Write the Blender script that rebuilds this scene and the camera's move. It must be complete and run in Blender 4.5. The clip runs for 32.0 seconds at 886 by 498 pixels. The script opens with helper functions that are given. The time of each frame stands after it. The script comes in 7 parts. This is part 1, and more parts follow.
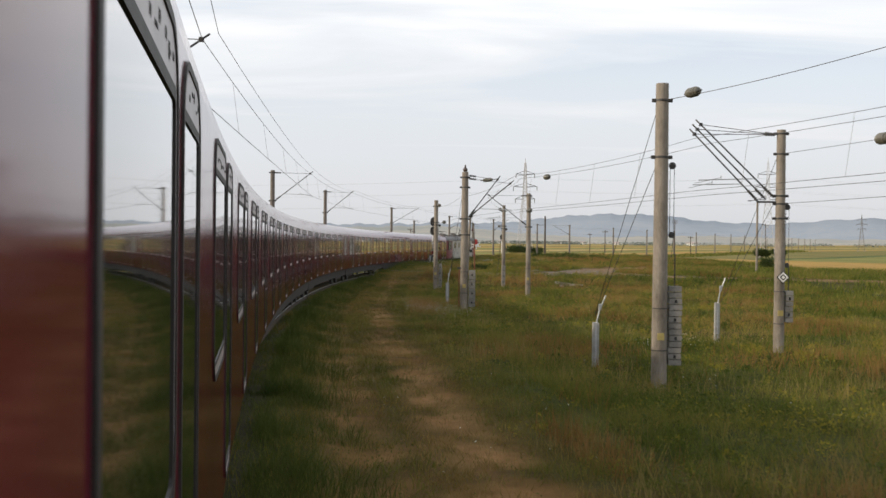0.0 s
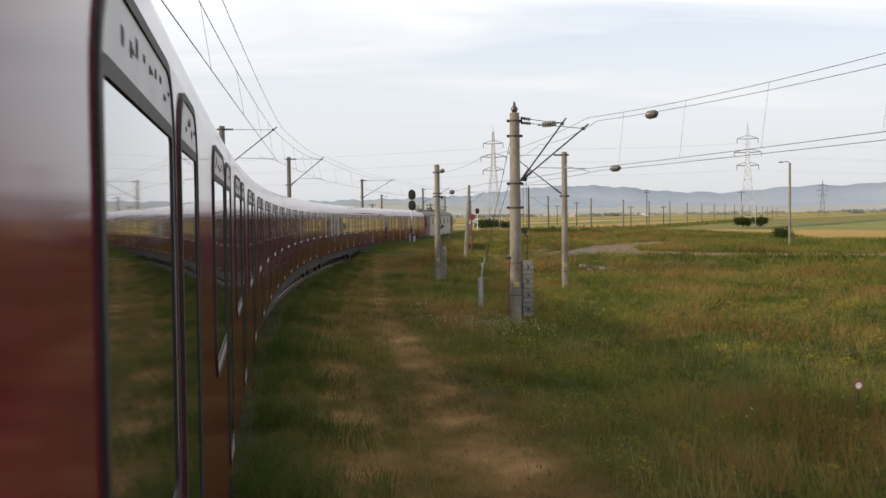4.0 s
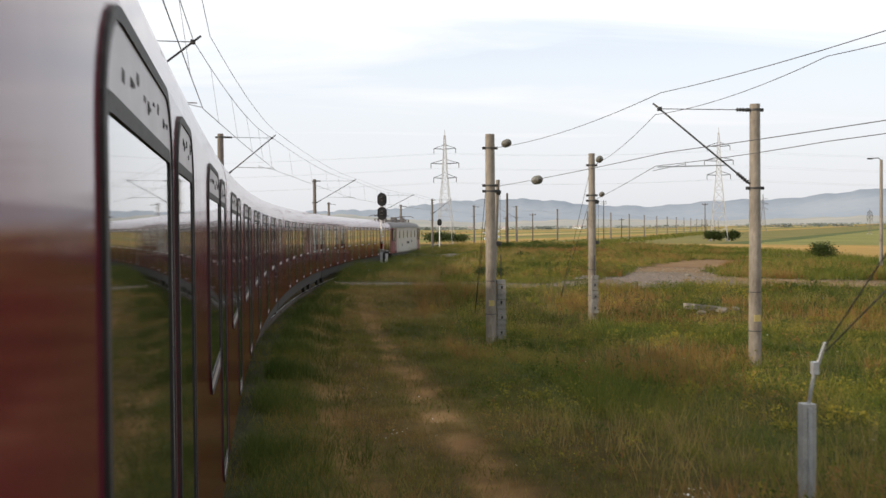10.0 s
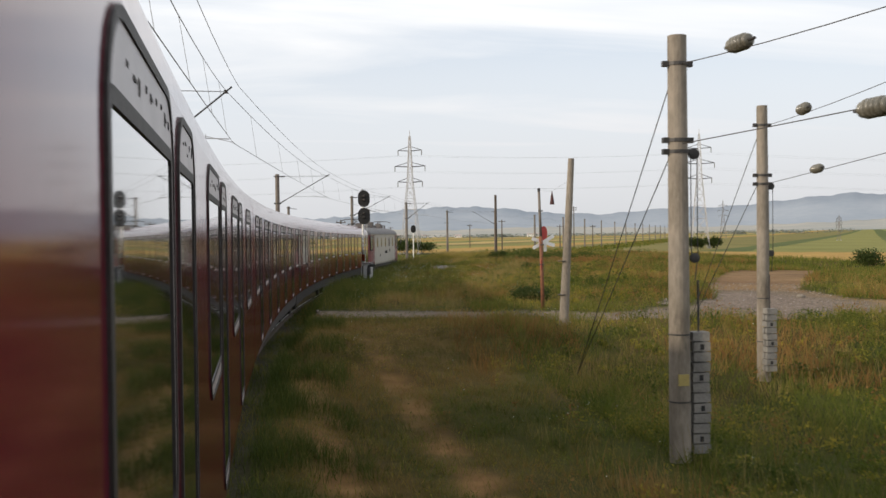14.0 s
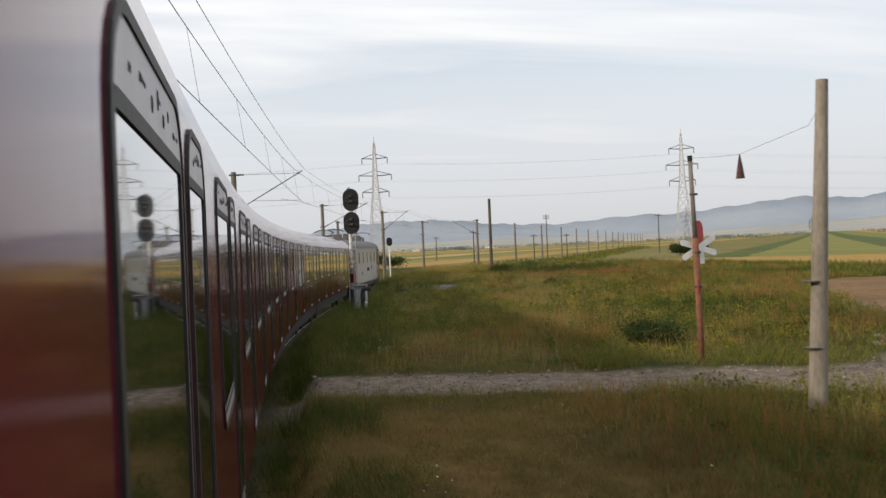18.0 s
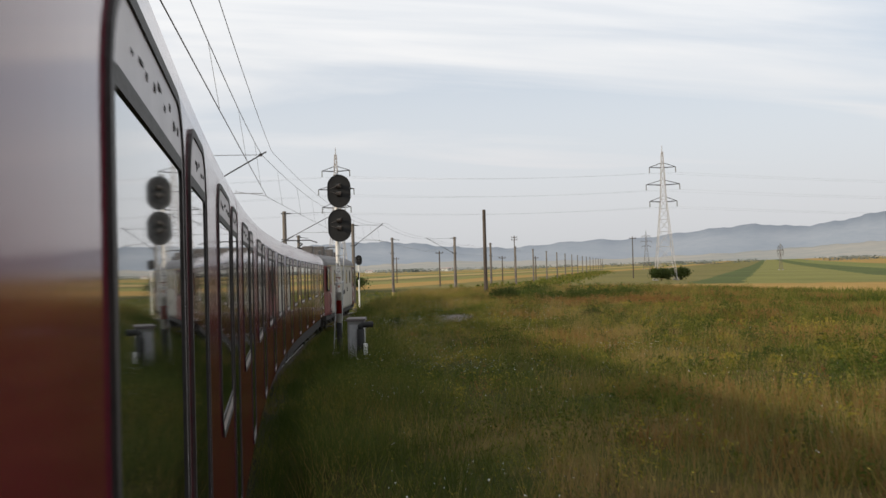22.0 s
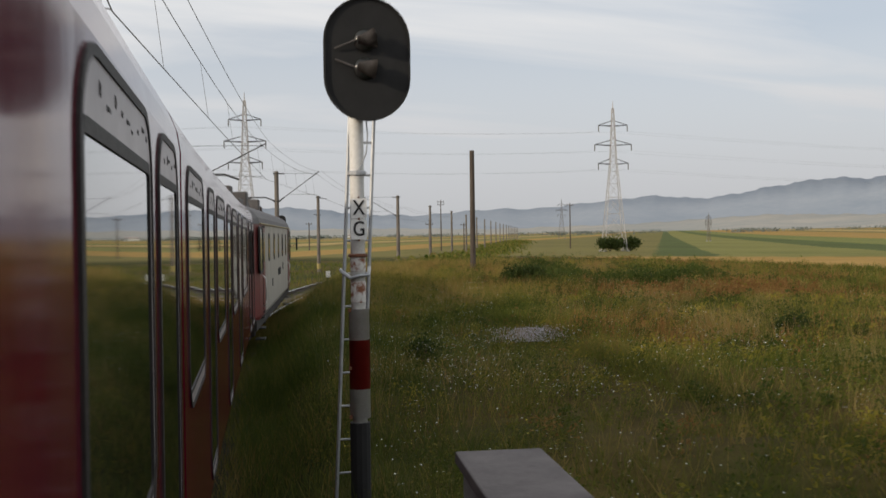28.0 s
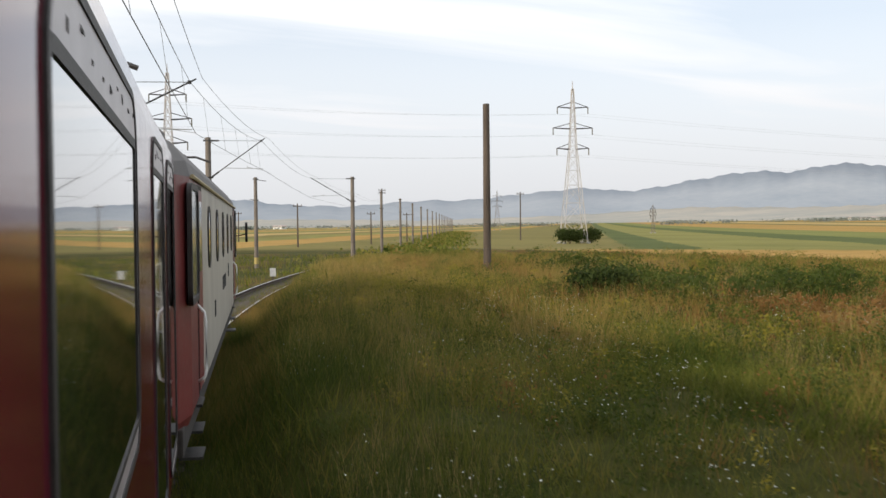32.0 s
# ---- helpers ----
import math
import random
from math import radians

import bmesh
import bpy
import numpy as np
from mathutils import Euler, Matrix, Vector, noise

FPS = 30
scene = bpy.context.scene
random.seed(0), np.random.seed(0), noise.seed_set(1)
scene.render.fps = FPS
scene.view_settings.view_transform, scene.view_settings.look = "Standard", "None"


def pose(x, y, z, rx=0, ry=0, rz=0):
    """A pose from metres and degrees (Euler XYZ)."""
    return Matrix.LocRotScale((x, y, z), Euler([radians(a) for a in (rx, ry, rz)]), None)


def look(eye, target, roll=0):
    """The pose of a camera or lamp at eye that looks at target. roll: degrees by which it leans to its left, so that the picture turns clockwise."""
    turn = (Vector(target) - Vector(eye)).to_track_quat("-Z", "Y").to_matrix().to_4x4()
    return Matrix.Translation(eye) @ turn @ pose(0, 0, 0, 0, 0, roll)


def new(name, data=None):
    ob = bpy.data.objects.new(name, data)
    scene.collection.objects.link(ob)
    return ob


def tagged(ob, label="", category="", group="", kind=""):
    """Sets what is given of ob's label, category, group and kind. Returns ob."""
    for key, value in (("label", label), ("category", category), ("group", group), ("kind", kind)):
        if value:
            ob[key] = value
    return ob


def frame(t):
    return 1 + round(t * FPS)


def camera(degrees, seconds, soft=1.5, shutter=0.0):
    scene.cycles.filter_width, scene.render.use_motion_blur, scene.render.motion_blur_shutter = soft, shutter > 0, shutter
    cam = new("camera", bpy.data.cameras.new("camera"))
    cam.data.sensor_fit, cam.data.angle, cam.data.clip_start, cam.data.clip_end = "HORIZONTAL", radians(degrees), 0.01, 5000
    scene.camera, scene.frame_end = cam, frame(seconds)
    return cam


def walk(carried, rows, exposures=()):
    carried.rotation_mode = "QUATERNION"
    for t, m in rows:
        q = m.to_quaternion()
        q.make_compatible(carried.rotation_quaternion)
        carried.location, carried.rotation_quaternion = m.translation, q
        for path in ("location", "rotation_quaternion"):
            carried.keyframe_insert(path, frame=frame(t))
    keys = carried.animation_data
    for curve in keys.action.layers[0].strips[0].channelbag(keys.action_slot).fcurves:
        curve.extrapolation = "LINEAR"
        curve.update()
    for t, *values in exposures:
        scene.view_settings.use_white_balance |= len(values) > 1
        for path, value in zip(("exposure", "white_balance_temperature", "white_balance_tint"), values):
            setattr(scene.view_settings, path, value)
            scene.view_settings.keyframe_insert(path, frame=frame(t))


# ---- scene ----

# ---------------------------------------------------------------- camera
cam = camera(47.8, 32.0, soft=1.5, shutter=0.35)
# seconds, eye (x, y, z), yaw, pitch, roll
PATH = [
    (0, 0.000, -0.000, 3.481, 0.68, -0.47, 0.64),
    (0.5, -0.399, 1.968, 3.477, 0.44, -0.64, 0.80),
    (1, -0.795, 3.938, 3.474, 0.18, -0.65, 0.12),
    (1.5, -1.178, 5.908, 3.475, -0.13, -0.81, -0.03),
    (2, -1.548, 7.884, 3.482, -0.43, -1.03, 0.08),
    (2.5, -1.902, 9.863, 3.494, -0.86, -1.40, -0.05),
    (3, -2.242, 11.849, 3.508, -1.22, -1.53, 0.01),
    (3.5, -2.569, 13.838, 3.524, -1.68, -1.71, -0.57),
    (5.5, -3.818, 21.809, 3.585, -2.89, -2.20, -0.06),
    (6, -4.117, 23.799, 3.593, -3.24, -2.13, -0.08),
    (6.5, -4.395, 25.783, 3.592, -3.64, -2.09, -0.14),
    (7, -4.654, 27.762, 3.586, -3.98, -2.05, -0.42),
    (7.5, -4.893, 29.736, 3.573, -4.29, -1.95, -0.39),
    (8, -5.116, 31.712, 3.555, -4.63, -1.82, -0.64),
    (8.5, -5.327, 33.690, 3.535, -4.98, -1.64, -0.60),
    (9, -5.538, 35.679, 3.515, -5.34, -1.49, -0.52),
    (9.5, -5.747, 37.675, 3.494, -5.75, -1.37, -0.17),
    (10, -5.945, 39.675, 3.473, -6.04, -1.21, -0.44),
    (10.5, -6.131, 41.673, 3.453, -6.48, -1.05, -0.70),
    (11, -6.307, 43.666, 3.434, -6.85, -0.95, -0.37),
    (11.5, -6.470, 45.651, 3.416, -7.23, -0.88, -0.26),
    (12, -6.620, 47.631, 3.401, -7.55, -0.75, -0.36),
    (12.5, -6.755, 49.602, 3.390, -7.90, -0.77, -0.46),
    (13, -6.874, 51.562, 3.382, -8.15, -0.79, -0.45),
    (13.5, -6.976, 53.506, 3.373, -8.48, -0.72, -0.39),
    (14, -7.067, 55.438, 3.365, -8.79, -0.76, -0.68),
    (14.5, -7.139, 57.351, 3.358, -9.09, -0.73, -0.63),
    (16.5, -7.358, 64.949, 3.330, -10.31, -0.57, -0.79),
    (17, -7.392, 66.836, 3.320, -10.62, -0.45, -0.92),
    (17.5, -7.406, 68.713, 3.308, -10.93, -0.25, -1.79),
    (18, -7.409, 70.587, 3.296, -11.31, -0.04, -2.30),
    (18.5, -7.401, 72.456, 3.283, -11.64, 0.23, -1.69),
    (19, -7.379, 74.318, 3.268, -11.98, 0.46, -1.67),
    (19.5, -7.336, 76.165, 3.250, -12.35, 0.63, -1.62),
    (20, -7.282, 78.004, 3.229, -12.69, 0.78, -1.43),
    (20.5, -7.215, 79.836, 3.209, -13.03, 0.91, -1.48),
    (21, -7.136, 81.665, 3.191, -13.33, 1.02, -1.47),
    (21.5, -7.049, 83.500, 3.179, -13.68, 1.14, -1.53),
    (22, -6.953, 85.348, 3.173, -14.09, 1.16, -1.46),
    (22.5, -6.848, 87.210, 3.175, -14.40, 1.21, -0.68),
    (23, -6.733, 89.086, 3.183, -14.83, 1.23, -0.24),
    (23.5, -6.606, 90.974, 3.192, -15.32, 1.14, -0.38),
    (24, -6.464, 92.872, 3.199, -15.85, 1.15, -0.19),
    (24.5, -6.304, 94.775, 3.201, -16.35, 1.22, -0.30),
    (25, -6.121, 96.681, 3.200, -16.82, 1.35, -0.26),
    (25.5, -5.908, 98.586, 3.196, -17.30, 1.41, -0.90),
    (27.5, -4.939, 106.196, 3.171, -19.07, 1.96, -1.01),
    (28, -4.701, 108.097, 3.156, -19.54, -0.80, -0.73),
    (28.5, -4.462, 109.988, 3.142, -20.16, -1.55, -0.68),
    (29, -4.211, 111.864, 3.127, -20.68, -1.77, -0.58),
    (29.5, -3.930, 113.715, 3.113, -21.25, -1.87, -0.65),
    (30, -3.646, 115.561, 3.094, -21.75, -1.83, -0.15),
    (30.5, -3.354, 117.404, 3.072, -22.23, -1.69, -0.24),
    (31, -3.053, 119.242, 3.049, -22.72, -1.33, -0.61),
    (31.5, -2.717, 121.076, 3.024, -23.19, -1.36, -0.73),
    (32, -2.370, 122.910, 2.998, -23.65, -1.33, -0.55),
]
walk(cam, [(t, pose(x, y, z, 90, 0, yaw) @ pose(0, 0, 0, pitch, 0, 0) @ pose(0, 0, 0, 0, 0, roll)) for t, x, y, z, yaw, pitch, roll in PATH],
     [(0, 0.0), (3.5, 0.05), (5.5, 0.18), (9, 0.2), (13, 0.05), (17, -0.05), (23, -0.2), (25.5, -0.25), (27.5, -0.42), (28.2, -0.40), (29, -0.08), (30, 0.06), (32, 0.12)])

# ---------------------------------------------------------------- sky and sun
SUN_EL = 21.0
world = bpy.data.worlds.new("sky")
scene.world = world
world.use_nodes = True
wn, wl = world.node_tree.nodes, world.node_tree.links
wn.clear()


def wnode(kind, **sockets):
    n = wn.new(kind)
    for k, v in sockets.items():
        n.inputs[k].default_value = v
    return n


def wmath(op, a, b=None):
    n = wn.new("ShaderNodeMath")
    n.operation = op
    for i, v in enumerate((a, b)):
        if v is None:
            continue
        if isinstance(v, (int, float)):
            n.inputs[i].default_value = v
        else:
            wl.new(v, n.inputs[i])
    return n.outputs[0]


nishita = wn.new("ShaderNodeTexSky")
nishita.sky_type, nishita.sun_disc = "NISHITA", False
nishita.sun_elevation, nishita.sun_rotation = radians(SUN_EL), radians(250)
nishita.air_density, nishita.dust_density, nishita.ozone_density = 1.0, 2.5, 1.0
w_geo = wn.new("ShaderNodeTexCoord")
w_sep = wn.new("ShaderNodeSeparateXYZ")
wl.new(w_geo.outputs["Generated"], w_sep.inputs[0])
up = wmath("MAXIMUM", w_sep.outputs["Z"], 0.0)
den = wmath("ADD", up, 0.10)
flat = wn.new("ShaderNodeCombineXYZ")
wl.new(wmath("DIVIDE", w_sep.outputs["X"], den), flat.inputs[0])
wl.new(wmath("DIVIDE", w_sep.outputs["Y"], den), flat.inputs[1])
bands = wn.new("ShaderNodeMapping")
bands.inputs["Rotation"].default_value = (0, 0, radians(24))
bands.inputs["Scale"].default_value = (0.35, 1.25, 1.0)
bands.inputs["Location"].default_value = (0.3, 1.7, 0.0)
wl.new(flat.outputs[0], bands.inputs[0])
cloud = wnode("ShaderNodeTexNoise", Scale=1.15, Detail=7.0, Roughness=0.52, Distortion=0.55)
wl.new(bands.outputs[0], cloud.inputs["Vector"])
veil = wn.new("ShaderNodeValToRGB")
veil.color_ramp.elements[0].position, veil.color_ramp.elements[0].color = 0.36, (0.16, 0.16, 0.16, 1)
veil.color_ramp.elements[1].position, veil.color_ramp.elements[1].color = 0.68, (1, 1, 1, 1)
wl.new(cloud.outputs["Fac"], veil.inputs[0])
# thin high cloud: bright overhead, grey and hazy towards the horizon
height = wn.new("ShaderNodeValToRGB")
hr = height.color_ramp
hr.elements[0].position, hr.elements[0].color = 0.0, (0.66, 0.67, 0.69, 1)
hr.elements[1].position, hr.elements[1].color = 0.34, (1.35, 1.33, 1.30, 1)
mid = hr.elements.new(0.10)
mid.color = (0.84, 0.85, 0.875, 1)
wl.new(up, height.inputs[0])
blue = wn.new("ShaderNodeMix")
blue.data_type = "RGBA"
blue.inputs["Factor"].default_value = 0.6
sky_dim = wn.new("ShaderNodeVectorMath")
sky_dim.operation = "SCALE"
sky_dim.inputs["Scale"].default_value = 0.13
wl.new(nishita.outputs[0], sky_dim.inputs[0])
wl.new(sky_dim.outputs[0], blue.inputs["A"])
pale = wn.new("ShaderNodeRGB")
pale.outputs[0].default_value = (0.84, 0.91, 1.02, 1)
wl.new(pale.outputs[0], blue.inputs["B"])
low = wn.new("ShaderNodeMapRange")
low.inputs["From Min"].default_value, low.inputs["From Max"].default_value = 0.04, 0.22
low.inputs["To Min"].default_value, low.inputs["To Max"].default_value = 1.0, 0.0
wl.new(up, low.inputs["Value"])
amount = wmath("MAXIMUM", veil.outputs[0], low.outputs[0])
over = wn.new("ShaderNodeMix")
over.data_type = "RGBA"
wl.new(amount, over.inputs["Factor"])
wl.new(blue.outputs["Result"], over.inputs["A"])
wl.new(height.outputs[0], over.inputs["B"])
w_bg = wnode("ShaderNodeBackground", Strength=1.0)
wl.new(over.outputs["Result"], w_bg.inputs["Color"])
w_out = wn.new("ShaderNodeOutputWorld")
wl.new(w_bg.outputs[0], w_out.inputs[0])

sun = bpy.data.lights.new("sun", "SUN")
sun.energy, sun.angle, sun.color = 3.4, radians(2.0), (1.0, 0.86, 0.68)
sun_ob = new("sun", sun)
# low veiled sun on the far side of the train, a little behind
sun_ob.matrix_world = look((-60, -16, 23.8), (0, 0, 0))

# ---------------------------------------------------------------- materials


class Mat:
    """A small builder of node materials."""

    def __init__(self, name, rough=0.7, metal=0.0, spec=0.5):
        self.m = bpy.data.materials.new(name)
        self.m.use_nodes = True
        self.n, self.l = self.m.node_tree.nodes, self.m.node_tree.links
        self.b = self.n["Principled BSDF"]
        self.b.inputs["Roughness"].default_value = rough
        self.b.inputs["Metallic"].default_value = metal
        self.b.inputs["Specular IOR Level"].default_value = spec
        self.coord = self.n.new("ShaderNodeTexCoord")

    def noise(self, scale, detail=4.0, rough=0.6, stretch=(1, 1, 1), space="Object", distort=0.0):
        mp = self.n.new("ShaderNodeMapping")
        mp.inputs["Scale"].default_value = stretch
        self.l.new(self.coord.outputs[space], mp.inputs[0])
        t = self.n.new("ShaderNodeTexNoise")
        t.inputs["Scale"].default_value, t.inputs["Detail"].default_value = scale, detail
        t.inputs["Roughness"].default_value, t.inputs["Distortion"].default_value = rough, distort
        self.l.new(mp.outputs[0], t.inputs["Vector"])
        return t.outputs["Fac"]

    def ramp(self, fac, *stops):
        r = self.n.new("ShaderNodeValToRGB")
        e = r.color_ramp.elements
        while len(e) < len(stops):
            e.new(0.5)
        for el, (p, c) in zip(e, stops):
            el.position, el.color = p, (*c, 1)
        self.l.new(fac, r.inputs[0])
        return r.outputs[0]

    def mix(self, fac, a, b, how="MIX"):
        x = self.n.new("ShaderNodeMix")
        x.data_type, x.blend_type = "RGBA", how
        for key, v in (("Factor", fac), ("A", a), ("B", b)):
            if isinstance(v, (int, float)):
                x.inputs[key].default_value = v
            elif isinstance(v, tuple):
                x.inputs[key].default_value = (*v, 1)
            else:
                self.l.new(v, x.inputs[key])
        return x.outputs["Result"]

    def math(self, op, a, b=0.0):
        x = self.n.new("ShaderNodeMath")
        x.operation = op
        for i, v in enumerate((a, b)):
            if isinstance(v, (int, float)):
                x.inputs[i].default_value = v
            else:
                self.l.new(v, x.inputs[i])
        return x.outputs[0]

    def color(self, c):
        if isinstance(c, tuple):
            self.b.inputs["Base Color"].default_value = (*c, 1)
        else:
            self.l.new(c, self.b.inputs["Base Color"])
        return self

    def roughness(self, fac, lo, hi):
        r = self.n.new("ShaderNodeMapRange")
        r.inputs["To Min"].default_value, r.inputs["To Max"].default_value = lo, hi
        self.l.new(fac, r.inputs["Value"])
        self.l.new(r.outputs[0], self.b.inputs["Roughness"])
        return self

    def bump(self, fac, strength=0.3, dist=0.01):
        b = self.n.new("ShaderNodeBump")
        b.inputs["Strength"].default_value, b.inputs["Distance"].default_value = strength, dist
        self.l.new(fac, b.inputs["Height"])
        self.l.new(b.outputs[0], self.b.inputs["Normal"])
        return self

    def random(self):
        return self.n.new("ShaderNodeObjectInfo").outputs["Random"]

    def island(self):
        return self.n.new("ShaderNodeNewGeometry").outputs["Random Per Island"]


def mottled(name, dark, light, scale=3.0, rough=0.75, metal=0.0, bump=0.2, dist=0.005, stretch=(1, 1, 1), spec=0.5):
    m = Mat(name, rough, metal, spec)
    a, b = m.noise(scale, 5, 0.6, stretch), m.noise(scale * 9, 4, 0.6, stretch)
    f = m.math("ADD", m.math("MULTIPLY", a, 0.65), m.math("MULTIPLY", b, 0.35))
    m.color(m.ramp(f, (0.34, dark), (0.66, light)))
    m.roughness(b, max(rough - 0.12, 0.05), min(rough + 0.12, 1))
    if bump:
        m.bump(b, bump, dist)
    return m.m


CONCRETE = mottled("spun_concrete", (0.105, 0.088, 0.068), (0.285, 0.248, 0.202), 2.0, 0.88, bump=0.35, stretch=(1, 1, 0.35))
CONCRETE_PALE = mottled("pale_concrete", (0.19, 0.19, 0.182), (0.37, 0.365, 0.345), 3.0, 0.9, bump=0.4)
POLE_DARK = mottled("weathered_pole", (0.085, 0.072, 0.062), (0.20, 0.175, 0.15), 2.0, 0.9, stretch=(1, 1, 0.3))
WOOD_DARK = mottled("tarred_wood", (0.035, 0.026, 0.02), (0.11, 0.085, 0.065), 4.0, 0.85, stretch=(1, 1, 0.12))
RUST = mottled("rusty_steel", (0.09, 0.035, 0.018), (0.24, 0.10, 0.05), 6.0, 0.85, bump=0.4)
STEEL_DARK = mottled("dark_steel", (0.025, 0.024, 0.024), (0.07, 0.066, 0.062), 6.0, 0.55, 0.4)
STEEL_GREY = mottled("galvanised_steel", (0.30, 0.31, 0.32), (0.48, 0.49, 0.50), 6.0, 0.5, 0.6)
STEEL_WHITE = mottled("whitened_steel", (0.55, 0.55, 0.53), (0.78, 0.78, 0.76), 5.0, 0.55, 0.0)
RAIL_STEEL = mottled("rail_steel", (0.035, 0.024, 0.018), (0.09, 0.062, 0.045), 8.0, 0.85, 0.1)
RAIL_SHINE = mottled("polished_rail_head", (0.40, 0.40, 0.40), (0.58, 0.58, 0.57), 8.0, 0.30, 1.0, bump=0)
WIRE = mottled("copper_wire", (0.05, 0.045, 0.04), (0.10, 0.09, 0.08), 2.0, 0.5, 0.5, bump=0)
GLASS_INS = mottled("glass_insulator", (0.07, 0.066, 0.052), (0.17, 0.16, 0.13), 6.0, 0.18, 0.0, bump=0)
CERAMIC = mottled("brown_ceramic", (0.035, 0.026, 0.022), (0.085, 0.062, 0.052), 6.0, 0.25, 0.0, bump=0)
WHITE_PAINT = mottled("chalky_white_paint", (0.55, 0.54, 0.50), (0.80, 0.79, 0.76), 5.0, 0.6)
RED_PAINT = mottled("signal_red_paint", (0.30, 0.02, 0.018), (0.45, 0.04, 0.03), 6.0, 0.55)
YELLOW_PAINT = mottled("faded_yellow_paint", (0.24, 0.19, 0.06), (0.40, 0.32, 0.11), 6.0, 0.7)
BLACK_PAINT = mottled("matt_black_paint", (0.006, 0.006, 0.006), (0.014, 0.014, 0.014), 6.0, 0.8)
RUBBER = mottled("black_rubber", (0.008, 0.007, 0.007), (0.03, 0.024, 0.022), 9.0, 0.6)
SLEEPER = mottled("old_sleeper", (0.045, 0.037, 0.030), (0.11, 0.093, 0.078), 5.0, 0.95)
BALLAST = mottled("ballast", (0.09, 0.075, 0.06), (0.24, 0.21, 0.18), 9.0, 0.95, bump=1.0, dist=0.04)

# ---------------------------------------------------------------- mesh helpers
def obj(name, bm, mat=None, parent=None, label="", smooth=False):
    me = bpy.data.meshes.new(name)
    if smooth:
        for f in bm.faces:
            f.smooth = True
    bm.to_mesh(me)
    bm.free()
    for m in mat if isinstance(mat, (list, tuple)) else [mat]:
        me.materials.append(m.m if isinstance(m, Mat) else m)
    ob = new(name, me)
    if parent is not None:
        ob.parent = parent
    if label:
        ob["label"] = label
    return ob


def part(name, bm, material, parent, label="", smooth=False):
    """ONE mesh object under a thing or under a part."""
    return obj(name, bm, material, parent, label, smooth)


def thing(name, m, label, category, group="", kind=""):
    e = new(name)
    e.empty_display_size = 0.2
    e.matrix_world = m
    return tagged(e, label, category, group, kind)


def box(bm, lo, hi, bevel=0.0):
    c, d = [(a + b) / 2 for a, b in zip(lo, hi)], [b - a for a, b in zip(lo, hi)]
    r = bmesh.ops.create_cube(bm, size=1.0, matrix=Matrix.Translation(c) @ Matrix.Diagonal((*d, 1)))
    if bevel:
        es = list({e for v in r["verts"] for e in v.link_edges})
        bmesh.ops.bevel(bm, geom=es, offset=bevel, segments=2, profile=0.6, affect="EDGES")
    return bm


def rod(bm, a, b, r0, r1=None, n=8, caps=True):
    a, b = Vector(a), Vector(b)
    d = b - a
    m = Matrix.Translation((a + b) / 2) @ d.to_track_quat("Z", "Y").to_matrix().to_4x4()
    bmesh.ops.create_cone(bm, cap_ends=caps, segments=n, radius1=r0, radius2=r0 if r1 is None else r1, depth=d.length, matrix=m)
    return bm


def tube(bm, pts, r, n=6):
    """A round bar along a line of points."""
    pts = [Vector(p) for p in pts]
    rings = []
    for i, p in enumerate(pts):
        d = (pts[min(i + 1, len(pts) - 1)] - pts[max(i - 1, 0)]).normalized()
        side = d.cross(Vector((0, 0, 1)))
        side = side.normalized() if side.length > 1e-4 else Vector((1, 0, 0))
        other = side.cross(d)
        rings.append([bm.verts.new(p + r * (side * math.cos(2 * math.pi * k / n) + other * math.sin(2 * math.pi * k / n))) for k in range(n)])
    for a, b in zip(rings, rings[1:]):
        for k in range(n):
            bm.faces.new((a[k], a[(k + 1) % n], b[(k + 1) % n], b[k]))
    bm.faces.new(rings[0][::-1])
    bm.faces.new(rings[-1])
    return bm


def lathe(bm, profile, n=16, m=Matrix()):
    """Turns (radius, z) pairs round the z axis."""
    rings = [[bm.verts.new(m @ Vector((r * math.cos(2 * math.pi * k / n), r * math.sin(2 * math.pi * k / n), z))) for k in range(n)] for r, z in profile]
    for a, b in zip(rings, rings[1:]):
        for k in range(n):
            bm.faces.new((a[k], a[(k + 1) % n], b[(k + 1) % n], b[k]))
    bm.faces.new(rings[0][::-1])
    bm.faces.new(rings[-1])
    return bm


def plate(bm, outline, y0, y1):
    """A flat outline of (x, z) pairs, given thickness from y0 to y1."""
    a = [bm.verts.new((x, y0, z)) for x, z in outline]
    b = [bm.verts.new((x, y1, z)) for x, z in outline]
    n = len(a)
    bm.faces.new(a)
    bm.faces.new(b[::-1])
    for i in range(n):
        bm.faces.new((a[(i + 1) % n], a[i], b[i], b[(i + 1) % n]))
    return bm


def ring(bm, outer, inner, y0, y1):
    """A frame between two outlines of as many (x, z) pairs."""
    n = len(outer)
    vs = [[bm.verts.new((x, y, z)) for x, z in o] for o in (outer, inner) for y in (y0, y1)]
    oa, ob_, ia, ib = vs
    for i in range(n):
        j = (i + 1) % n
        bm.faces.new((oa[i], oa[j], ia[j], ia[i]))
        bm.faces.new((ob_[j], ob_[i], ib[i], ib[j]))
        bm.faces.new((oa[j], oa[i], ob_[i], ob_[j]))
        bm.faces.new((ia[i], ia[j], ib[j], ib[i]))
    return bm


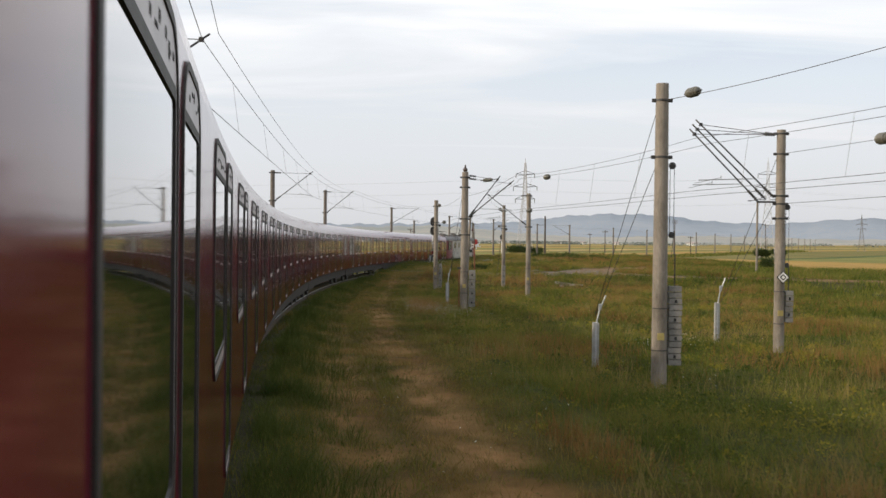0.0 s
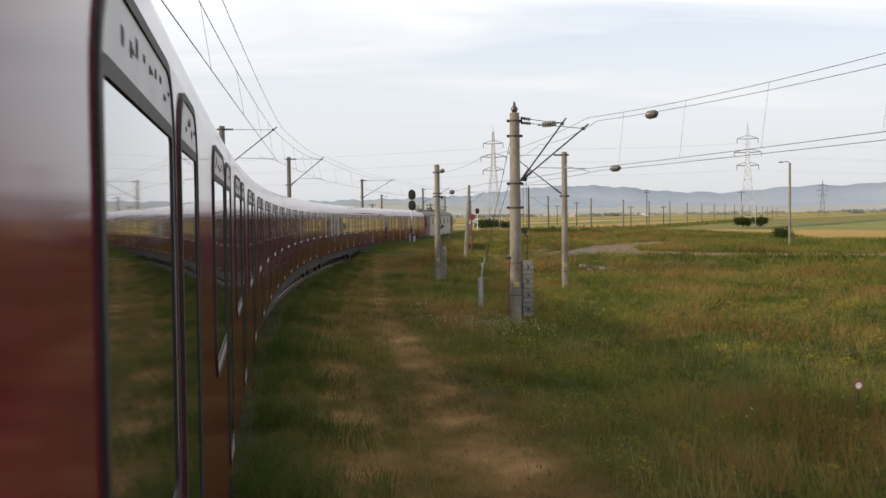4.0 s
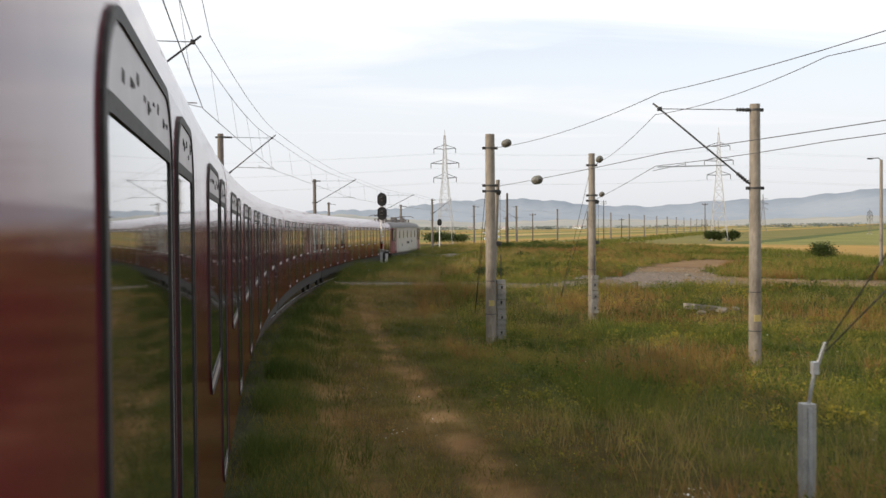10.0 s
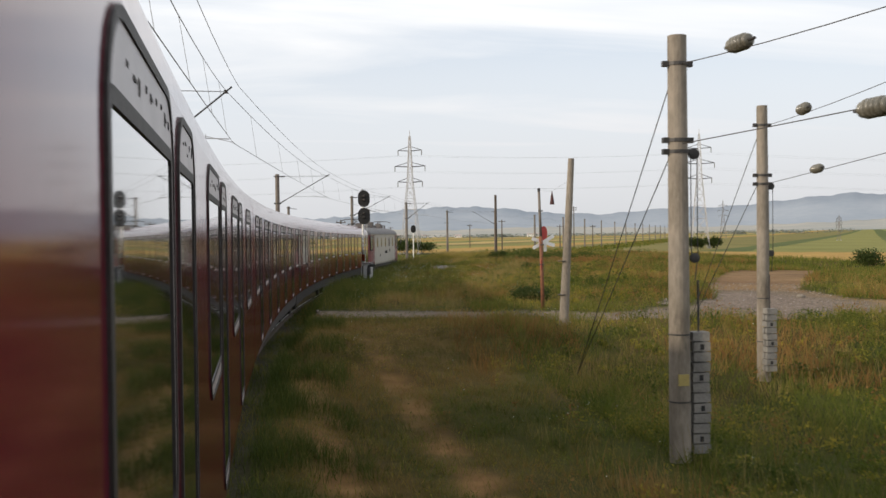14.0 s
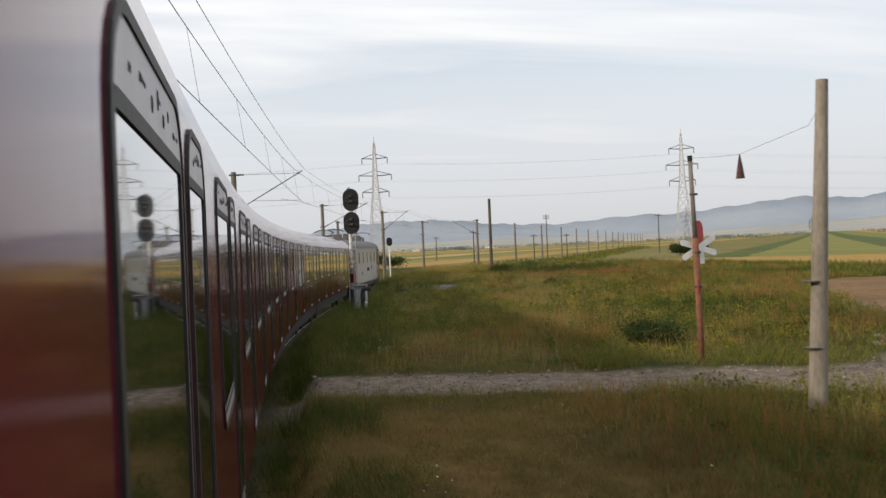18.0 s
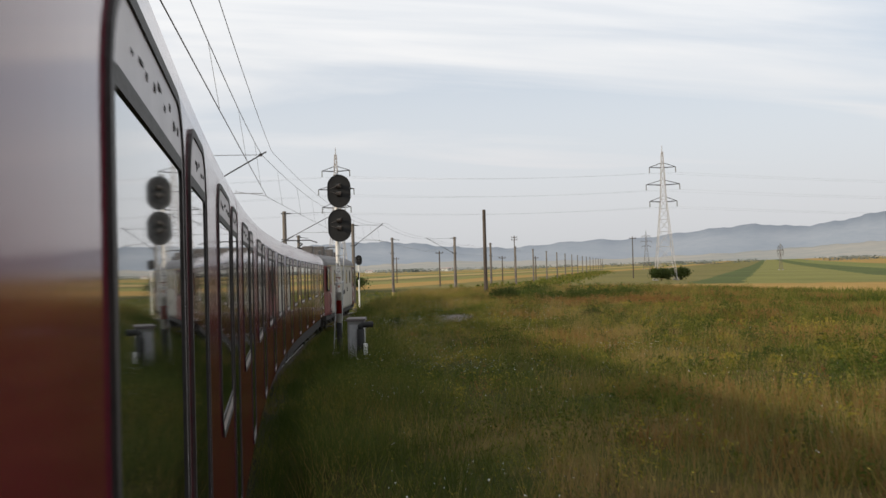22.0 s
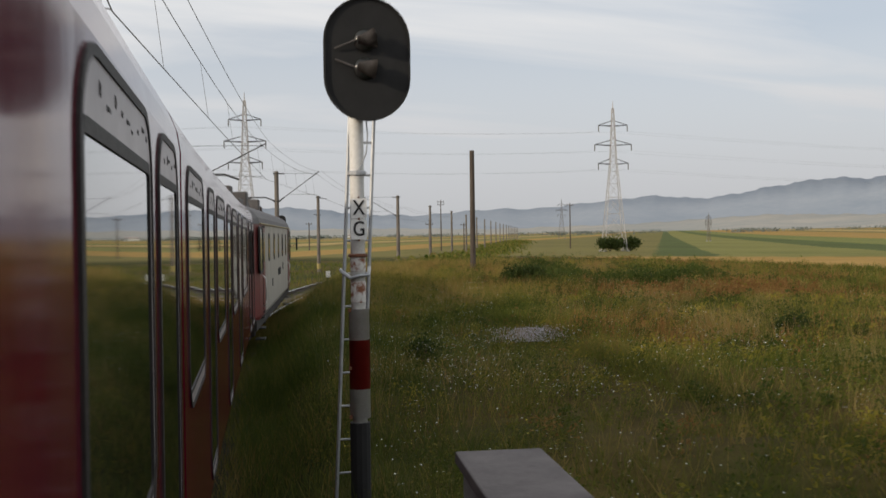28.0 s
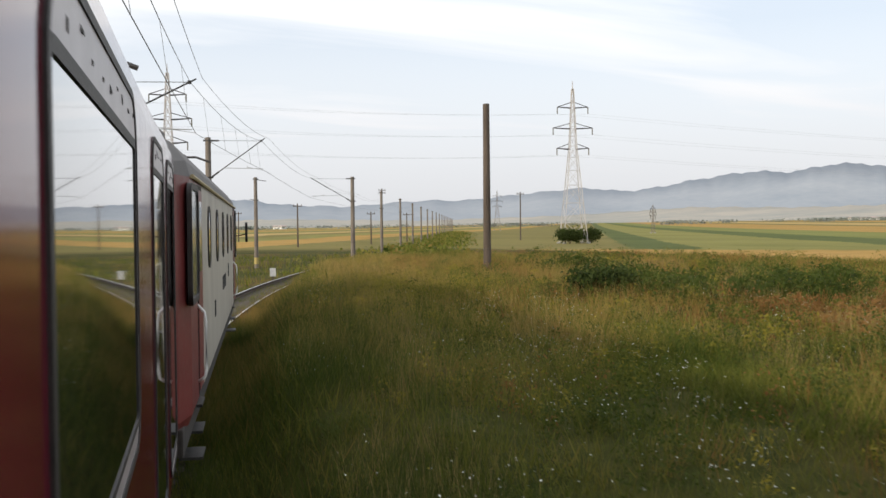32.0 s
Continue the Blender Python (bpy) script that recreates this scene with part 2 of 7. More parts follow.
def rounded(x0, z0, x1, z1, r, n=6):
    """A rectangle's outline with round corners."""
    out = []
    for cx, cz, a0 in ((x1 - r, z1 - r, 0), (x0 + r, z1 - r, 90), (x0 + r, z0 + r, 180), (x1 - r, z0 + r, 270)):
        for k in range(n + 1):
            a = radians(a0 + 90 * k / n)
            out.append((cx + r * math.cos(a), cz + r * math.sin(a)))
    return out


def bm_new():
    return bmesh.new()


# ---------------------------------------------------------------- the line of the track
CURVE = (-5.9751, 34.6296, -78.0472, 86.9939, -48.0818, 26.5345, -21.8393, 0.0217)
_ys = np.arange(-80.0, 330.0, 0.25)
_slope = np.polyval(np.polyder(np.array(CURVE)), np.clip(_ys, 0, 148) / 100) / 100
_slope = _slope + np.clip(_ys - 148, 0, 60) * 0.0036
_xs = np.concatenate([[0], np.cumsum((_slope[1:] + _slope[:-1]) / 2 * 0.25)])
_xs += np.polyval(np.array(CURVE), 0.5) - np.interp(50.0, _ys, _xs)
# the line eases out of its bend beyond the signal
_ease = np.interp(_ys, (100, 118, 123, 130, 140, 150, 162, 172, 197, 215), (0, -0.02, -0.05, -0.30, -0.75, -1.1, -1.4, -1.45, -1.1, -1.0))
_ease = np.convolve(np.pad(_ease, 16, "edge"), np.ones(33) / 33, "valid")
_xs = _xs + _ease
_slope = np.gradient(_xs, 0.25)
_ss = np.concatenate([[0], np.cumsum(np.hypot(np.diff(_xs), 0.25))])
_ss -= np.interp(0.0, _ys, _ss)
GAUGE_MID = -1.63                      # the track's middle, from the line that the eye follows


def rail_top(y):
    return 0.762 - 0.00439 * float(np.clip(y, -40, 160))


def along(s, side=0.0, up=0.0):
    """A place s metres along the line, side metres to its right, up metres over the rails."""
    y = float(np.interp(s, _ss, _ys))
    x, g = float(np.interp(y, _ys, _xs)), float(np.interp(y, _ys, _slope))
    c = math.hypot(1, g)
    return Vector((x + side / c, y - side * g / c, rail_top(y) + up))


def heading(s):
    """Degrees of yaw of the line at s."""
    return -math.degrees(math.atan(float(np.interp(np.interp(s, _ss, _ys), _ys, _slope))))


def side_of(x, y):
    """How far right of the line a place lies."""
    g = np.interp(y, _ys, _slope)
    return (x - np.interp(y, _ys, _xs)) / np.hypot(1, g)

# ---------------------------------------------------------------- the land


def smooth(a, b, v):
    t = np.clip((v - a) / (b - a), 0, 1)
    return t * t * (3 - 2 * t)


def lumps(x, y, size, seed):
    """Soft uneven ground, about -1 to 1."""
    out = np.zeros(np.broadcast(x, y).shape)
    rng = np.random.RandomState(seed)
    for k in range(5):
        a, f = rng.uniform(0, math.pi), (0.6 + 0.5 * k) * 2 * math.pi / size
        out = out + np.sin(f * (x * math.cos(a) + y * math.sin(a)) + rng.uniform(0, 6.3)) / (1 + 0.6 * k)
    return out / 2.2


# the gravel road over the crossing: x, y, half width; then it widens, bends away and forks
ROAD = ((-40, 97, 1.4), (-9, 90.7, 1.35), (-5, 89.8, 1.3), (-2.3, 88.9, 1.35), (0.7, 87.8, 1.4), (4.4, 86.9, 1.6), (9, 87.6, 2.7), (12.3, 92.5, 2.6), (13.8, 98, 2.0), (18, 106, 2.4), (24, 117, 2.8), (30.5, 128, 3.4), (36, 132, 3.4), (46, 134, 2.8), (75, 140, 2.4))
FORK = ((11, 89, 3.2), (18, 87, 3.0), (26, 86, 2.4), (40, 84, 2.2), (80, 80, 2.2))


def reach_road(x, y, line):
    """How far outside a road's edge a place lies (below 0: on it)."""
    best = np.full(np.broadcast(x, y).shape, 1e9)
    for (x0, y0, w0), (x1, y1, w1) in zip(line, line[1:]):
        dx, dy = x1 - x0, y1 - y0
        t = np.clip(((x - x0) * dx + (y - y0) * dy) / (dx * dx + dy * dy), 0, 1)
        best = np.minimum(best, np.hypot(x - x0 - t * dx, y - y0 - t * dy) - (w0 + t * (w1 - w0)))
    return best


def road_edge(x, y):
    return np.minimum(reach_road(x, y, ROAD), reach_road(x, y, FORK)) + 0.22 * lumps(x, y, 2.3, 11) + 0.15 * lumps(x, y, 0.9, 12)


def on_road(x, y):
    return 1 - smooth(-0.25, 0.25, road_edge(x, y))


def on_track(x, y):
    """Bare reddish earth of the cart track that runs beside the rails."""
    u = side_of(x, y)
    mid = np.interp(y, [-20, 12, 26, 62, 75, 88], [3.5, 3.3, 3.12, 3.05, 2.65, 2.0]) + 0.10 * lumps(x, y, 6.0, 21)
    wide = np.interp(y, [-20, 25, 40, 60, 80], [0.85, 0.72, 0.50, 0.42, 0.36])
    rut = 1 - smooth(0.35, 1.3, np.abs(u - mid) / wide)
    rut2 = 0.85 * (1 - smooth(0.3, 1.35, np.abs(u - mid + 1.85) / wide))
    crown = 0.38 * (1 - smooth(0.8, 1.7, np.abs(u - mid + 0.9))) * (1 - smooth(30, 46, y)) * smooth(-0.4, 0.5, lumps(x, y, 2.4, 24))
    rut2 = np.maximum(rut2, crown)
    fade = 1 - 0.9 * smooth(74, 87, y)
    broken = 0.62 + 0.55 * lumps(x, y, 1.7, 23) + 0.22 * lumps(x, y, 0.6, 25)
    return np.clip(np.maximum(rut, rut2) * fade * broken, 0, 1)


def on_straw(x, y):
    """Dry straw-coloured grass, as patches."""
    u = side_of(x, y)
    near = (1 - smooth(1.2, 2.6, np.abs(u - 2.4))) * (1 - smooth(84, 92, y)) * (0.3 + 0.7 * smooth(-0.35, 0.55, lumps(x, y, 2.7, 34)))
    near = np.maximum(near, (1 - smooth(2.2, 3.4, np.abs(u - 2.6))) * smooth(72, 79, y) * (1 - smooth(86, 88, y)))
    patch = smooth(0.12, 0.7, lumps(x, y, 17.0, 31) + 0.5 * lumps(x, y, 5.0, 32))
    pale = smooth(89.5, 93, y) * (1 - smooth(98, 106, y)) * smooth(0.5, 2.5, u) * (1 - smooth(13, 17, u)) * smooth(-0.5, 0.4, lumps(x, y, 3.1, 35))
    back = smooth(93, 100, y) * smooth(4, 7, u) * smooth(-0.25, 0.5, lumps(x, y, 14.0, 33))
    return np.clip(np.maximum(np.maximum(np.maximum(near, 0.75 * patch), 0.85 * back), 0.9 * pale), 0, 1)


GROUND_Y = (-40, 0, 30, 50, 65, 76, 84, 88, 95, 110, 125, 140, 156, 180, 220, 260, 400)
GROUND_Z = (0.35, 0.32, 0.28, 0.22, 0.05, 0.05, 0.62, 0.70, 0.84, 0.80, 0.72, 0.90, 1.20, 0.85, 0.25, -0.05, -0.1)


def ground_z(x, y):
    x, y = np.asarray(x, float), np.asarray(y, float)
    u = side_of(x, y)
    zr = 0.762 - 0.00439 * np.clip(y, -40, 160)
    z = np.interp(y, GROUND_Y, GROUND_Z)
    z = z - 0.22 * smooth(4, 9, u) * (1 - smooth(74, 84, y)) - 0.35 * smooth(16, 40, u) * smooth(80, 92, y) * (1 - smooth(180, 230, y)) - 0.5 * smooth(13, 36, u) * smooth(112, 140, y) * (1 - smooth(180, 230, y))
    z = np.where(u < -3, np.minimum(z, zr - 0.45), z)
    far = np.clip(smooth(60, 200, np.abs(u)), 0, 1)
    z = z * (1 - far) + far * (-0.1 + 9.0 * smooth(260, 2000, x) * smooth(60, 900, y))
    near = 1 - smooth(30, 110, np.hypot(np.maximum(np.abs(u) - 10, 0), np.maximum(y - 150, 0)))
    hard = np.maximum(on_road(x, y), on_track(x, y))
    z = z + near * (0.09 * lumps(x, y, 11.0, 3) + (0.05 + 0.07 * smooth(92, 104, y) * smooth(2, 6, u)) * lumps(x, y, 3.7, 5)) * (1 - 0.8 * hard)
    z = z - 0.07 * on_track(x, y) - 0.05 * on_road(x, y)
    # track bed, with a shallow drain beside it
    off = np.abs(u - GAUGE_MID)
    bed = 1 - smooth(1.75, 3.0 - 0.9 * smooth(76, 84, y) * (1 - smooth(100, 112, y)), off)
    z = z * (1 - bed) + (zr - 0.20) * bed
    return z


def axis(lo, hi, dense_lo, dense_hi, fine, grow):
    v = list(np.arange(dense_lo, dense_hi, fine))
    step = fine
    while v[-1] < hi:
        step *= grow
        v.append(v[-1] + step)
    step = fine
    while v[0] > lo:
        step *= grow
        v.insert(0, v[0] - step)
    return np.array(v)


LAND = Mat("meadow_soil", 0.95)
l_big = LAND.noise(0.02, 4, 0.6, space="Object")
l_mid = LAND.noise(0.16, 5, 0.65)
l_fine = LAND.noise(2.2, 6, 0.7)
l_mix = LAND.math("ADD", LAND.math("MULTIPLY", l_mid, 0.6), LAND.math("MULTIPLY", l_fine, 0.4))
l_grass = LAND.ramp(l_mix, (0.30, (0.016, 0.022, 0.005)), (0.46, (0.036, 0.042, 0.009)), (0.60, (0.068, 0.062, 0.015)), (0.74, (0.11, 0.072, 0.023)))
# crops in long strips beyond the meadow, laid out about a compass line of 32 degrees
l_sep = LAND.n.new("ShaderNodeSeparateXYZ")
LAND.l.new(LAND.coord.outputs["Object"], l_sep.inputs[0])
l_rot = LAND.n.new("ShaderNodeMapping")
l_rot.inputs["Rotation"].default_value = (0, 0, radians(32))
LAND.l.new(LAND.coord.outputs["Object"], l_rot.inputs[0])
l_strip = LAND.n.new("ShaderNodeSeparateXYZ")
LAND.l.new(l_rot.outputs[0], l_strip.inputs[0])
l_field = LAND.n.new("ShaderNodeValToRGB")
l_field.color_ramp.interpolation = "CONSTANT"
fe = l_field.color_ramp.elements
WHEAT, STUBBLE, OATS, CLOVER, MAIZE, OLIVE = (0.36, 0.235, 0.075), (0.40, 0.295, 0.125), (0.215, 0.21, 0.068), (0.185, 0.20, 0.062), (0.098, 0.122, 0.042), (0.185, 0.165, 0.058)
STRIPS = ((-1000, STUBBLE), (-820, OATS), (-700, WHEAT), (-600, CLOVER), (-520, STUBBLE), (-430, OLIVE), (-360, WHEAT), (-300, OATS), (-255, MAIZE), (-235, STUBBLE), (-200, OLIVE), (-172, OATS), (-150, WHEAT), (-128, OLIVE), (-66, MAIZE), (-58, OATS), (-34, MAIZE), (-18, CLOVER), (15, WHEAT), (97, OLIVE), (130, STUBBLE), (210, MAIZE), (235, WHEAT), (330, OATS), (420, STUBBLE), (560, OLIVE), (640, WHEAT), (820, STUBBLE))
for k, (n_, c) in enumerate(STRIPS):
    e = fe[0] if k == 0 else fe.new((n_ + 1000) / 2000)
    e.position, e.color = (n_ + 1000) / 2000, (*c, 1)
fe.remove(fe[-1]) if fe[-1].position == 1.0 else None
l_edge = LAND.math("MULTIPLY", LAND.math("SUBTRACT", l_mid, 0.5), 5.0)
LAND.l.new(LAND.math("DIVIDE", LAND.math("ADD", LAND.math("ADD", l_strip.outputs["X"], l_edge), 1000.0), 2000.0), l_field.inputs[0])
l_wheat = LAND.n.new("ShaderNodeRGB")
l_wheat.outputs[0].default_value = (*WHEAT, 1)


def reach(sock, a, b):
    r = LAND.n.new("ShaderNodeMapRange")
    r.interpolation_type = "SMOOTHSTEP"
    r.inputs["From Min"].default_value, r.inputs["From Max"].default_value = a, b
    LAND.l.new(sock, r.inputs["Value"])
    return r.outputs[0]


l_head = reach(LAND.math("ADD", l_strip.outputs["Y"], l_edge), 211, 216)
l_crop = LAND.mix(l_head, l_wheat.outputs[0], l_field.outputs[0])
l_rows = LAND.noise(0.016, 7, 0.72, (2.2, 0.5, 1.0), distort=0.6)
l_crop = LAND.mix(0.5, l_crop, LAND.ramp(l_rows, (0.30, (0.55, 0.56, 0.54)), (0.52, (1.0, 0.97, 0.93)), (0.70, (1.3, 1.2, 1.1))), "MULTIPLY")
l_fieldv = LAND.mix(0.55, l_crop, LAND.ramp(l_mix, (0.3, (0.45, 0.45, 0.45)), (0.7, (1, 1, 1))), "MULTIPLY")
l_east = reach(LAND.math("ADD", l_sep.outputs["X"], l_edge), 48, 52)
l_north = reach(l_strip.outputs["Y"], 232, 262)
l_far = LAND.math("MAXIMUM", l_north, LAND.math("MAXIMUM", l_east, reach(l_sep.outputs["X"], -35, -60)))
l_at = LAND.n.new("ShaderNodeAttribute")
l_at.attribute_name = "cover"
l_cov = LAND.n.new("ShaderNodeSeparateColor")
LAND.l.new(l_at.outputs["Color"], l_cov.inputs[0])
l_earth = LAND.ramp(l_mix, (0.32, (0.075, 0.040, 0.015)), (0.50, (0.20, 0.110, 0.044)), (0.68, (0.34, 0.205, 0.095)))
l_gravel = LAND.ramp(LAND.noise(5.0, 8, 0.75), (0.30, (0.080, 0.060, 0.046)), (0.50, (0.155, 0.120, 0.095)), (0.70, (0.28, 0.228, 0.188)))
l_straw = LAND.ramp(l_mix, (0.32, (0.034, 0.024, 0.008)), (0.50, (0.078, 0.052, 0.017)), (0.68, (0.15, 0.105, 0.036)))
l_now = LAND.mix(l_cov.outputs[2], l_grass, l_straw)
l_now = LAND.mix(l_far, l_now, l_fieldv)
l_now = LAND.mix(l_cov.outputs[0], l_now, l_earth)
l_now = LAND.mix(l_cov.outputs[1], l_now, l_gravel)
l_now = LAND.mix(l_at.outputs["Alpha"], LAND.ramp(LAND.noise(7.0, 7, 0.75), (0.32, (0.025, 0.021, 0.015)), (0.55, (0.060, 0.054, 0.036)), (0.72, (0.11, 0.095, 0.07))), l_now)
LAND.color(l_now)
LAND.b.inputs["Specular IOR Level"].default_value = 0.06
LAND.bump(l_fine, 0.6, 0.05)

gx = axis(-2600, 3200, -12, 16, 0.27, 1.055)
gy = axis(-400, 4300, -2, 125, 0.30, 1.05)
GX, GY = np.meshgrid(gx, gy)
GZ = ground_z(GX, GY)
me = bpy.data.meshes.new("ground")
nx, ny = len(gx), len(gy)
idx = np.arange(nx * ny).reshape(ny, nx)
quads = np.stack([idx[:-1, :-1], idx[:-1, 1:], idx[1:, 1:], idx[1:, :-1]], -1).reshape(-1, 4)


def fill_mesh(me, verts, faces):
    """Fast: verts (n, 3), faces (m, k)."""
    m, k = faces.shape
    me.vertices.add(len(verts))
    me.vertices.foreach_set("co", np.ascontiguousarray(verts, np.float32).ravel())
    me.loops.add(m * k)
    me.loops.foreach_set("vertex_index", np.ascontiguousarray(faces, np.int32).ravel())
    me.polygons.add(m)
    me.polygons.foreach_set("loop_start", np.arange(0, m * k, k, dtype=np.int32))
    me.update(calc_edges=True)
    return me


fill_mesh(me, np.stack([GX, GY, GZ], -1).reshape(-1, 3), quads)
me.polygons.foreach_set("use_smooth", np.ones(len(quads), bool))
cover = me.color_attributes.new("cover", "FLOAT_COLOR", "POINT")
COV = np.ones((nx * ny, 4), np.float32)
COV[:, 3] = np.maximum(smooth(1.1, 1.75, np.abs(side_of(GX, GY) - GAUGE_MID)), smooth(190, 205, GY)).ravel()
dirt = np.maximum(smooth(12.5, 15.5, GX + 0.6 * lumps(GX, GY, 3.0, 37)), smooth(95, 99, GY))
COV[:, 0] = np.maximum(on_track(GX, GY), on_road(GX, GY) * dirt * 0.8).ravel()
COV[:, 1], COV[:, 2] = (on_road(GX, GY) * (1 - 0.75 * dirt)).ravel(), on_straw(GX, GY).ravel()
cover.data.foreach_set("color", COV.ravel())
me.materials.append(LAND.m)
ground = tagged(new("ground", me), "rough meadow of tall dry and green grass with farm fields beyond", "ground", kind="structure")


def on_ground(x, y):
    return Vector((x, y, float(ground_z(x, y))))


# hills far off: degrees round from +y, and their height in degrees
RIDGE_FAR = ((-60, 0.8), (-30, 0.9), (-14, 1.0), (-10, 0.98), (-6.6, 0.9), (-3.4, 0.97), (-1.3, 1.0), (0.9, 1.07), (2.9, 1.1), (5.4, 1.4), (7.5, 1.6), (9.6, 1.66), (12, 1.56), (14.8, 1.2), (16, 1.2), (18, 1.1), (20, 1.3), (22.5, 1.45), (24.5, 1.4), (27.4, 1.7), (30.3, 1.98), (31.5, 2.06), (33.2, 1.8), (35, 1.95), (36.9, 2.33), (39.9, 2.76), (40.8, 2.8), (42.3, 2.64), (44, 3.05), (45.7, 3.08), (47.5, 2.75), (52, 2.6), (60, 2.0), (90, 1.2))
RIDGE_NEAR = ((-60, 0.6), (-14, 0.72), (-5.5, 0.75), (-1.4, 0.88), (0.5, 0.82), (3.8, 0.5), (8, 0.3), (14, 0.45), (22, 0.3), (30, 0.5), (37, 0.9), (43, 0.8), (50, 0.95), (60, 0.7), (90, 0.4))


def ridge(name, table, dist, mat, label, rough):
    bm = bm_new()
    az = np.arange(-60, 90.01, 0.25)
    el = np.interp(az, [a for a, b in table], [b for a, b in table])
    el = np.convolve(np.pad(el, 3, "edge"), np.ones(7) / 7, "valid")
    rows = []
    for a, e in zip(az, el):
        d = Vector((math.sin(radians(a)), math.cos(radians(a)), 0))
        h = dist * math.tan(radians(e)) + 3.2
        j = rough * (math.sin(a * 3.1) + 0.6 * math.sin(a * 7.7 + 1) + 0.4 * math.sin(a * 17.3 + 2))
        o = Vector((0, 60, 0))
        spur = 0.05 * math.sin(a * 0.9 + 1)
        rows.append([bm.verts.new(o + d * (dist - 900) + Vector((0, 0, -4))), bm.verts.new(o + d * (dist - 520) + Vector((0, 0, h * (0.30 + spur)))), bm.verts.new(o + d * (dist - 220) + Vector((0, 0, h * (0.62 + spur)))), bm.verts.new(o + d * dist + Vector((0, 0, h + j))), bm.verts.new(o + d * (dist + 150) + Vector((0, 0, -4)))])
    for a, b in zip(rows, rows[1:]):
        for k in range(4):
            bm.faces.new((a[k], b[k], b[k + 1], a[k + 1]))
    return tagged(obj(name, bm, mat, smooth=True), label, "hills", kind="structure")


# distance haze is painted into both hill colours
HILL_FAR = mottled("wooded_hills_painted_haze", (0.243, 0.278, 0.320), (0.298, 0.326, 0.362), 0.0035, 1.0, bump=0, spec=0.0)
HILL_NEAR = mottled("bare_hills_painted_haze", (0.25, 0.268, 0.262), (0.385, 0.36, 0.315), 0.006, 1.0, bump=0, stretch=(0.4, 1, 1), spec=0.0)
ridge("hills_far", RIDGE_FAR, 4300, HILL_FAR, "long wooded hills in painted blue haze beyond the plain", 3.0)
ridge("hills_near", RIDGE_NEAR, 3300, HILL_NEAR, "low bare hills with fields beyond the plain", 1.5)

# ---------------------------------------------------------------- the train
COACH_RED = Mat("glossy_dark_red_coach_paint", 0.16)
c_n = COACH_RED.noise(0.9, 5, 0.6, (1, 1, 0.25))
c_s = COACH_RED.noise(14, 4, 0.6, (1, 1, 0.08))
COACH_RED.color(COACH_RED.ramp(c_n, (0.3, (0.095, 0.0035, 0.016)), (0.7, (0.140, 0.005, 0.022))))
COACH_RED.roughness(c_s, 0.055, 0.15)
COACH_RED.b.inputs["Specular IOR Level"].default_value = 0.40
c_d = COACH_RED.noise(3.0, 6, 0.7, (1, 1, 0.12))
COACH_RED.bump(c_d, 0.08, 0.004)
ROOF_GREY = mottled("sooty_roof_paint", (0.05, 0.045, 0.045), (0.12, 0.11, 0.105), 1.5, 0.6)
ALU = mottled("dull_aluminium", (0.50, 0.51, 0.52), (0.68, 0.69, 0.70), 8.0, 0.38, 0.75, bump=0.1)
# pale lilac-grey stands for sky reflected in the frame's gloss paint
FRAME_SKY_SHEEN = mottled("frame_paint_sky_sheen", (0.30, 0.265, 0.27), (0.42, 0.38, 0.385), 5.0, 0.36, 0.1, bump=0.1)
COACH_GLASS = Mat("dark_window_glass", 0.03)
COACH_GLASS.color((0.012, 0.016, 0.015))
COACH_GLASS.b.inputs["Specular IOR Level"].default_value = 1.0
COACH_GLASS.b.inputs["Coat Weight"].default_value = 1.0
COACH_GLASS.b.inputs["Coat IOR"].default_value = 1.6
UNDER = mottled("grimy_underframe", (0.018, 0.015, 0.013), (0.05, 0.042, 0.036), 5.0, 0.85)

PROFILE = [(1.30, 0.92), (1.42, 0.98), (1.42, 2.0), (1.42, 3.32), (1.405, 3.42), (1.365, 3.52), (1.29, 3.63), (1.16, 3.75), (0.95, 3.86), (0.60, 3.98), (0.2, 4.04)]


def coach_shell(bm, s0, s1):
    """The bent body of a coach along the line, with its ends."""
    section = PROFILE + [(-u, h) for u, h in PROFILE[::-1]]
    n = max(int((s1 - s0) / 1.5), 2)
    rings = []
    for i in range(n + 1):
        s = s0 + (s1 - s0) * i / n
        rings.append([bm.verts.new(along(s, GAUGE_MID + u, h)) for u, h in section])
    for a, b in zip(rings, rings[1:]):
        for k in range(len(section)):
            j = (k + 1) % len(section)
            bm.faces.new((a[k], b[k], b[j], a[j]))
    bm.faces.new(rings[0])
    bm.faces.new(rings[-1][::-1])
    return bm


def at_side(s, proud=0.0, up=0.0):
    """The pose of something on the coach's right side: x along the train, -y outwards, z up."""
    p = along(s, GAUGE_MID + 1.42 + proud, up)
    return Matrix.Translation(p) @ Matrix.Rotation(radians(heading(s) + 90), 4, "Z")


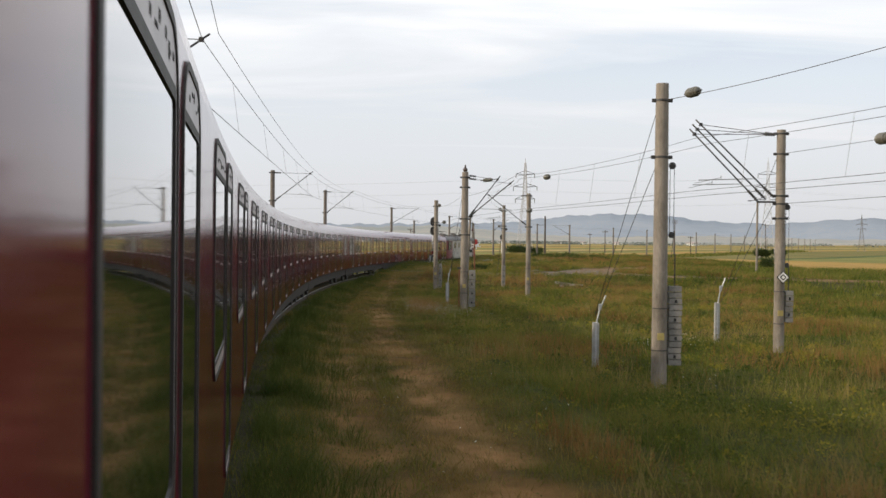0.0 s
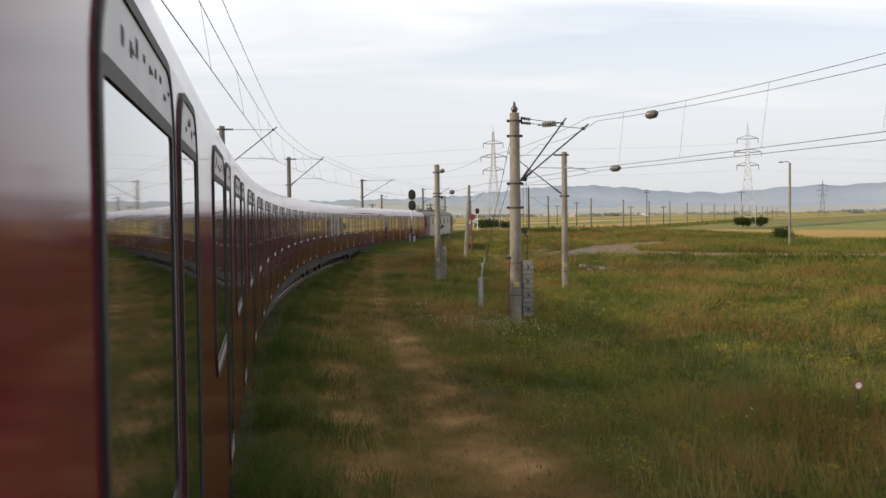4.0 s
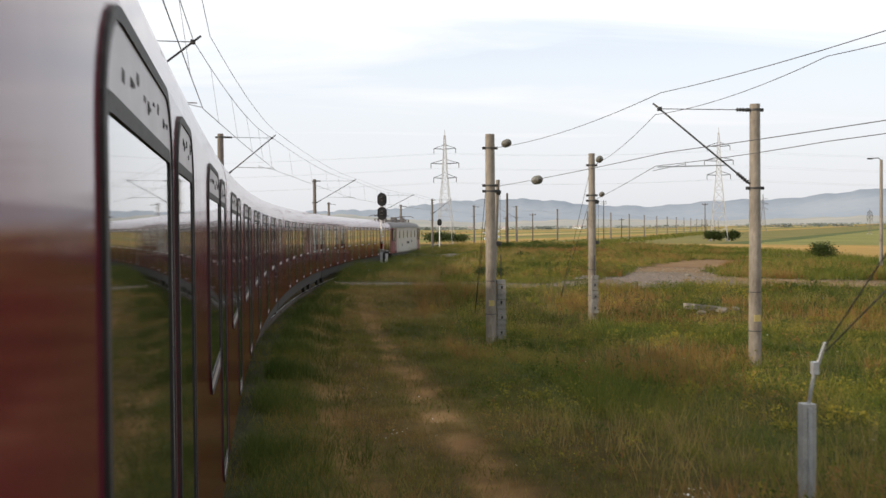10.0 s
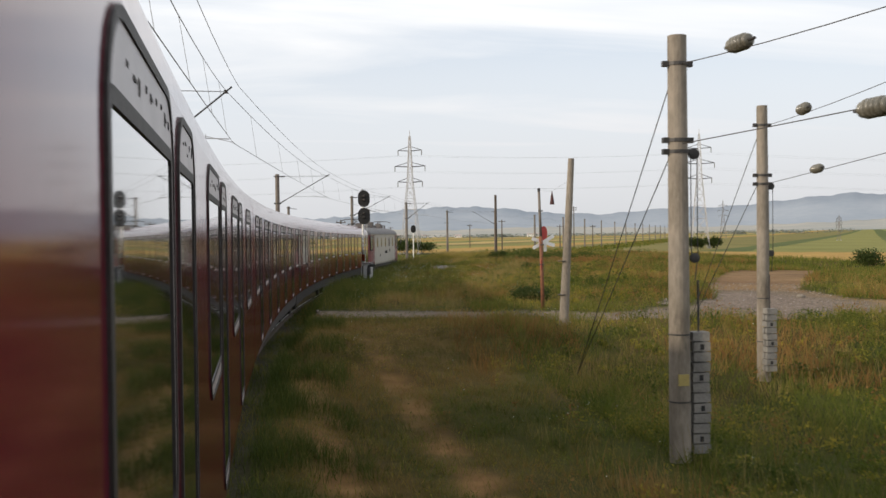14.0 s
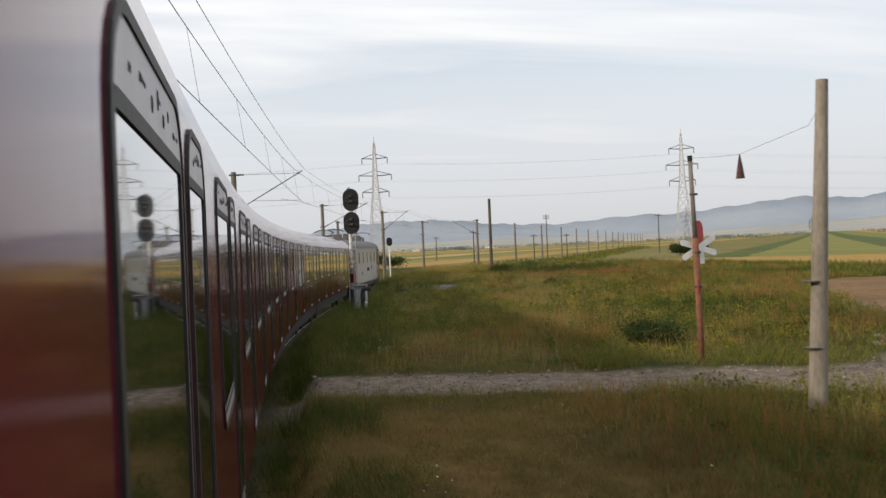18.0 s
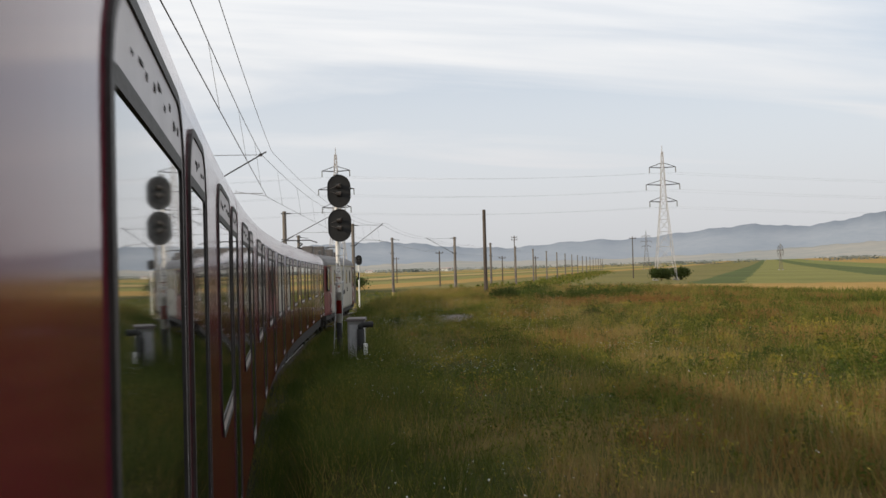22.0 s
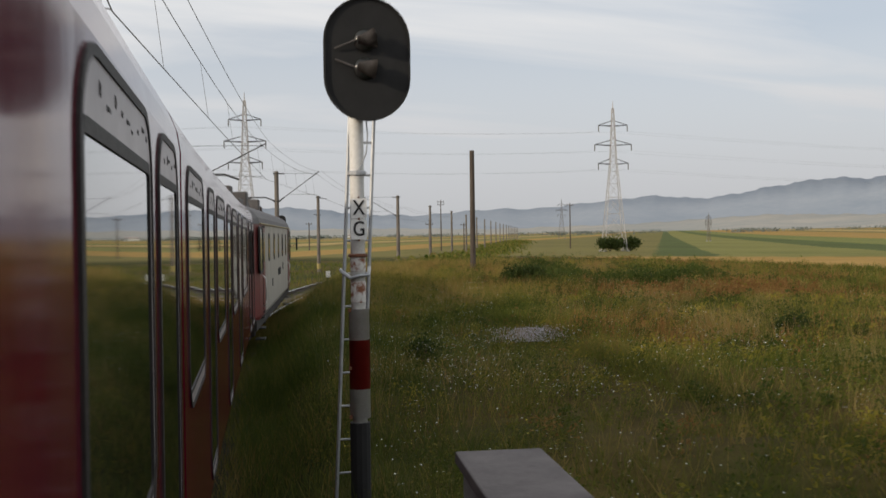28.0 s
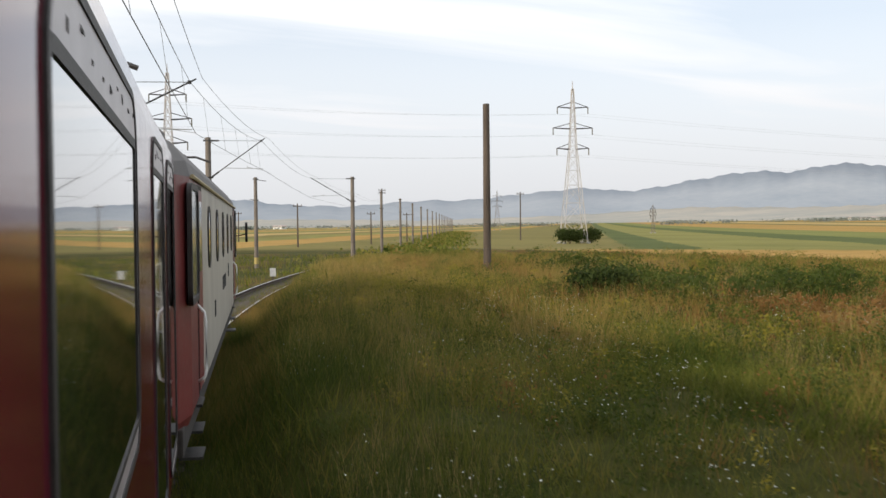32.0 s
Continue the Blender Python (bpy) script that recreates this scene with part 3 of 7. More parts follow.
def coach_window(coach, s, wide=1.52, low=1.95, high=3.30):
    """A window in its rubber gasket: a painted sheet frame with a deep top rail and worn studs round the pane."""
    m = at_side(s + wide / 2, 0.0, 0.0)
    w = wide / 2
    gasket = part("gasket", ring(bm_new(), rounded(-w, low, w, high, 0.24), rounded(-w + 0.028, low + 0.028, w - 0.028, high - 0.028, 0.215), -0.010, 0.02), RUBBER, coach, "black rubber window gasket")
    gasket.matrix_world = m
    opening = (-w + 0.045, low + 0.09, w - 0.085, high - 0.17)
    frame_ob = part("window_frame", ring(bm_new(), rounded(-w + 0.028, low + 0.028, w - 0.028, high - 0.028, 0.215), rounded(*opening, 0.045), -0.005, 0.02), FRAME_SKY_SHEEN, coach, "window frame with sky reflection painted in")
    frame_ob.matrix_world = m
    x0, z0, x1, z1 = opening
    part("seal", ring(bm_new(), rounded(x0, z0, x1, z1, 0.045), rounded(x0 + 0.014, z0 + 0.022, x1 - 0.022, z1 - 0.036, 0.03), -0.008, 0.02), RUBBER, frame_ob, "thin black rubber seal")
    part("pane", plate(bm_new(), rounded(x0 + 0.014, z0 + 0.022, x1 - 0.022, z1 - 0.036, 0.03), -0.003, 0.012), COACH_GLASS, frame_ob, "dark glossy window pane")
    rng = random.Random(int(s * 10))
    for i in range(9 if wide > 1.3 else 5):
        x = -w + 0.30 + i * (wide - 0.5) / (8 if wide > 1.3 else 4) + rng.uniform(-0.03, 0.03)
        z = high - 0.10 + rng.uniform(-0.022, 0.022)
        r = rng.uniform(0.006, 0.012)
        tall = rng.choice((1.0, 1.6, 2.3))
        part("chip", lathe(bm_new(), [(r, 0), (r * 0.8, 0.003), (0.0, 0.004)], 10, Matrix.Translation((x, -0.005, z)) @ Matrix.Diagonal((0.8, 1.0, tall, 1.0)) @ Matrix.Rotation(radians(90), 4, "X")), RUBBER, frame_ob)
        if i % 3 == 1:
            part("chip", box(bm_new(), (x, -0.008, z - 0.004), (x + 0.05, -0.005, z + 0.004)), RUBBER, frame_ob)
    return gasket


def coach(s0, s1, windows):
    mid = (s0 + s1) / 2
    c = thing("passenger_coach", Matrix.Translation(along(mid)), "glossy dark red passenger coach with rubber-framed windows on the rails", "coach", "coaches of the train")
    part("body", coach_shell(bm_new(), s0, s1), COACH_RED, c, smooth=False).matrix_world = Matrix()
    for s, w in windows:
        coach_window(c, s, w, low=1.95 if w > 1.45 else 1.02)
    bm = bm_new()
    rows = [[bm.verts.new(along(s, GAUGE_MID + u, h)) for u, h in ((-1.2, 0.5), (1.2, 0.5), (1.25, 0.915), (-1.25, 0.915))] for s in np.linspace(s0 + 0.1, s1 - 0.1, 12)]
    for a, b in zip(rows, rows[1:]):
        for k in range(4):
            bm.faces.new((a[k], a[(k + 1) % 4], b[(k + 1) % 4], b[k]))
    bm.faces.new(rows[0][::-1])
    bm.faces.new(rows[-1])
    part("underframe", bm, UNDER, c, "grimy underframe").matrix_world = Matrix()
    for sb in (s0 + 3.2, s1 - 3.2):
        bog = part("bogie", box(bm_new(), (-1.6, -1.1, 0.35), (1.6, 1.1, 0.62), 0.05), UNDER, c)
        bog.matrix_world = Matrix.Translation(along(sb, GAUGE_MID, 0)) @ Matrix.Rotation(radians(heading(sb) + 90), 4, "Z")
        for dx in (-1.2, 1.2):
            for dy in (-0.75, 0.75):
                wh = part("wheel", rod(bm_new(), (dx, dy - 0.07, 0.46), (dx, dy + 0.07, 0.46), 0.46, n=24), STEEL_DARK, bog)
    return c


def window_starts(s, pitch, n):
    return [(s + pitch * k + d, w) for k in range(n) for d, w in ((0, 1.52), (1.72, 0.95))]


# coaches behind the locomotive: first window's start, pitch of the windows, where the coach begins and ends
RAKE = ((-11.2, 4.09, -11.65, 0.72), (1.36, 4.09, 0.82, 24.62), (25.48, 4.08, 24.72, 48.9), (49.95, 3.87, 49.0, 71.82), (72.64, 3.69, 71.92, 93.92), (94.82, 4.035, 94.02, 113.8))
for s, pitch, s0, s1 in RAKE:
    coach(s0, s1, [q for q in window_starts(s, pitch, 6) if q[0] + q[1] < min(s1 - 0.02, 109.9)] + ([(110.75, 1.55), (112.55, 1.0)] if s1 > 100 else []))
coach(113.9, 132.3, [(114.24, 1.66), (116.5, 1.0), (117.88, 1.6), (120.05, 1.0), (121.43, 1.6), (123.6, 1.25), (125.5, 2.35), (129.15, 1.3), (130.9, 1.2)])


# ---------------------------------------------------------------- locomotive
CREAM = mottled("dirty_cream_paint", (0.29, 0.265, 0.225), (0.46, 0.43, 0.37), 1.2, 0.5, bump=0.1, stretch=(1, 1, 0.3))
MAROON = mottled("worn_maroon_paint", (0.105, 0.018, 0.018), (0.19, 0.034, 0.032), 1.6, 0.42, bump=0.1)
CAB_GLASS = mottled("dusty_cab_glass", (0.06, 0.07, 0.065), (0.12, 0.135, 0.125), 1.5, 0.12, bump=0)
LOCO_0 = 132.75
loco_m = Matrix.Translation(along(LOCO_0, GAUGE_MID, 0)) @ Matrix.Rotation(radians(heading(LOCO_0 + 8) + 90), 4, "Z")
loco = thing("locomotive", loco_m, "electric locomotive with maroon cabs, cream sides and a sooty roof", "locomotive")
L_LEN = 17.8
SIDE = [(1.44, 0.95), (1.48, 1.05), (1.48, 3.30)]
TOPS = [(1.48, 3.30), (1.44, 3.46), (1.30, 3.64), (1.05, 3.78), (0.6, 3.90), (0.0, 3.94)]


def hull(bm, stations, outline, close=True):
    """Skins an outline of (half width, height), mirrored, along x; stations: (x, width factor, height shift)."""
    full = outline + [(-u, h) for u, h in outline[::-1]]
    rings = [[bm.verts.new((x, -u * k, h + dh)) for u, h in full] for x, k, dh in stations]
    for a, b in zip(rings, rings[1:]):
        for i in range(len(full) - 1):
            bm.faces.new((a[i], b[i], b[i + 1], a[i + 1]))
    if close:
        bm.faces.new(rings[0][::-1])
        bm.faces.new(rings[-1])
    return bm


part("side_body", hull(bm_new(), [(2.75, 1, 0), (15.1, 1, 0)], SIDE), CREAM, loco, "dirty cream side panels")
for x0, x1, fl in ((0.0, 2.75, 1), (15.1, 17.8, -1)):
    st = [(x0, 0.86, 0), (x0 + 0.35, 0.94, 0), (x0 + 0.8, 1.0, 0), (x1, 1.0, 0)] if fl == 1 else [(x0, 1.0, 0), (x1 - 0.8, 1.0, 0), (x1 - 0.35, 0.94, 0), (x1, 0.86, 0)]
    cabp = part("cab", hull(bm_new(), st, SIDE), MAROON, loco, "worn maroon driver cab")
    xa = 0.62 if fl == 1 else 16.1
    win = part("cab_window", plate(bm_new(), rounded(xa, 2.15, xa + 0.95, 3.18, 0.10), -1.50, -1.47), CAB_GLASS, cabp, "dusty cab side window")
    part("cab_window_frame", ring(bm_new(), rounded(xa - 0.06, 2.09, xa + 1.01, 3.24, 0.13), rounded(xa, 2.15, xa + 0.95, 3.18, 0.10), -1.515, -1.47), RUBBER, cabp)
    xd = 1.85 if fl == 1 else 15.2
    part("cab_door", plate(bm_new(), rounded(xd, 1.1, xd + 0.72, 3.22, 0.06), -1.492, -1.46), MAROON, cabp, "maroon cab door")
    part("door_gap", ring(bm_new(), rounded(xd - 0.05, 1.05, xd + 0.77, 3.27, 0.08), rounded(xd, 1.1, xd + 0.72, 3.22, 0.06), -1.486, -1.46), BLACK_PAINT, cabp)
    part("door_window", plate(bm_new(), rounded(xd + 0.14, 2.35, xd + 0.58, 3.1, 0.08), -1.497, -1.48), CAB_GLASS, cabp)
    part("grab_rail", tube(bm_new(), [(xd - 0.12, -1.48, 1.22), (xd - 0.12, -1.55, 1.27), (xd - 0.12, -1.565, 1.36), (xd - 0.12, -1.565, 1.84), (xd - 0.12, -1.55, 1.94), (xd - 0.12, -1.48, 2.02)], 0.016, 8), STEEL_WHITE, cabp, "white grab rail", True)
    xe = x0 if fl == 1 else x1
    for yy in (-0.875, 0.875):
        bf = part("buffer", rod(bm_new(), (xe, yy, 1.06), (xe - fl * 0.38, yy, 1.06), 0.09, n=14), STEEL_DARK, loco, "dark steel buffer")
        part("buffer_plate", rod(bm_new(), (xe - fl * 0.38, yy, 1.06), (xe - fl * 0.43, yy, 1.06), 0.23, n=18), STEEL_DARK, bf)
    for k in range(3):
        part("step", box(bm_new(), (xd + 0.1, -1.50, 0.35 + 0.28 * k), (xd + 0.62, -1.25, 0.38 + 0.28 * k)), STEEL_DARK, loco)
part("roof", hull(bm_new(), [(0.0, 0.86, -0.16), (0.35, 0.94, -0.04), (0.9, 1.0, 0), (16.9, 1.0, 0), (17.45, 0.94, -0.04), (17.8, 0.86, -0.16)], TOPS), ROOF_GREY, loco, "sooty dark roof")
part("rain_strip", tube(bm_new(), [(0.9, -1.50, 3.31), (16.9, -1.50, 3.31)], 0.022, 6), mottled("dull_yellow_strip", (0.30, 0.24, 0.12), (0.42, 0.35, 0.2), 6.0, 0.6), loco, "dull yellow rain strip")
part("rain_strip", tube(bm_new(), [(0.9, 1.50, 3.31), (16.9, 1.50, 3.31)], 0.022, 6), CREAM, loco)
for k in range(5):
    x = 4.2 + 2.35 * k
    wn_ = part("side_window", plate(bm_new(), rounded(x - 0.24, 2.35, x + 0.24, 3.05, 0.22), -1.494, -1.47), COACH_GLASS, loco, "dark oval engine-room window")
    part("window_ring", ring(bm_new(), rounded(x - 0.28, 2.31, x + 0.28, 3.09, 0.25), rounded(x - 0.24, 2.35, x + 0.24, 3.05, 0.22), -1.50, -1.47), RUBBER, wn_)
for x, w, h0, h1 in ((5.6, 0.5, 1.55, 1.78), (8.6, 1.6, 1.75, 1.98), (11.4, 0.6, 1.85, 2.1)):
    n = int(w / 0.13)
    for k in range(n):
        part("marking_bar", plate(bm_new(), [(x + 0.13 * k, h0), (x + 0.13 * k + 0.085, h0), (x + 0.13 * k + 0.085, h1), (x + 0.13 * k, h1)], -1.486, -1.475), BLACK_PAINT, loco, "dark painted marking")
part("skirt", box(bm_new(), (0.4, -1.42, 0.72), (17.4, 1.42, 0.98), 0.02), UNDER, loco, "grimy frame skirt")
for xb in (4.0, 13.8):
    bog = part("bogie", box(bm_new(), (xb - 2.6, -1.15, 0.38), (xb + 2.6, 1.15, 0.72), 0.05), UNDER, loco, "grimy bogie frame")
    for dx in (-1.9, 0.0, 1.9):
        for dy in (-0.75, 0.75):
            part("wheel", lathe(bm_new(), [(0.1, -0.09), (0.56, -0.07), (0.60, 0.0), (0.56, 0.07), (0.1, 0.09)], 24, Matrix.Translation((xb + dx, dy, 0.58)) @ Matrix.Rotation(radians(90), 4, "X")), STEEL_DARK, bog)
        part("axle_box", box(bm_new(), (xb + dx - 0.2, -1.24, 0.44), (xb + dx + 0.2, -1.12, 0.76), 0.03), UNDER, bog)
        for q in (-0.45, 0.45):
            part("spring", lathe(bm_new(), [(r, 0.62 + 0.03 * k) for k in range(8) for r in ((0.085,) if k % 2 else (0.065,))], 10, Matrix.Translation((xb + dx + q, -1.2, 0))), STEEL_DARK, bog)
for xp, fl in ((2.4, 1), (15.4, -1)):
    pan = part("pantograph", tube(bm_new(), [(xp - 0.9, -0.4, 4.18), (xp + 0.9, -0.4, 4.18), (xp + 0.9, 0.4, 4.18), (xp - 0.9, 0.4, 4.18), (xp - 0.9, -0.4, 4.18)], 0.035, 6), STEEL_DARK, loco, "folded dark steel pantograph")
    part("lower_arm", tube(bm_new(), [(xp - 0.8 * fl, 0, 4.2), (xp + 0.9 * fl, 0, 4.42)], 0.04, 6), STEEL_DARK, pan)
    part("upper_arm", tube(bm_new(), [(xp + 0.9 * fl, 0, 4.42), (xp - 0.9 * fl, 0, 4.5)], 0.03, 6), STEEL_DARK, pan)
    part("collector", tube(bm_new(), [(xp - 0.9 * fl, -0.95, 4.42), (xp - 0.9 * fl, -0.6, 4.55), (xp - 0.9 * fl, 0.6, 4.55), (xp - 0.9 * fl, 0.95, 4.42)], 0.03, 6), STEEL_DARK, pan)
    for dx in (-0.8, 0.8):
        for dy in (-0.4, 0.4):
            part("roof_insulator", lathe(bm_new(), [(0.05, 3.84), (0.09, 3.9), (0.06, 3.95), (0.09, 4.0), (0.06, 4.05), (0.08, 4.1), (0.05, 4.16)], 10, Matrix.Translation((xp + dx, dy, 0))), CERAMIC, pan)
for x, y, w, d, h in ((0.9, -0.55, 0.5, 0.5, 0.35), (5.2, 0.0, 1.2, 1.2, 0.22), (7.6, -0.3, 0.6, 0.6, 0.5), (9.4, 0.1, 1.6, 1.0, 0.25), (12.0, -0.4, 0.5, 0.5, 0.42)):
    part("roof_box", box(bm_new(), (x, y - d / 2, 3.74), (x + w, y + d / 2, 3.9 + h), 0.04), ROOF_GREY, loco, "sooty roof equipment box")
mir = part("mirror", plate(bm_new(), rounded(16.9, 2.45, 17.12, 2.95, 0.09), -1.80, -1.74), BLACK_PAINT, loco, "black side mirror")
part("mirror_arm", tube(bm_new(), [(16.95, -1.48, 2.6), (17.0, -1.76, 2.65)], 0.015, 6), BLACK_PAINT, mir)

# gangway bellows between the vehicles
for s in (0.77, 24.67, 48.95, 71.87, 93.97, 113.85, 132.5):
    bel = tagged(obj("gangway_bellows", hull(bm_new(), [(-0.34, 0.62, 0), (-0.2, 0.66, 0), (-0.1, 0.60, 0), (0.0, 0.66, 0), (0.1, 0.60, 0), (0.2, 0.66, 0), (0.34, 0.62, 0)], [(1.0, 1.05), (1.0, 3.2), (0.7, 3.35), (0.0, 3.4)]), RUBBER), "black folded gangway bellows between two vehicles", "bellows", "gangway bellows")
    bel.matrix_world = Matrix.Translation(along(s, GAUGE_MID, 0)) @ Matrix.Rotation(radians(heading(s) + 90), 4, "Z")

# ---------------------------------------------------------------- rails and sleepers
track = tagged(new("track"), "single railway track with shiny worn rails on sleepers", "track", kind="structure")
for off in (-0.755, 0.755):
    for nm, prof, mt in (("rail", [(-0.07, -0.16), (0.07, -0.16), (0.02, -0.13), (0.015, -0.05), (0.035, -0.03), (0.035, -0.006), (-0.035, -0.006), (-0.035, -0.03), (-0.015, -0.05), (-0.02, -0.13)], RAIL_STEEL), ("rail_head", [(-0.034, -0.005), (0.034, -0.005), (0.028, 0.002), (-0.028, 0.002)], RAIL_SHINE)):
        bm = bm_new()
        rings = [[bm.verts.new(along(s, GAUGE_MID + off + u, h)) for u, h in prof] for s in np.arange(-15, 208, 1.5)]
        for a, b in zip(rings, rings[1:]):
            for i in range(len(prof)):
                bm.faces.new((a[i], b[i], b[(i + 1) % len(prof)], a[(i + 1) % len(prof)]))
        part(nm, bm, mt, track)
sl = box(bm_new(), (-0.13, -1.28, -0.34), (0.13, 1.28, -0.185), 0.02)
sl_me = bpy.data.meshes.new("sleeper")
sl.to_mesh(sl_me)
sl.free()
sl_me.materials.append(SLEEPER)
for k in range(112):
    s = 136 + 0.62 * k
    o = new("sleeper", sl_me)
    o.parent = track
    o.matrix_basis = Matrix.Translation(along(s, GAUGE_MID, 0)) @ Matrix.Rotation(radians(heading(s) + 90 + random.uniform(-0.6, 0.6)), 4, "Z")

# ---------------------------------------------------------------- poles, masts, wires, signals
def wire(name, pts, r, label, sag=0.0, mat=WIRE):
    """A hanging wire from point to point."""
    line = []
    for a, b in zip(pts, pts[1:]):
        a, b = Vector(a), Vector(b)
        n = 10
        for k in range(n + (1 if b == Vector(pts[-1]) else 0)):
            f = k / n
            line.append(a.lerp(b, f) - Vector((0, 0, 4 * sag * f * (1 - f))))
    return tagged(obj(name, tube(bm_new(), line, r, 5), mat, smooth=True), label, "wire", "overhead wires")


def insulator(at, way, size=0.17, length=0.42):
    """A ribbed string insulator on a wire."""
    m = Matrix.Translation(at) @ Vector(way).to_track_quat("Z", "Y").to_matrix().to_4x4()
    t = thing("insulator", m, "ribbed glass insulator string hanging in an overhead wire", "insulator", "wire insulators")
    n = 6
    for k in range(n):
        z, q = -length / 2 + length * (k + 0.5) / n, size * (0.82 if k in (0, n - 1) else 1.0)
        part("disc", lathe(bm_new(), [(0.03, z - 0.034), (q * 0.86, z - 0.032), (q, z - 0.016), (q, z + 0.010), (q * 0.84, z + 0.026), (0.035, z + 0.034)], 14), GLASS_INS, t, smooth=True)
    part("pin", rod(bm_new(), (0, 0, -length / 2 - 0.12), (0, 0, length / 2 + 0.12), 0.022, n=8), STEEL_DARK, t)
    return t


def band(t, z, r, mat=STEEL_DARK):
    bm = lathe(bm_new(), [(r, z - 0.028), (r + 0.016, z - 0.024), (r + 0.016, z + 0.024), (r, z + 0.028)], 14)
    box(bm, (r, -0.04, z - 0.04), (r + 0.09, 0.04, z + 0.04))
    box(bm, (-r - 0.09, -0.04, z - 0.04), (-r, 0.04, z + 0.04))
    return part("band", bm, mat, t, "dark steel clamp band")


def shaft_at(z, h, r0, r1):
    return r0 + (r1 - r0) * z / h


def pole(x, y, top, r0=0.165, r1=0.125, mat=CONCRETE, label="weathered round concrete catenary pole in the grass", lean=(0, 0), bands=(), yellow=True, name="catenary_pole", group="catenary poles"):
    b = on_ground(x, y)
    t = thing(name, Matrix.Translation(b), label, "pole", group)
    h = top - b.z
    part("shaft", rod(bm_new(), (0, 0, -0.5), (lean[0], lean[1], h), r0, r1, 18), mat, t, smooth=False)
    for z in bands:
        band(t, h - z, shaft_at(h - z, h, r0, r1))
    for z in (0.9, 1.9):
        r = shaft_at(z, h, r0, r1)
        part("strap", lathe(bm_new(), [(r, z - 0.012), (r + 0.006, z - 0.01), (r + 0.006, z + 0.01), (r, z + 0.012)], 14), STEEL_DARK, t)
    if yellow:
        r = shaft_at(1.25, h, r0, r1)
        part("number_patch", plate(bm_new(), [(-0.08, 1.15), (0.08, 1.15), (0.08, 1.32), (-0.08, 1.32)], -r - 0.006, -r + 0.03), YELLOW_PAINT, t, "faded yellow paint patch")
    return t, h


WEIGHT_GREY = mottled("stained_weight_concrete", (0.10, 0.096, 0.088), (0.245, 0.232, 0.21), 3.0, 0.9, bump=0.4)


def weights(t, x, y, z0, z1, r=0.13):
    """A stack of slotted concrete blocks beside a pole, turned about each other, hung from a pulley wire."""
    n = max(int((z1 - z0) / 0.145), 2)
    step = (z1 - z0) / n
    for k in range(n):
        z, j = z0 + k * step, 0.010 * math.sin(5.1 * k)
        bm = bm_new()
        for x0, x1, y0, y1 in ((-r, r, 0.022, r * 0.95), (-r, r, -r * 0.95, -0.022), ((-r, -0.03, -0.022, 0.022) if k % 2 else (0.03, r, -0.022, 0.022))):
            box(bm, (x + j + x0, y + y0, z), (x + j + x1, y + y1, z + step - 0.022))
        w = part("weight", bm, WEIGHT_GREY, t, "grey slotted concrete balance weight")
        if k % 3 == 1:
            part("slot", box(bm_new(), (x + j - 0.03, y - r * 0.95 - 0.003, z + 0.02), (x + j + 0.03, y - r * 0.95 + 0.02, z + step - 0.05)), BLACK_PAINT, w)
    part("weight_rod", rod(bm_new(), (x, y, z0 - 0.04), (x, y, z1 + 0.75), 0.016, n=6), STEEL_DARK, t)


def pulley(t, x, y, z_top, z_low, z_rod):
    part("pulley", lathe(bm_new(), [(0.04, -0.025), (0.085, -0.018), (0.072, 0.0), (0.085, 0.018), (0.04, 0.025)], 16, Matrix.Translation((x, y, z_top)) @ Matrix.Rotation(radians(90), 4, "X")), STEEL_DARK, t)
    part("pulley", lathe(bm_new(), [(0.04, -0.025), (0.075, -0.018), (0.062, 0.0), (0.075, 0.018), (0.04, 0.025)], 16, Matrix.Translation((x, y, z_low)) @ Matrix.Rotation(radians(90), 4, "X")), STEEL_DARK, t)
    part("pulley_wire", tube(bm_new(), [(x - 0.05, y, z_top), (x - 0.05, y, z_low)], 0.008, 5), STEEL_DARK, t)
    part("pulley_wire", tube(bm_new(), [(x + 0.05, y, z_top), (x + 0.05, y, z_low), (x, y, z_rod)], 0.008, 5), STEEL_DARK, t)


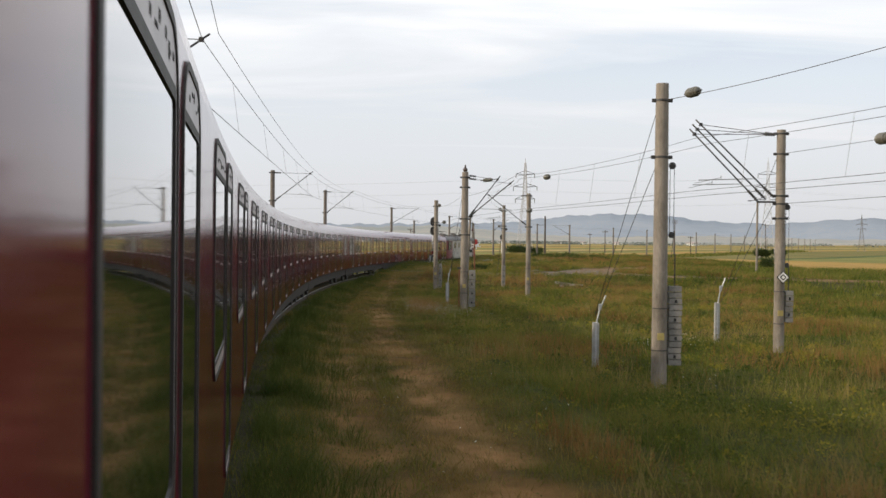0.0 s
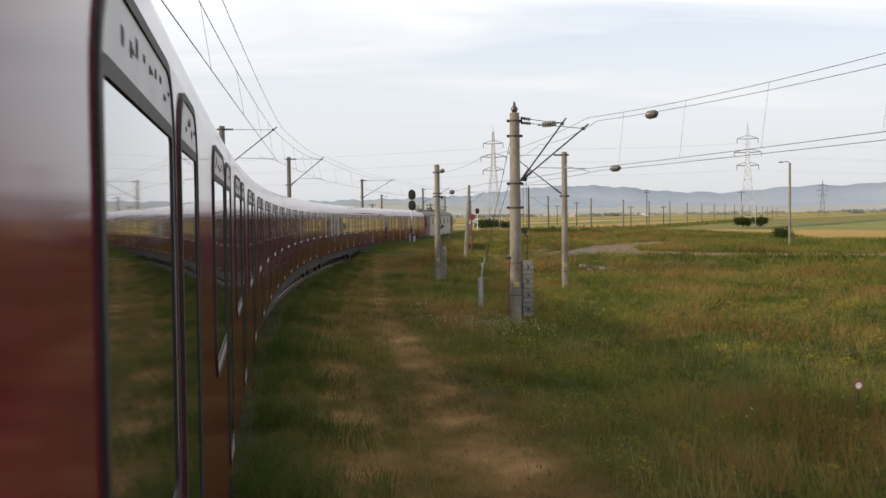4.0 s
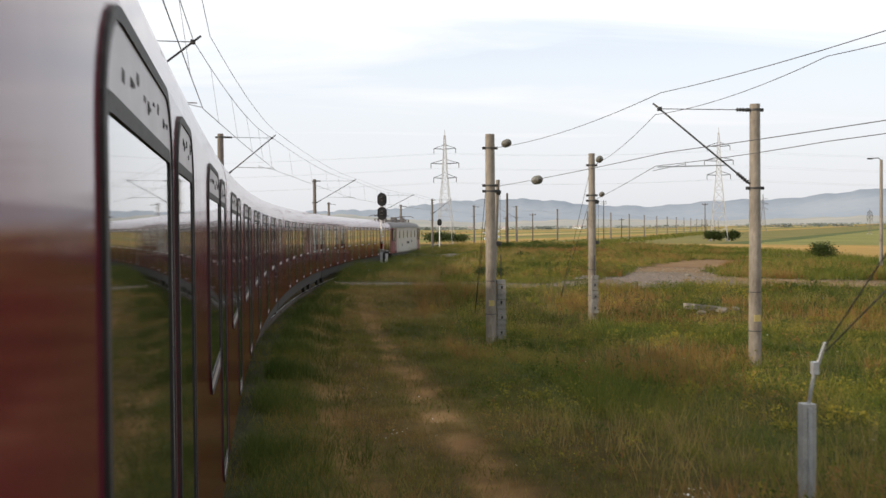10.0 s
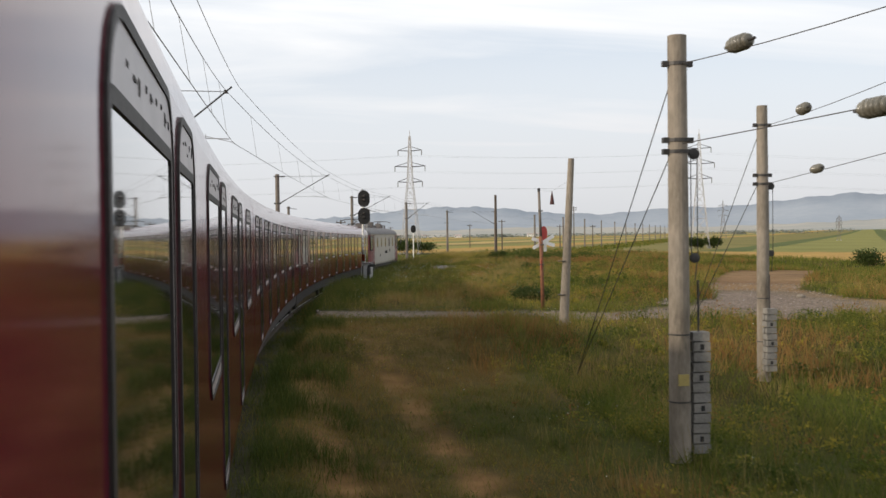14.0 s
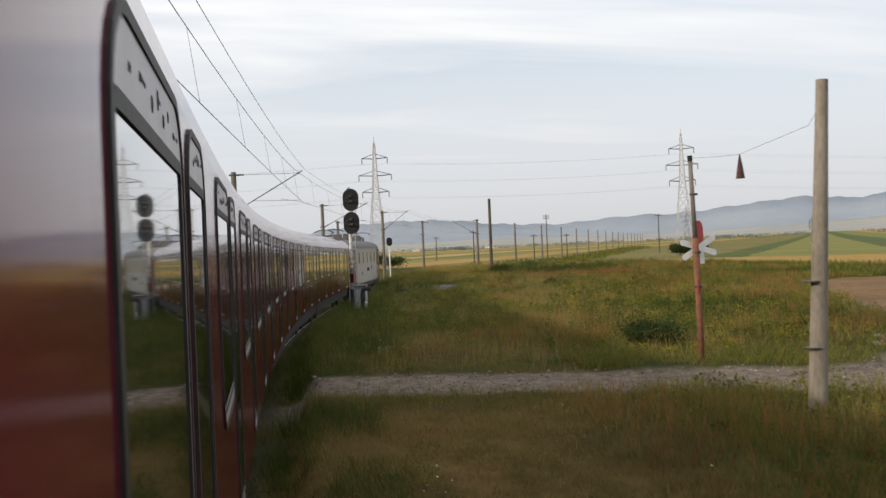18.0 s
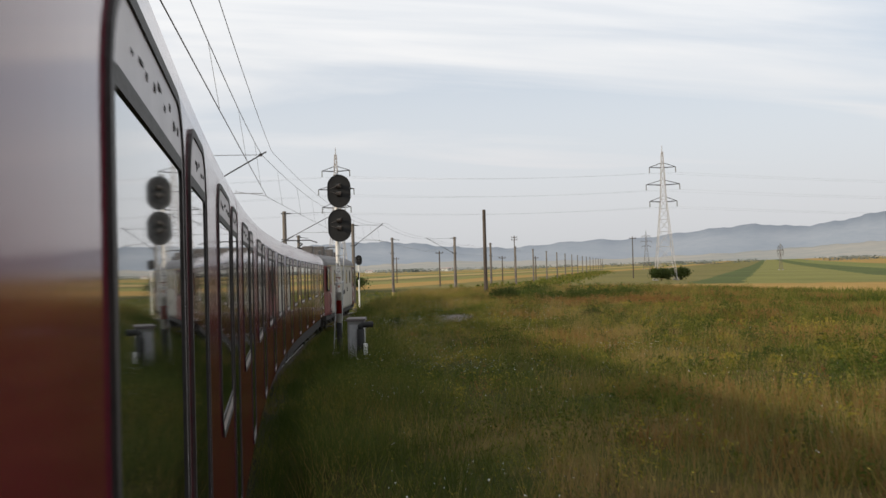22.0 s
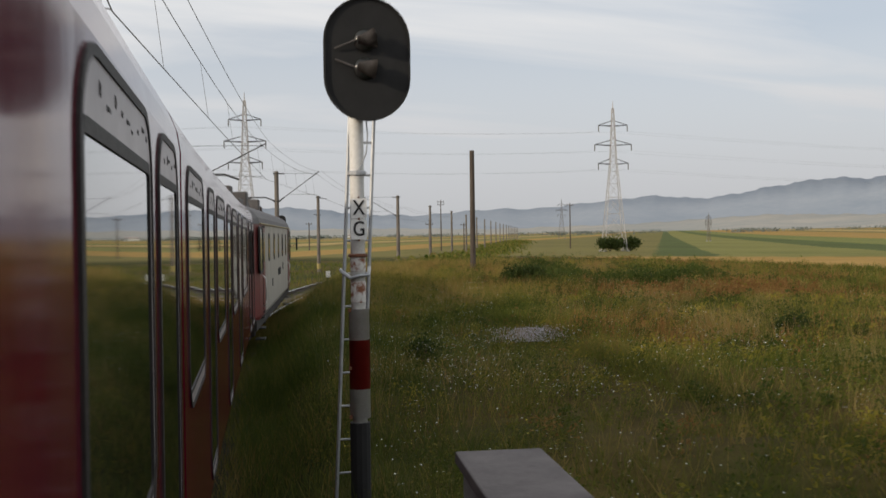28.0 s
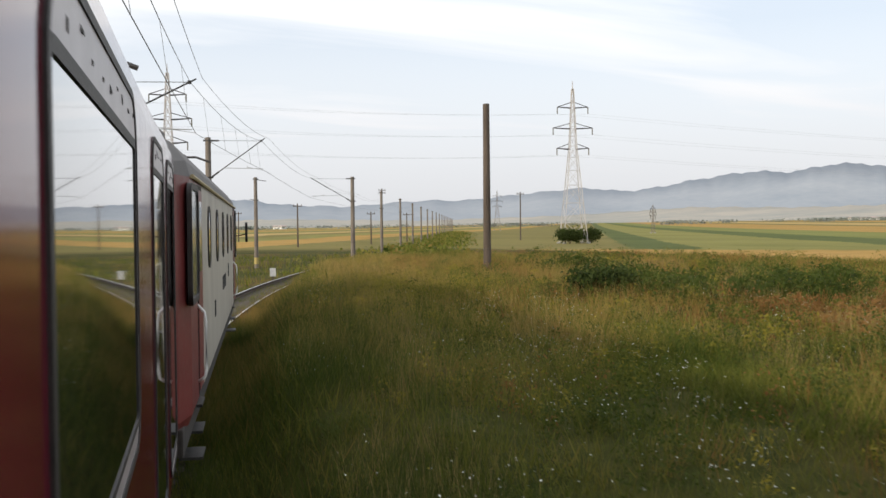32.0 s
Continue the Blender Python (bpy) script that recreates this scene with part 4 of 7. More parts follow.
def cantilever(t, z_foot, z_tie, reach, az, root, z_tip, steady=True):
    """A slanting bracket tube with its tie, black insulators at the pole end and a level steady arm for the contact wire."""
    d = Vector((math.cos(radians(az)), math.sin(radians(az)), 0))
    foot, tip = d * root + Vector((0, 0, z_foot)), d * reach + Vector((0, 0, z_tip))
    w = (tip - foot).normalized()
    tie0, tie1 = d * 0.13 + Vector((0, 0, z_tie)), tip - w * 0.22
    part("bracket_tube", tube(bm_new(), [foot, tip], 0.024, 8), STEEL_DARK, t, "slanting dark steel bracket tube", True)
    part("tie_rod", tube(bm_new(), [tie0, tie1], 0.011, 6), STEEL_DARK, t)
    part("tube_clamp", box(bm_new(), (tie1.x - 0.05, tie1.y - 0.05, tie1.z - 0.05), (tie1.x + 0.05, tie1.y + 0.05, tie1.z + 0.05), 0.01), STEEL_DARK, t)
    for p, q, n in ((foot, tip, 5), (tie0, tie1, 4)):
        v = (q - p).normalized()
        mm = Matrix.Translation(p + v * 0.26) @ v.to_track_quat("Z", "Y").to_matrix().to_4x4()
        prof = []
        for k in range(n):
            z = -0.18 + 0.08 * k
            prof += [(0.03, z), (0.055, z + 0.018), (0.055, z + 0.032), (0.03, z + 0.055)]
        part("bracket_insulator", lathe(bm_new(), prof, 10, mm), STEEL_DARK, t, "dark ribbed ceramic insulator", True)
    arm0 = foot + (tip - foot) * 0.24
    arm1 = Vector((tip.x * 0.96, tip.y * 0.96, arm0.z - 0.05))
    if steady:
        part("steady_arm", tube(bm_new(), [arm0, arm1], 0.016, 6), STEEL_GREY, t)
        part("steady_arm", tube(bm_new(), [arm0 * 0.4 + arm1 * 0.6 + Vector((0, 0, 0.06)), arm1 + d * 0.12 + Vector((0, 0, -0.10))], 0.010, 6), STEEL_GREY, t)
        part("arm_strut", tube(bm_new(), [arm0 * 0.4 + arm1 * 0.6, arm0 * 0.4 + arm1 * 0.6 + Vector((0, 0, 0.12))], 0.012, 6), STEEL_GREY, t)
    return tip - w * 0.2, arm1 + d * 0.12 + Vector((0, 0, -0.12))


def guy(x, y, z, gx, gy, gz, label="slanting steel guy wire holding an anchor pole"):
    return tagged(obj("guy_wire", tube(bm_new(), [(x, y, z), (gx, gy, gz)], 0.009, 6), STEEL_DARK, smooth=True), label, "guy wire", "guy wires")


def stub_post(x, y, top, lean=(0.25, -0.1), clamp=True):
    b = on_ground(x, y)
    t = thing("anchor_stub", Matrix.Translation(b), "short grey concrete anchor stub with a steel guy clamp", "post", "anchor stubs")
    h = top - b.z
    part("stub", box(bm_new(), (-0.085, -0.075, -0.4), (0.085, 0.075, h * 0.62), 0.012), CONCRETE_PALE, t)
    part("groove", box(bm_new(), (-0.025, -0.087, 0.0), (0.025, -0.073, h * 0.6)), STEEL_GREY, t)
    if clamp:
        part("anchor_rod", tube(bm_new(), [(0, 0, h * 0.55), (lean[0] * 0.35, lean[1] * 0.35, h * 0.78), (lean[0], lean[1], h)], 0.022, 6), STEEL_GREY, t)
        part("clamp", box(bm_new(), (lean[0] * 0.45 - 0.05, lean[1] * 0.45 - 0.05, h * 0.80), (lean[0] * 0.45 + 0.03, lean[1] * 0.45 + 0.03, h * 0.88), 0.01), STEEL_GREY, t)
    return t


# anchor pole with guys and a tall stack of weights
t, h = pole(4.9, 23.9, 7.28, 0.19, 0.15, bands=(0.4, 1.75))
weights(t, 0.36, 0.05, 0.55, 2.45, 0.15)
pulley(t, 0.26, 0.0, h - 1.95, h - 3.6, 3.1)
guy(4.85, 23.95, 6.85, 3.87, 27.5, 1.5)
guy(4.85, 23.95, 5.5, 3.87, 27.5, 1.45)
stub_post(3.85, 27.2, 2.05)

# bracket pole with three tubes and a diamond board
t, h = pole(10.1, 31.2, 7.04, 0.17, 0.135, bands=(0.12, 0.75, 2.05, 2.3, 2.75))
for k, az in enumerate((176, 180, 184)):
    cantilever(t, h - 2.1 - 0.06 * k, h - 0.15, 2.62 + 0.14 * k, az, 0.2 + 0.26 * k, h + 0.32 - 0.17 * k, k != 1)
part("bracket_arm", tube(bm_new(), [(-0.12, 0, h - 2.24), (-0.74, 0, h - 2.24)], 0.03, 8), STEEL_DARK, t)
weights(t, 0.28, 0.0, 0.95, 1.95, 0.12)
pulley(t, 0.22, 0.0, h - 2.4, h - 4.2, 2.6)
board = part("diamond_board", plate(bm_new(), [(0, -0.2), (0.2, 0), (0, 0.2), (-0.2, 0)], -0.20, -0.18), BLACK_PAINT, t, "black diamond board with a white diamond")
board.location = (0.05, 0, 2.35)
for r0, r1, mt, yy in ((0.165, 0.105, WHITE_PAINT, -0.206), (0.06, 0.0, WHITE_PAINT, -0.206)):
    if r1:
        part("diamond_ring", ring(bm_new(), [(0, -r0), (r0, 0), (0, r0), (-r0, 0)], [(0, -r1), (r1, 0), (0, r1), (-r1, 0)], yy, -0.199), mt, board)
    else:
        part("diamond_dot", plate(bm_new(), [(0, -r0), (r0, 0), (0, r0), (-r0, 0)], yy, -0.199), mt, board)
guy(10.05, 31.3, 6.3, 9.3, 35.0, 1.5)
guy(10.05, 31.3, 5.0, 9.3, 35.0, 1.45)
stub_post(9.15, 34.9, 2.3)

# pole with two brackets, weights, a conduit and a cable head on top
t, h = pole(0.45, 47.0, 6.72, 0.20, 0.15, bands=(0.25, 0.72, 2.2, 2.95))
cantilever(t, h - 2.13, h - 0.15, 1.67, 8, 0.17, h - 0.15, False)
cantilever(t, h - 2.13, h - 0.30, 2.29, -8, 0.17, h - 0.39)
weights(t, 0.37, 0.0, 0.25, 2.0, 0.155)
pulley(t, 0.30, 0.0, h - 2.05, h - 3.7, 2.75)
part("cable_head", lathe(bm_new(), [(0.05, h), (0.10, h + 0.06), (0.11, h + 0.14), (0.05, h + 0.22), (0.03, h + 0.33), (0.0, h + 0.36)], 12), CERAMIC, t, "dark ceramic cable head", True)
part("conduit", tube(bm_new(), [(-0.24, -0.02, -0.2), (-0.24, -0.02, 1.95), (-0.15, -0.02, 2.05)], 0.03, 8), RUST, t, "rusty conduit pipe")
part("collar", box(bm_new(), (-0.32, -0.10, 2.03), (-0.14, 0.1, 2.11), 0.01), STEEL_DARK, t)
guy(0.4, 47.1, 6.2, -0.2, 50.95, 2.05)
guy(0.4, 47.1, 4.9, -0.2, 50.95, 1.98)
stub_post(-0.36, 51.1, 2.08, (0.16, -0.14))

# bracket pole of the old siding
t, h = pole(4.72, 64.35, 6.58, 0.165, 0.13, bands=(0.15, 2.15))
cantilever(t, h - 2.05, h - 0.15, 2.75, 184, 0.13, h - 0.02)

# two anchor poles at the end of the siding wires
t, h = pole(-1.33, 69.6, 6.29, 0.165, 0.14, bands=(0.42, 1.55, 1.72))
weights(t, 0.32, 0.05, 0.12, 1.95, 0.13)
pulley(t, 0.25, 0.0, h - 1.75, h - 3.3, 2.7)
guy(-1.35, 69.7, 5.75, -0.85, 76.6, 0.3)
guy(-1.35, 69.7, 4.65, -0.85, 76.6, 0.3)
t, h = pole(3.75, 77.1, 6.27, 0.155, 0.12, bands=(0.45, 1.6, 1.8))
weights(t, 0.02, -0.26, 0.25, 1.7, 0.12)
pulley(t, 0.2, 0.0, h - 1.85, h - 3.4, 2.5)
guy(3.7, 77.2, 5.6, 3.4, 81.0, 0.5)
guy(3.7, 77.2, 4.5, 3.4, 81.0, 0.5)

# old siding wires with droppers, ending at the anchor poles
TIPS = ((2.1, 64.35, 6.30), (2.75, 47.0, 6.55), (7.4, 31.2, 6.75), (12.8, 8.0, 6.7), (17.0, -18.0, 6.7))
CONT = ((2.1, 64.35, 5.0), (2.6, 47.0, 4.95), (7.2, 31.2, 5.1), (12.6, 8.0, 5.1), (17.0, -18.0, 5.1))
TIPS_B = ((3.05, 47.0, 6.45), (7.9, 31.2, 6.6), (13.6, 8.0, 6.6), (18.0, -18.0, 6.6))
CONT_B = ((3.1, 47.0, 4.9), (7.9, 31.2, 5.0), (13.6, 8.0, 5.0), (18.0, -18.0, 5.0))
wire("messenger_wire", ((-1.33, 69.6, 5.86), (0.3, 58.5, 6.05)) + TIPS[1:], 0.0075, "sagging messenger wire of the old siding", 0.18)
wire("contact_wire", ((-1.33, 69.6, 4.68), (0.4, 58.5, 4.9)) + CONT[1:], 0.0075, "contact wire of the old siding", 0.03)
wire("messenger_wire", ((3.75, 77.1, 5.78), TIPS[0], (2.4, 56.0, 6.35)) + TIPS_B, 0.0075, "sagging messenger wire of the old siding", 0.15)
wire("contact_wire", ((3.75, 77.1, 4.45), CONT[0], (2.4, 56.0, 4.9)) + CONT_B, 0.0075, "contact wire of the old siding", 0.03)
wire("messenger_wire", ((4.9, 23.9, 6.88), (8.2, 14.0, 6.95), (13.4, -4.0, 6.9), (19.0, -22.0, 6.9)), 0.0075, "sagging messenger wire of the old siding", 0.12)
wire("contact_wire", ((10.1, 31.2, 6.3), (13.0, 20.0, 6.4), (18.0, -2.0, 6.4)), 0.0075, "contact wire of the old siding", 0.03)
wire("contact_wire", ((10.1, 31.2, 4.75), (13.2, 20.0, 4.9), (18.4, -2.0, 4.9)), 0.0075, "contact wire of the old siding", 0.03)
for k, ((x0, y0, z0), (x1, y1, z1)) in enumerate(zip(TIPS[1:], TIPS[2:])):
    c0, c1 = CONT[1 + k], CONT[2 + k]
    for f in (0.14, 0.34, 0.55, 0.78):
        top_p = (x0 + (x1 - x0) * f, y0 + (y1 - y0) * f, z0 + (z1 - z0) * f - 0.72 * f * (1 - f))
        low_p = (c0[0] + (c1[0] - c0[0]) * f, c0[1] + (c1[1] - c0[1]) * f, c0[2] + (c1[2] - c0[2]) * f - 0.12 * f * (1 - f))
        tagged(obj("dropper", tube(bm_new(), [top_p, low_p], 0.004, 4), WIRE), "thin dropper wire between messenger and contact wire", "wire", "droppers")
for p, w, sz in (((5.32, 22.6, 6.89), (3.4, -9.9, 0.07), 0.115), ((11.3, 26.6, 6.32), (2.9, -11.2, 0.1), 0.16), ((12.6, 22.2, 4.85), (3.1, -11.2, 0.1), 0.16),
                 ((-1.1, 68.0, 5.88), (1.6, -11.1, 0.2), 0.115), ((-0.72, 65.5, 4.71), (1.7, -11.1, 0.2), 0.115),                  ((3.36, 74.5, 5.87), (-1.9, -12.6, 0.5), 0.12), ((3.25, 73.8, 4.60), (-1.9, -12.6, 0.5), 0.09),
                 ((1.5, 46.8, 6.35), (1, -0.2, 0.1), 0.10), ((4.0, 43.9, 6.33), (4.7, -15.8, 0.2), 0.12), ((3.4, 46.0, 4.92), (4.7, -15.8, 0.2), 0.10)):
    insulator(p, w, sz, 0.44)

# main line: poles on the far side of the track, brackets over it
MAIN = []
for s, off in ((22.0, -2.6), (62.5, -2.4), (84.4, -2.3), (121.1, -3.3), (153.3, -3.7), (172.2, -2.6)):
    p = along(s, GAUGE_MID + off, 0)
    az = heading(s)
    t, h = pole(p.x, p.y, rail_top(p.y) + 7.25, 0.17, 0.13, POLE_DARK, "dark weathered concrete catenary pole with a bracket over the track", bands=(0.15, 1.9), yellow=False)
    part("whitewash", lathe(bm_new(), [(0.168, 0.35), (0.176, 0.36), (0.174, 0.75), (0.166, 0.76)], 14), YELLOW_PAINT, t, "faded yellow painted ring")
    tip, arm = cantilever(t, h - 1.9, h - 0.15, 0.1 - off, az, 0.13, h - 0.05)
    m = t.matrix_world
    MAIN.append((m @ tip, m @ arm))
MESS = [along(-20, GAUGE_MID - 0.1, 7.0)] + [a for a, b in MAIN]
CONTACT = [along(-20, GAUGE_MID, 5.5)] + [b for a, b in MAIN]
t, h = pole(22.6, 197.5, 6.9, 0.19, 0.14, POLE_DARK, "dark weathered concrete catenary pole with a bracket over the track", bands=(0.15, 1.9), yellow=False)
tip, arm = cantilever(t, h - 1.9, h - 0.15, 3.3, 170, 0.13, h - 0.05)
MESS += [t.matrix_world @ tip]
CONTACT += [t.matrix_world @ arm]
for k in range(1, 17):
    x, y = 23.1 + 12.8 * k, 200 + 27.2 * k
    pole(x, y, 6.9, 0.18, 0.14, POLE_DARK, "dark weathered concrete catenary pole beside the far track", bands=(0.15, 1.9), yellow=False)
    MESS.append(Vector((x - 3.0, y + 1.2, 6.6)))
    CONTACT.append(Vector((x - 3.0, y + 1.2, 5.2)))
# poles of the second track, their brackets turned away
for x, y, top in ((-7.0, 170.6, 6.9), (3.3, 184.9, 6.9), (16.9, 205.9, 7.2)):
    t, h = pole(x, y, top, 0.18, 0.14, POLE_DARK, "dark weathered concrete catenary pole beside the far track", bands=(0.15, 1.9), yellow=False)
    part("bracket_tube", tube(bm_new(), [(0.12, 0, h - 0.2), (0.95, 0.2, h - 0.3)], 0.03, 6), STEEL_DARK, t)
    part("bracket_tube", tube(bm_new(), [(-0.12, 0, h - 1.9), (-0.5, -0.1, h - 1.85)], 0.03, 6), STEEL_DARK, t)
    part("whitewash", lathe(bm_new(), [(0.178, 0.35), (0.190, 0.36), (0.188, 0.9), (0.176, 0.91)], 14), YELLOW_PAINT, t, "faded yellow painted ring")
wire("messenger_wire", MESS, 0.0085, "sagging messenger wire over the main track", 0.35)
wire("messenger_wire", [v + Vector((0.35, 0, 0.12)) for v in MESS], 0.007, "second feeder wire beside the messenger wire", 0.30)
wire("contact_wire", CONTACT, 0.0085, "contact wire over the main track", 0.04)
for a, b, c, d in zip(MESS[1:6], MESS[2:7], CONTACT[1:6], CONTACT[2:7]):
    for f in (0.12, 0.31, 0.5, 0.69, 0.88):
        p, q = a.lerp(b, f) - Vector((0, 0, 1.4 * f * (1 - f))), c.lerp(d, f) - Vector((0, 0, 0.16 * f * (1 - f)))
        tagged(obj("dropper", tube(bm_new(), [p, q], 0.004, 4), WIRE), "thin dropper wire between messenger and contact wire", "wire", "droppers")

# bare posts and masts in the meadow
pole(0.98, 84.3, 5.62, 0.15, 0.09, CONCRETE, "bare leaning pale concrete post beside the crossing road", (0.31, 0), yellow=False, name="leaning_post", group="posts")
t, h = pole(14.05, 156.3, 7.5, 0.15, 0.12, WOOD_DARK, "tall dark tarred wooden post without crossarms", yellow=False, name="wooden_post", group="posts")
t, h = pole(31.9, 106, 8.0, 0.13, 0.10, CONCRETE, "lone concrete lamp post with a bent arm", yellow=False, name="lamp_post", group="posts")
part("lamp_arm", tube(bm_new(), [(0, 0, h - 0.05), (-0.2, 0, h + 0.12), (-0.7, 0, h + 0.1)], 0.035, 6), STEEL_DARK, t)
part("lamp_head", box(bm_new(), (-1.0, -0.1, h + 0.02), (-0.65, 0.1, h + 0.12), 0.03), STEEL_DARK, t)


def telegraph_pole(x, y, hgt=7.0, arms=1):
    b = on_ground(x, y)
    t = thing("telegraph_pole", Matrix.Translation(b), "dark wooden telegraph pole with a short crossarm", "pole", "telegraph poles")
    part("shaft", rod(bm_new(), (0, 0, -0.5), (0, 0, hgt), 0.16, 0.11, 8), WOOD_DARK, t)
    for k in range(arms):
        part("crossarm", box(bm_new(), (-0.8, -0.06, hgt - 0.5 - 0.6 * k), (0.8, 0.06, hgt - 0.36 - 0.6 * k)), WOOD_DARK, t)
        for dx in (-0.7, 0, 0.7):
            part("peg", rod(bm_new(), (dx, 0, hgt - 0.36 - 0.6 * k), (dx, 0, hgt - 0.12 - 0.6 * k), 0.05, n=6), CERAMIC, t)
    return t


for x, y, hh, n in ((43.2, 288.4, 7.4, 1), (61.1, 301.7, 6.2, 1), (70.2, 320.3, 11.4, 2), (74.6, 317.4, 6.2, 1), (93.7, 302.9, 9.8, 1), (1.7, 224.2, 6.6, 1), (48.5, 360, 7.2, 1), (30, 420, 7.2, 1), (-25, 300, 7, 1), (-60, 330, 7, 1), (-12, 270, 7.2, 1)):
    telegraph_pole(x, y, hh, n)


PYLON_STEEL = mottled("weathered_pylon_steel", (0.30, 0.285, 0.28), (0.52, 0.50, 0.49), 1.2, 0.7)


def pylon(x, y, top, turn=-18, arm_mat=None, size=1.0, mat=None):
    b = on_ground(x, y)
    mat = mat or PYLON_STEEL
    t = thing("pylon", Matrix.Translation(b) @ Matrix.Rotation(radians(turn), 4, "Z"), "tall whitish steel lattice power pylon with six crossarms", "pylon", "power pylons")
    h = top - b.z

    def half(f):
        return size * (1.95 + (0.55 - 1.95) * f / 0.60) if f < 0.60 else size * (0.55 - 0.44 * (f - 0.60) / 0.40)

    levels = [0, 0.13, 0.25, 0.36, 0.45, 0.53, 0.60, 0.66, 0.72, 0.78, 0.84, 0.90, 0.95]
    for sx in (-1, 1):
        for sy in (-1, 1):
            part("leg", tube(bm_new(), [(sx * half(a), sy * half(a), a * h) for a in levels], 0.062, 4), mat, t)
            part("footing", box(bm_new(), (sx * half(0) - 0.3, sy * half(0) - 0.3, -0.5), (sx * half(0) + 0.3, sy * half(0) + 0.3, 0.25), 0.03), CONCRETE_PALE, t)
    for ax, s in (("x", -1), ("x", 1), ("y", -1), ("y", 1)):
        for a, c in zip(levels, levels[1:]):
            ha, hc = half(a), half(c)
            q = (lambda u, f, hh: (u * hh, s * hh, f * h)) if ax == "x" else (lambda u, f, hh: (s * hh, u * hh, f * h))
            for e0, e1 in ((q(-1, a, ha), q(1, c, hc)), (q(1, a, ha), q(-1, c, hc)), (q(-1, c, hc), q(1, c, hc))):
                part("strut", rod(bm_new(), e0, e1, 0.030, n=4), mat, t)
    part("peak", rod(bm_new(), (0, 0, 0.94 * h), (0, 0, h), 0.10, 0.04, 6), mat, t)
    ends = []
    for f, w in ((0.58, 2.6), (0.705, 3.2), (0.833, 2.5)):
        for s in (-1, 1):
            bm = bm_new()
            hh = half(f)
            end = Vector((s * w * size, 0, f * h + 0.15))
            rod(bm, (s * hh, -hh, f * h), end, 0.07, n=4)
            rod(bm, (s * hh, hh, f * h), end, 0.07, n=4)
            rod(bm, (s * hh, 0, f * h + 0.9), end, 0.06, n=4)
            arm = part("crossarm", bm, arm_mat or STEEL_DARK, t, "dark angled crossarm")
            part("string", rod(bm_new(), end, end + Vector((0, 0, -1.1)), 0.09, n=6), GLASS_INS, arm)
            ends.append(t.matrix_world @ (end + Vector((0, 0, -1.1))))
    return t, ends


p1, e1 = pylon(18.3, 263.4, 25.5)
p2, e2 = pylon(81.5, 262, 26.06)
p3, e3 = pylon(-150, 300, 26)
p4, e4 = pylon(330, 262, 26)
for ea, eb in ((e3, e1), (e1, e2), (e2, e4)):
    for a, b in zip(ea, eb):
        wire("power_line", (a, b), 0.010, "thin power line hanging between pylons", (a - b).length * 0.012, mat=STEEL_GREY)
pylon(261, 645, 24, -30, mat=POLE_DARK)
pylon(194, 398, 9.5, -30, size=0.32, mat=POLE_DARK)


# ---------------------------------------------------------------- signals and the crossing
def stadium(w, h, n=8):
    return rounded(-w / 2, -h / 2, w / 2, h / 2, w / 2 - 0.001, n)


def signal_head(t, z, w=0.70, h=1.0, x0=0.0):
    """An oval black backboard before the mast, with two lamps under slanting hoods."""
    def shape(gap):
        return [(x0 + x, z + q) for x, q in stadium(w + gap, h + gap)]
    hd = part("signal_head", plate(bm_new(), shape(0), -0.13, -0.115), BLACK_PAINT, t, "black oval signal backboard")
    part("rim", ring(bm_new(), shape(0.016), shape(-0.012), -0.15, -0.10), BLACK_PAINT, hd)
    part("lamp_housing", box(bm_new(), (x0 - 0.15, -0.115, z - 0.34), (x0 + 0.15, 0.13, z + 0.34), 0.03), BLACK_PAINT, hd)
    for dz, up in ((0.15, 0.10), (-0.08, -0.09)):
        lamp = Matrix.Translation((x0 - 0.02, -0.14, z + dz))
        part("lens", lathe(bm_new(), [(0.095, 0), (0.09, 0.02), (0.05, 0.035), (0.0, 0.04)], 18, lamp @ Matrix.Rotation(radians(90), 4, "X")), LENS_GLASS, hd, "dark unlit signal lens", True)
        bm = bm_new()
        n = 10
        rows = []
        for x, r in ((-0.07, 0.030), (0.0, 0.055), (0.08, 0.082)):
            rows.append([bm.verts.new((x, -0.05 - r * math.sin(radians(180 * k / n)), r * math.cos(radians(180 * k / n)))) for k in range(n + 1)])
        for ra, rb_ in zip(rows, rows[1:]):
            for k in range(n):
                bm.faces.new((ra[k], ra[k + 1], rb_[k + 1], rb_[k]))
        bmesh.ops.solidify(bm, geom=list(bm.faces), thickness=0.005)
        hood = part("hood", bm, HOOD_GREY, hd, "brownish grey metal lamp hood", True)
        hood.matrix_basis = lamp @ Matrix.Rotation(-up * 1.6, 4, "Y")
        part("hood_stay", rod(bm_new(), (x0 - 0.07, -0.18, z + dz + up * 0.1), (x0 - 0.27, -0.15, z + dz - up * 0.75), 0.007, n=6), HOOD_GREY, hd)
    return hd


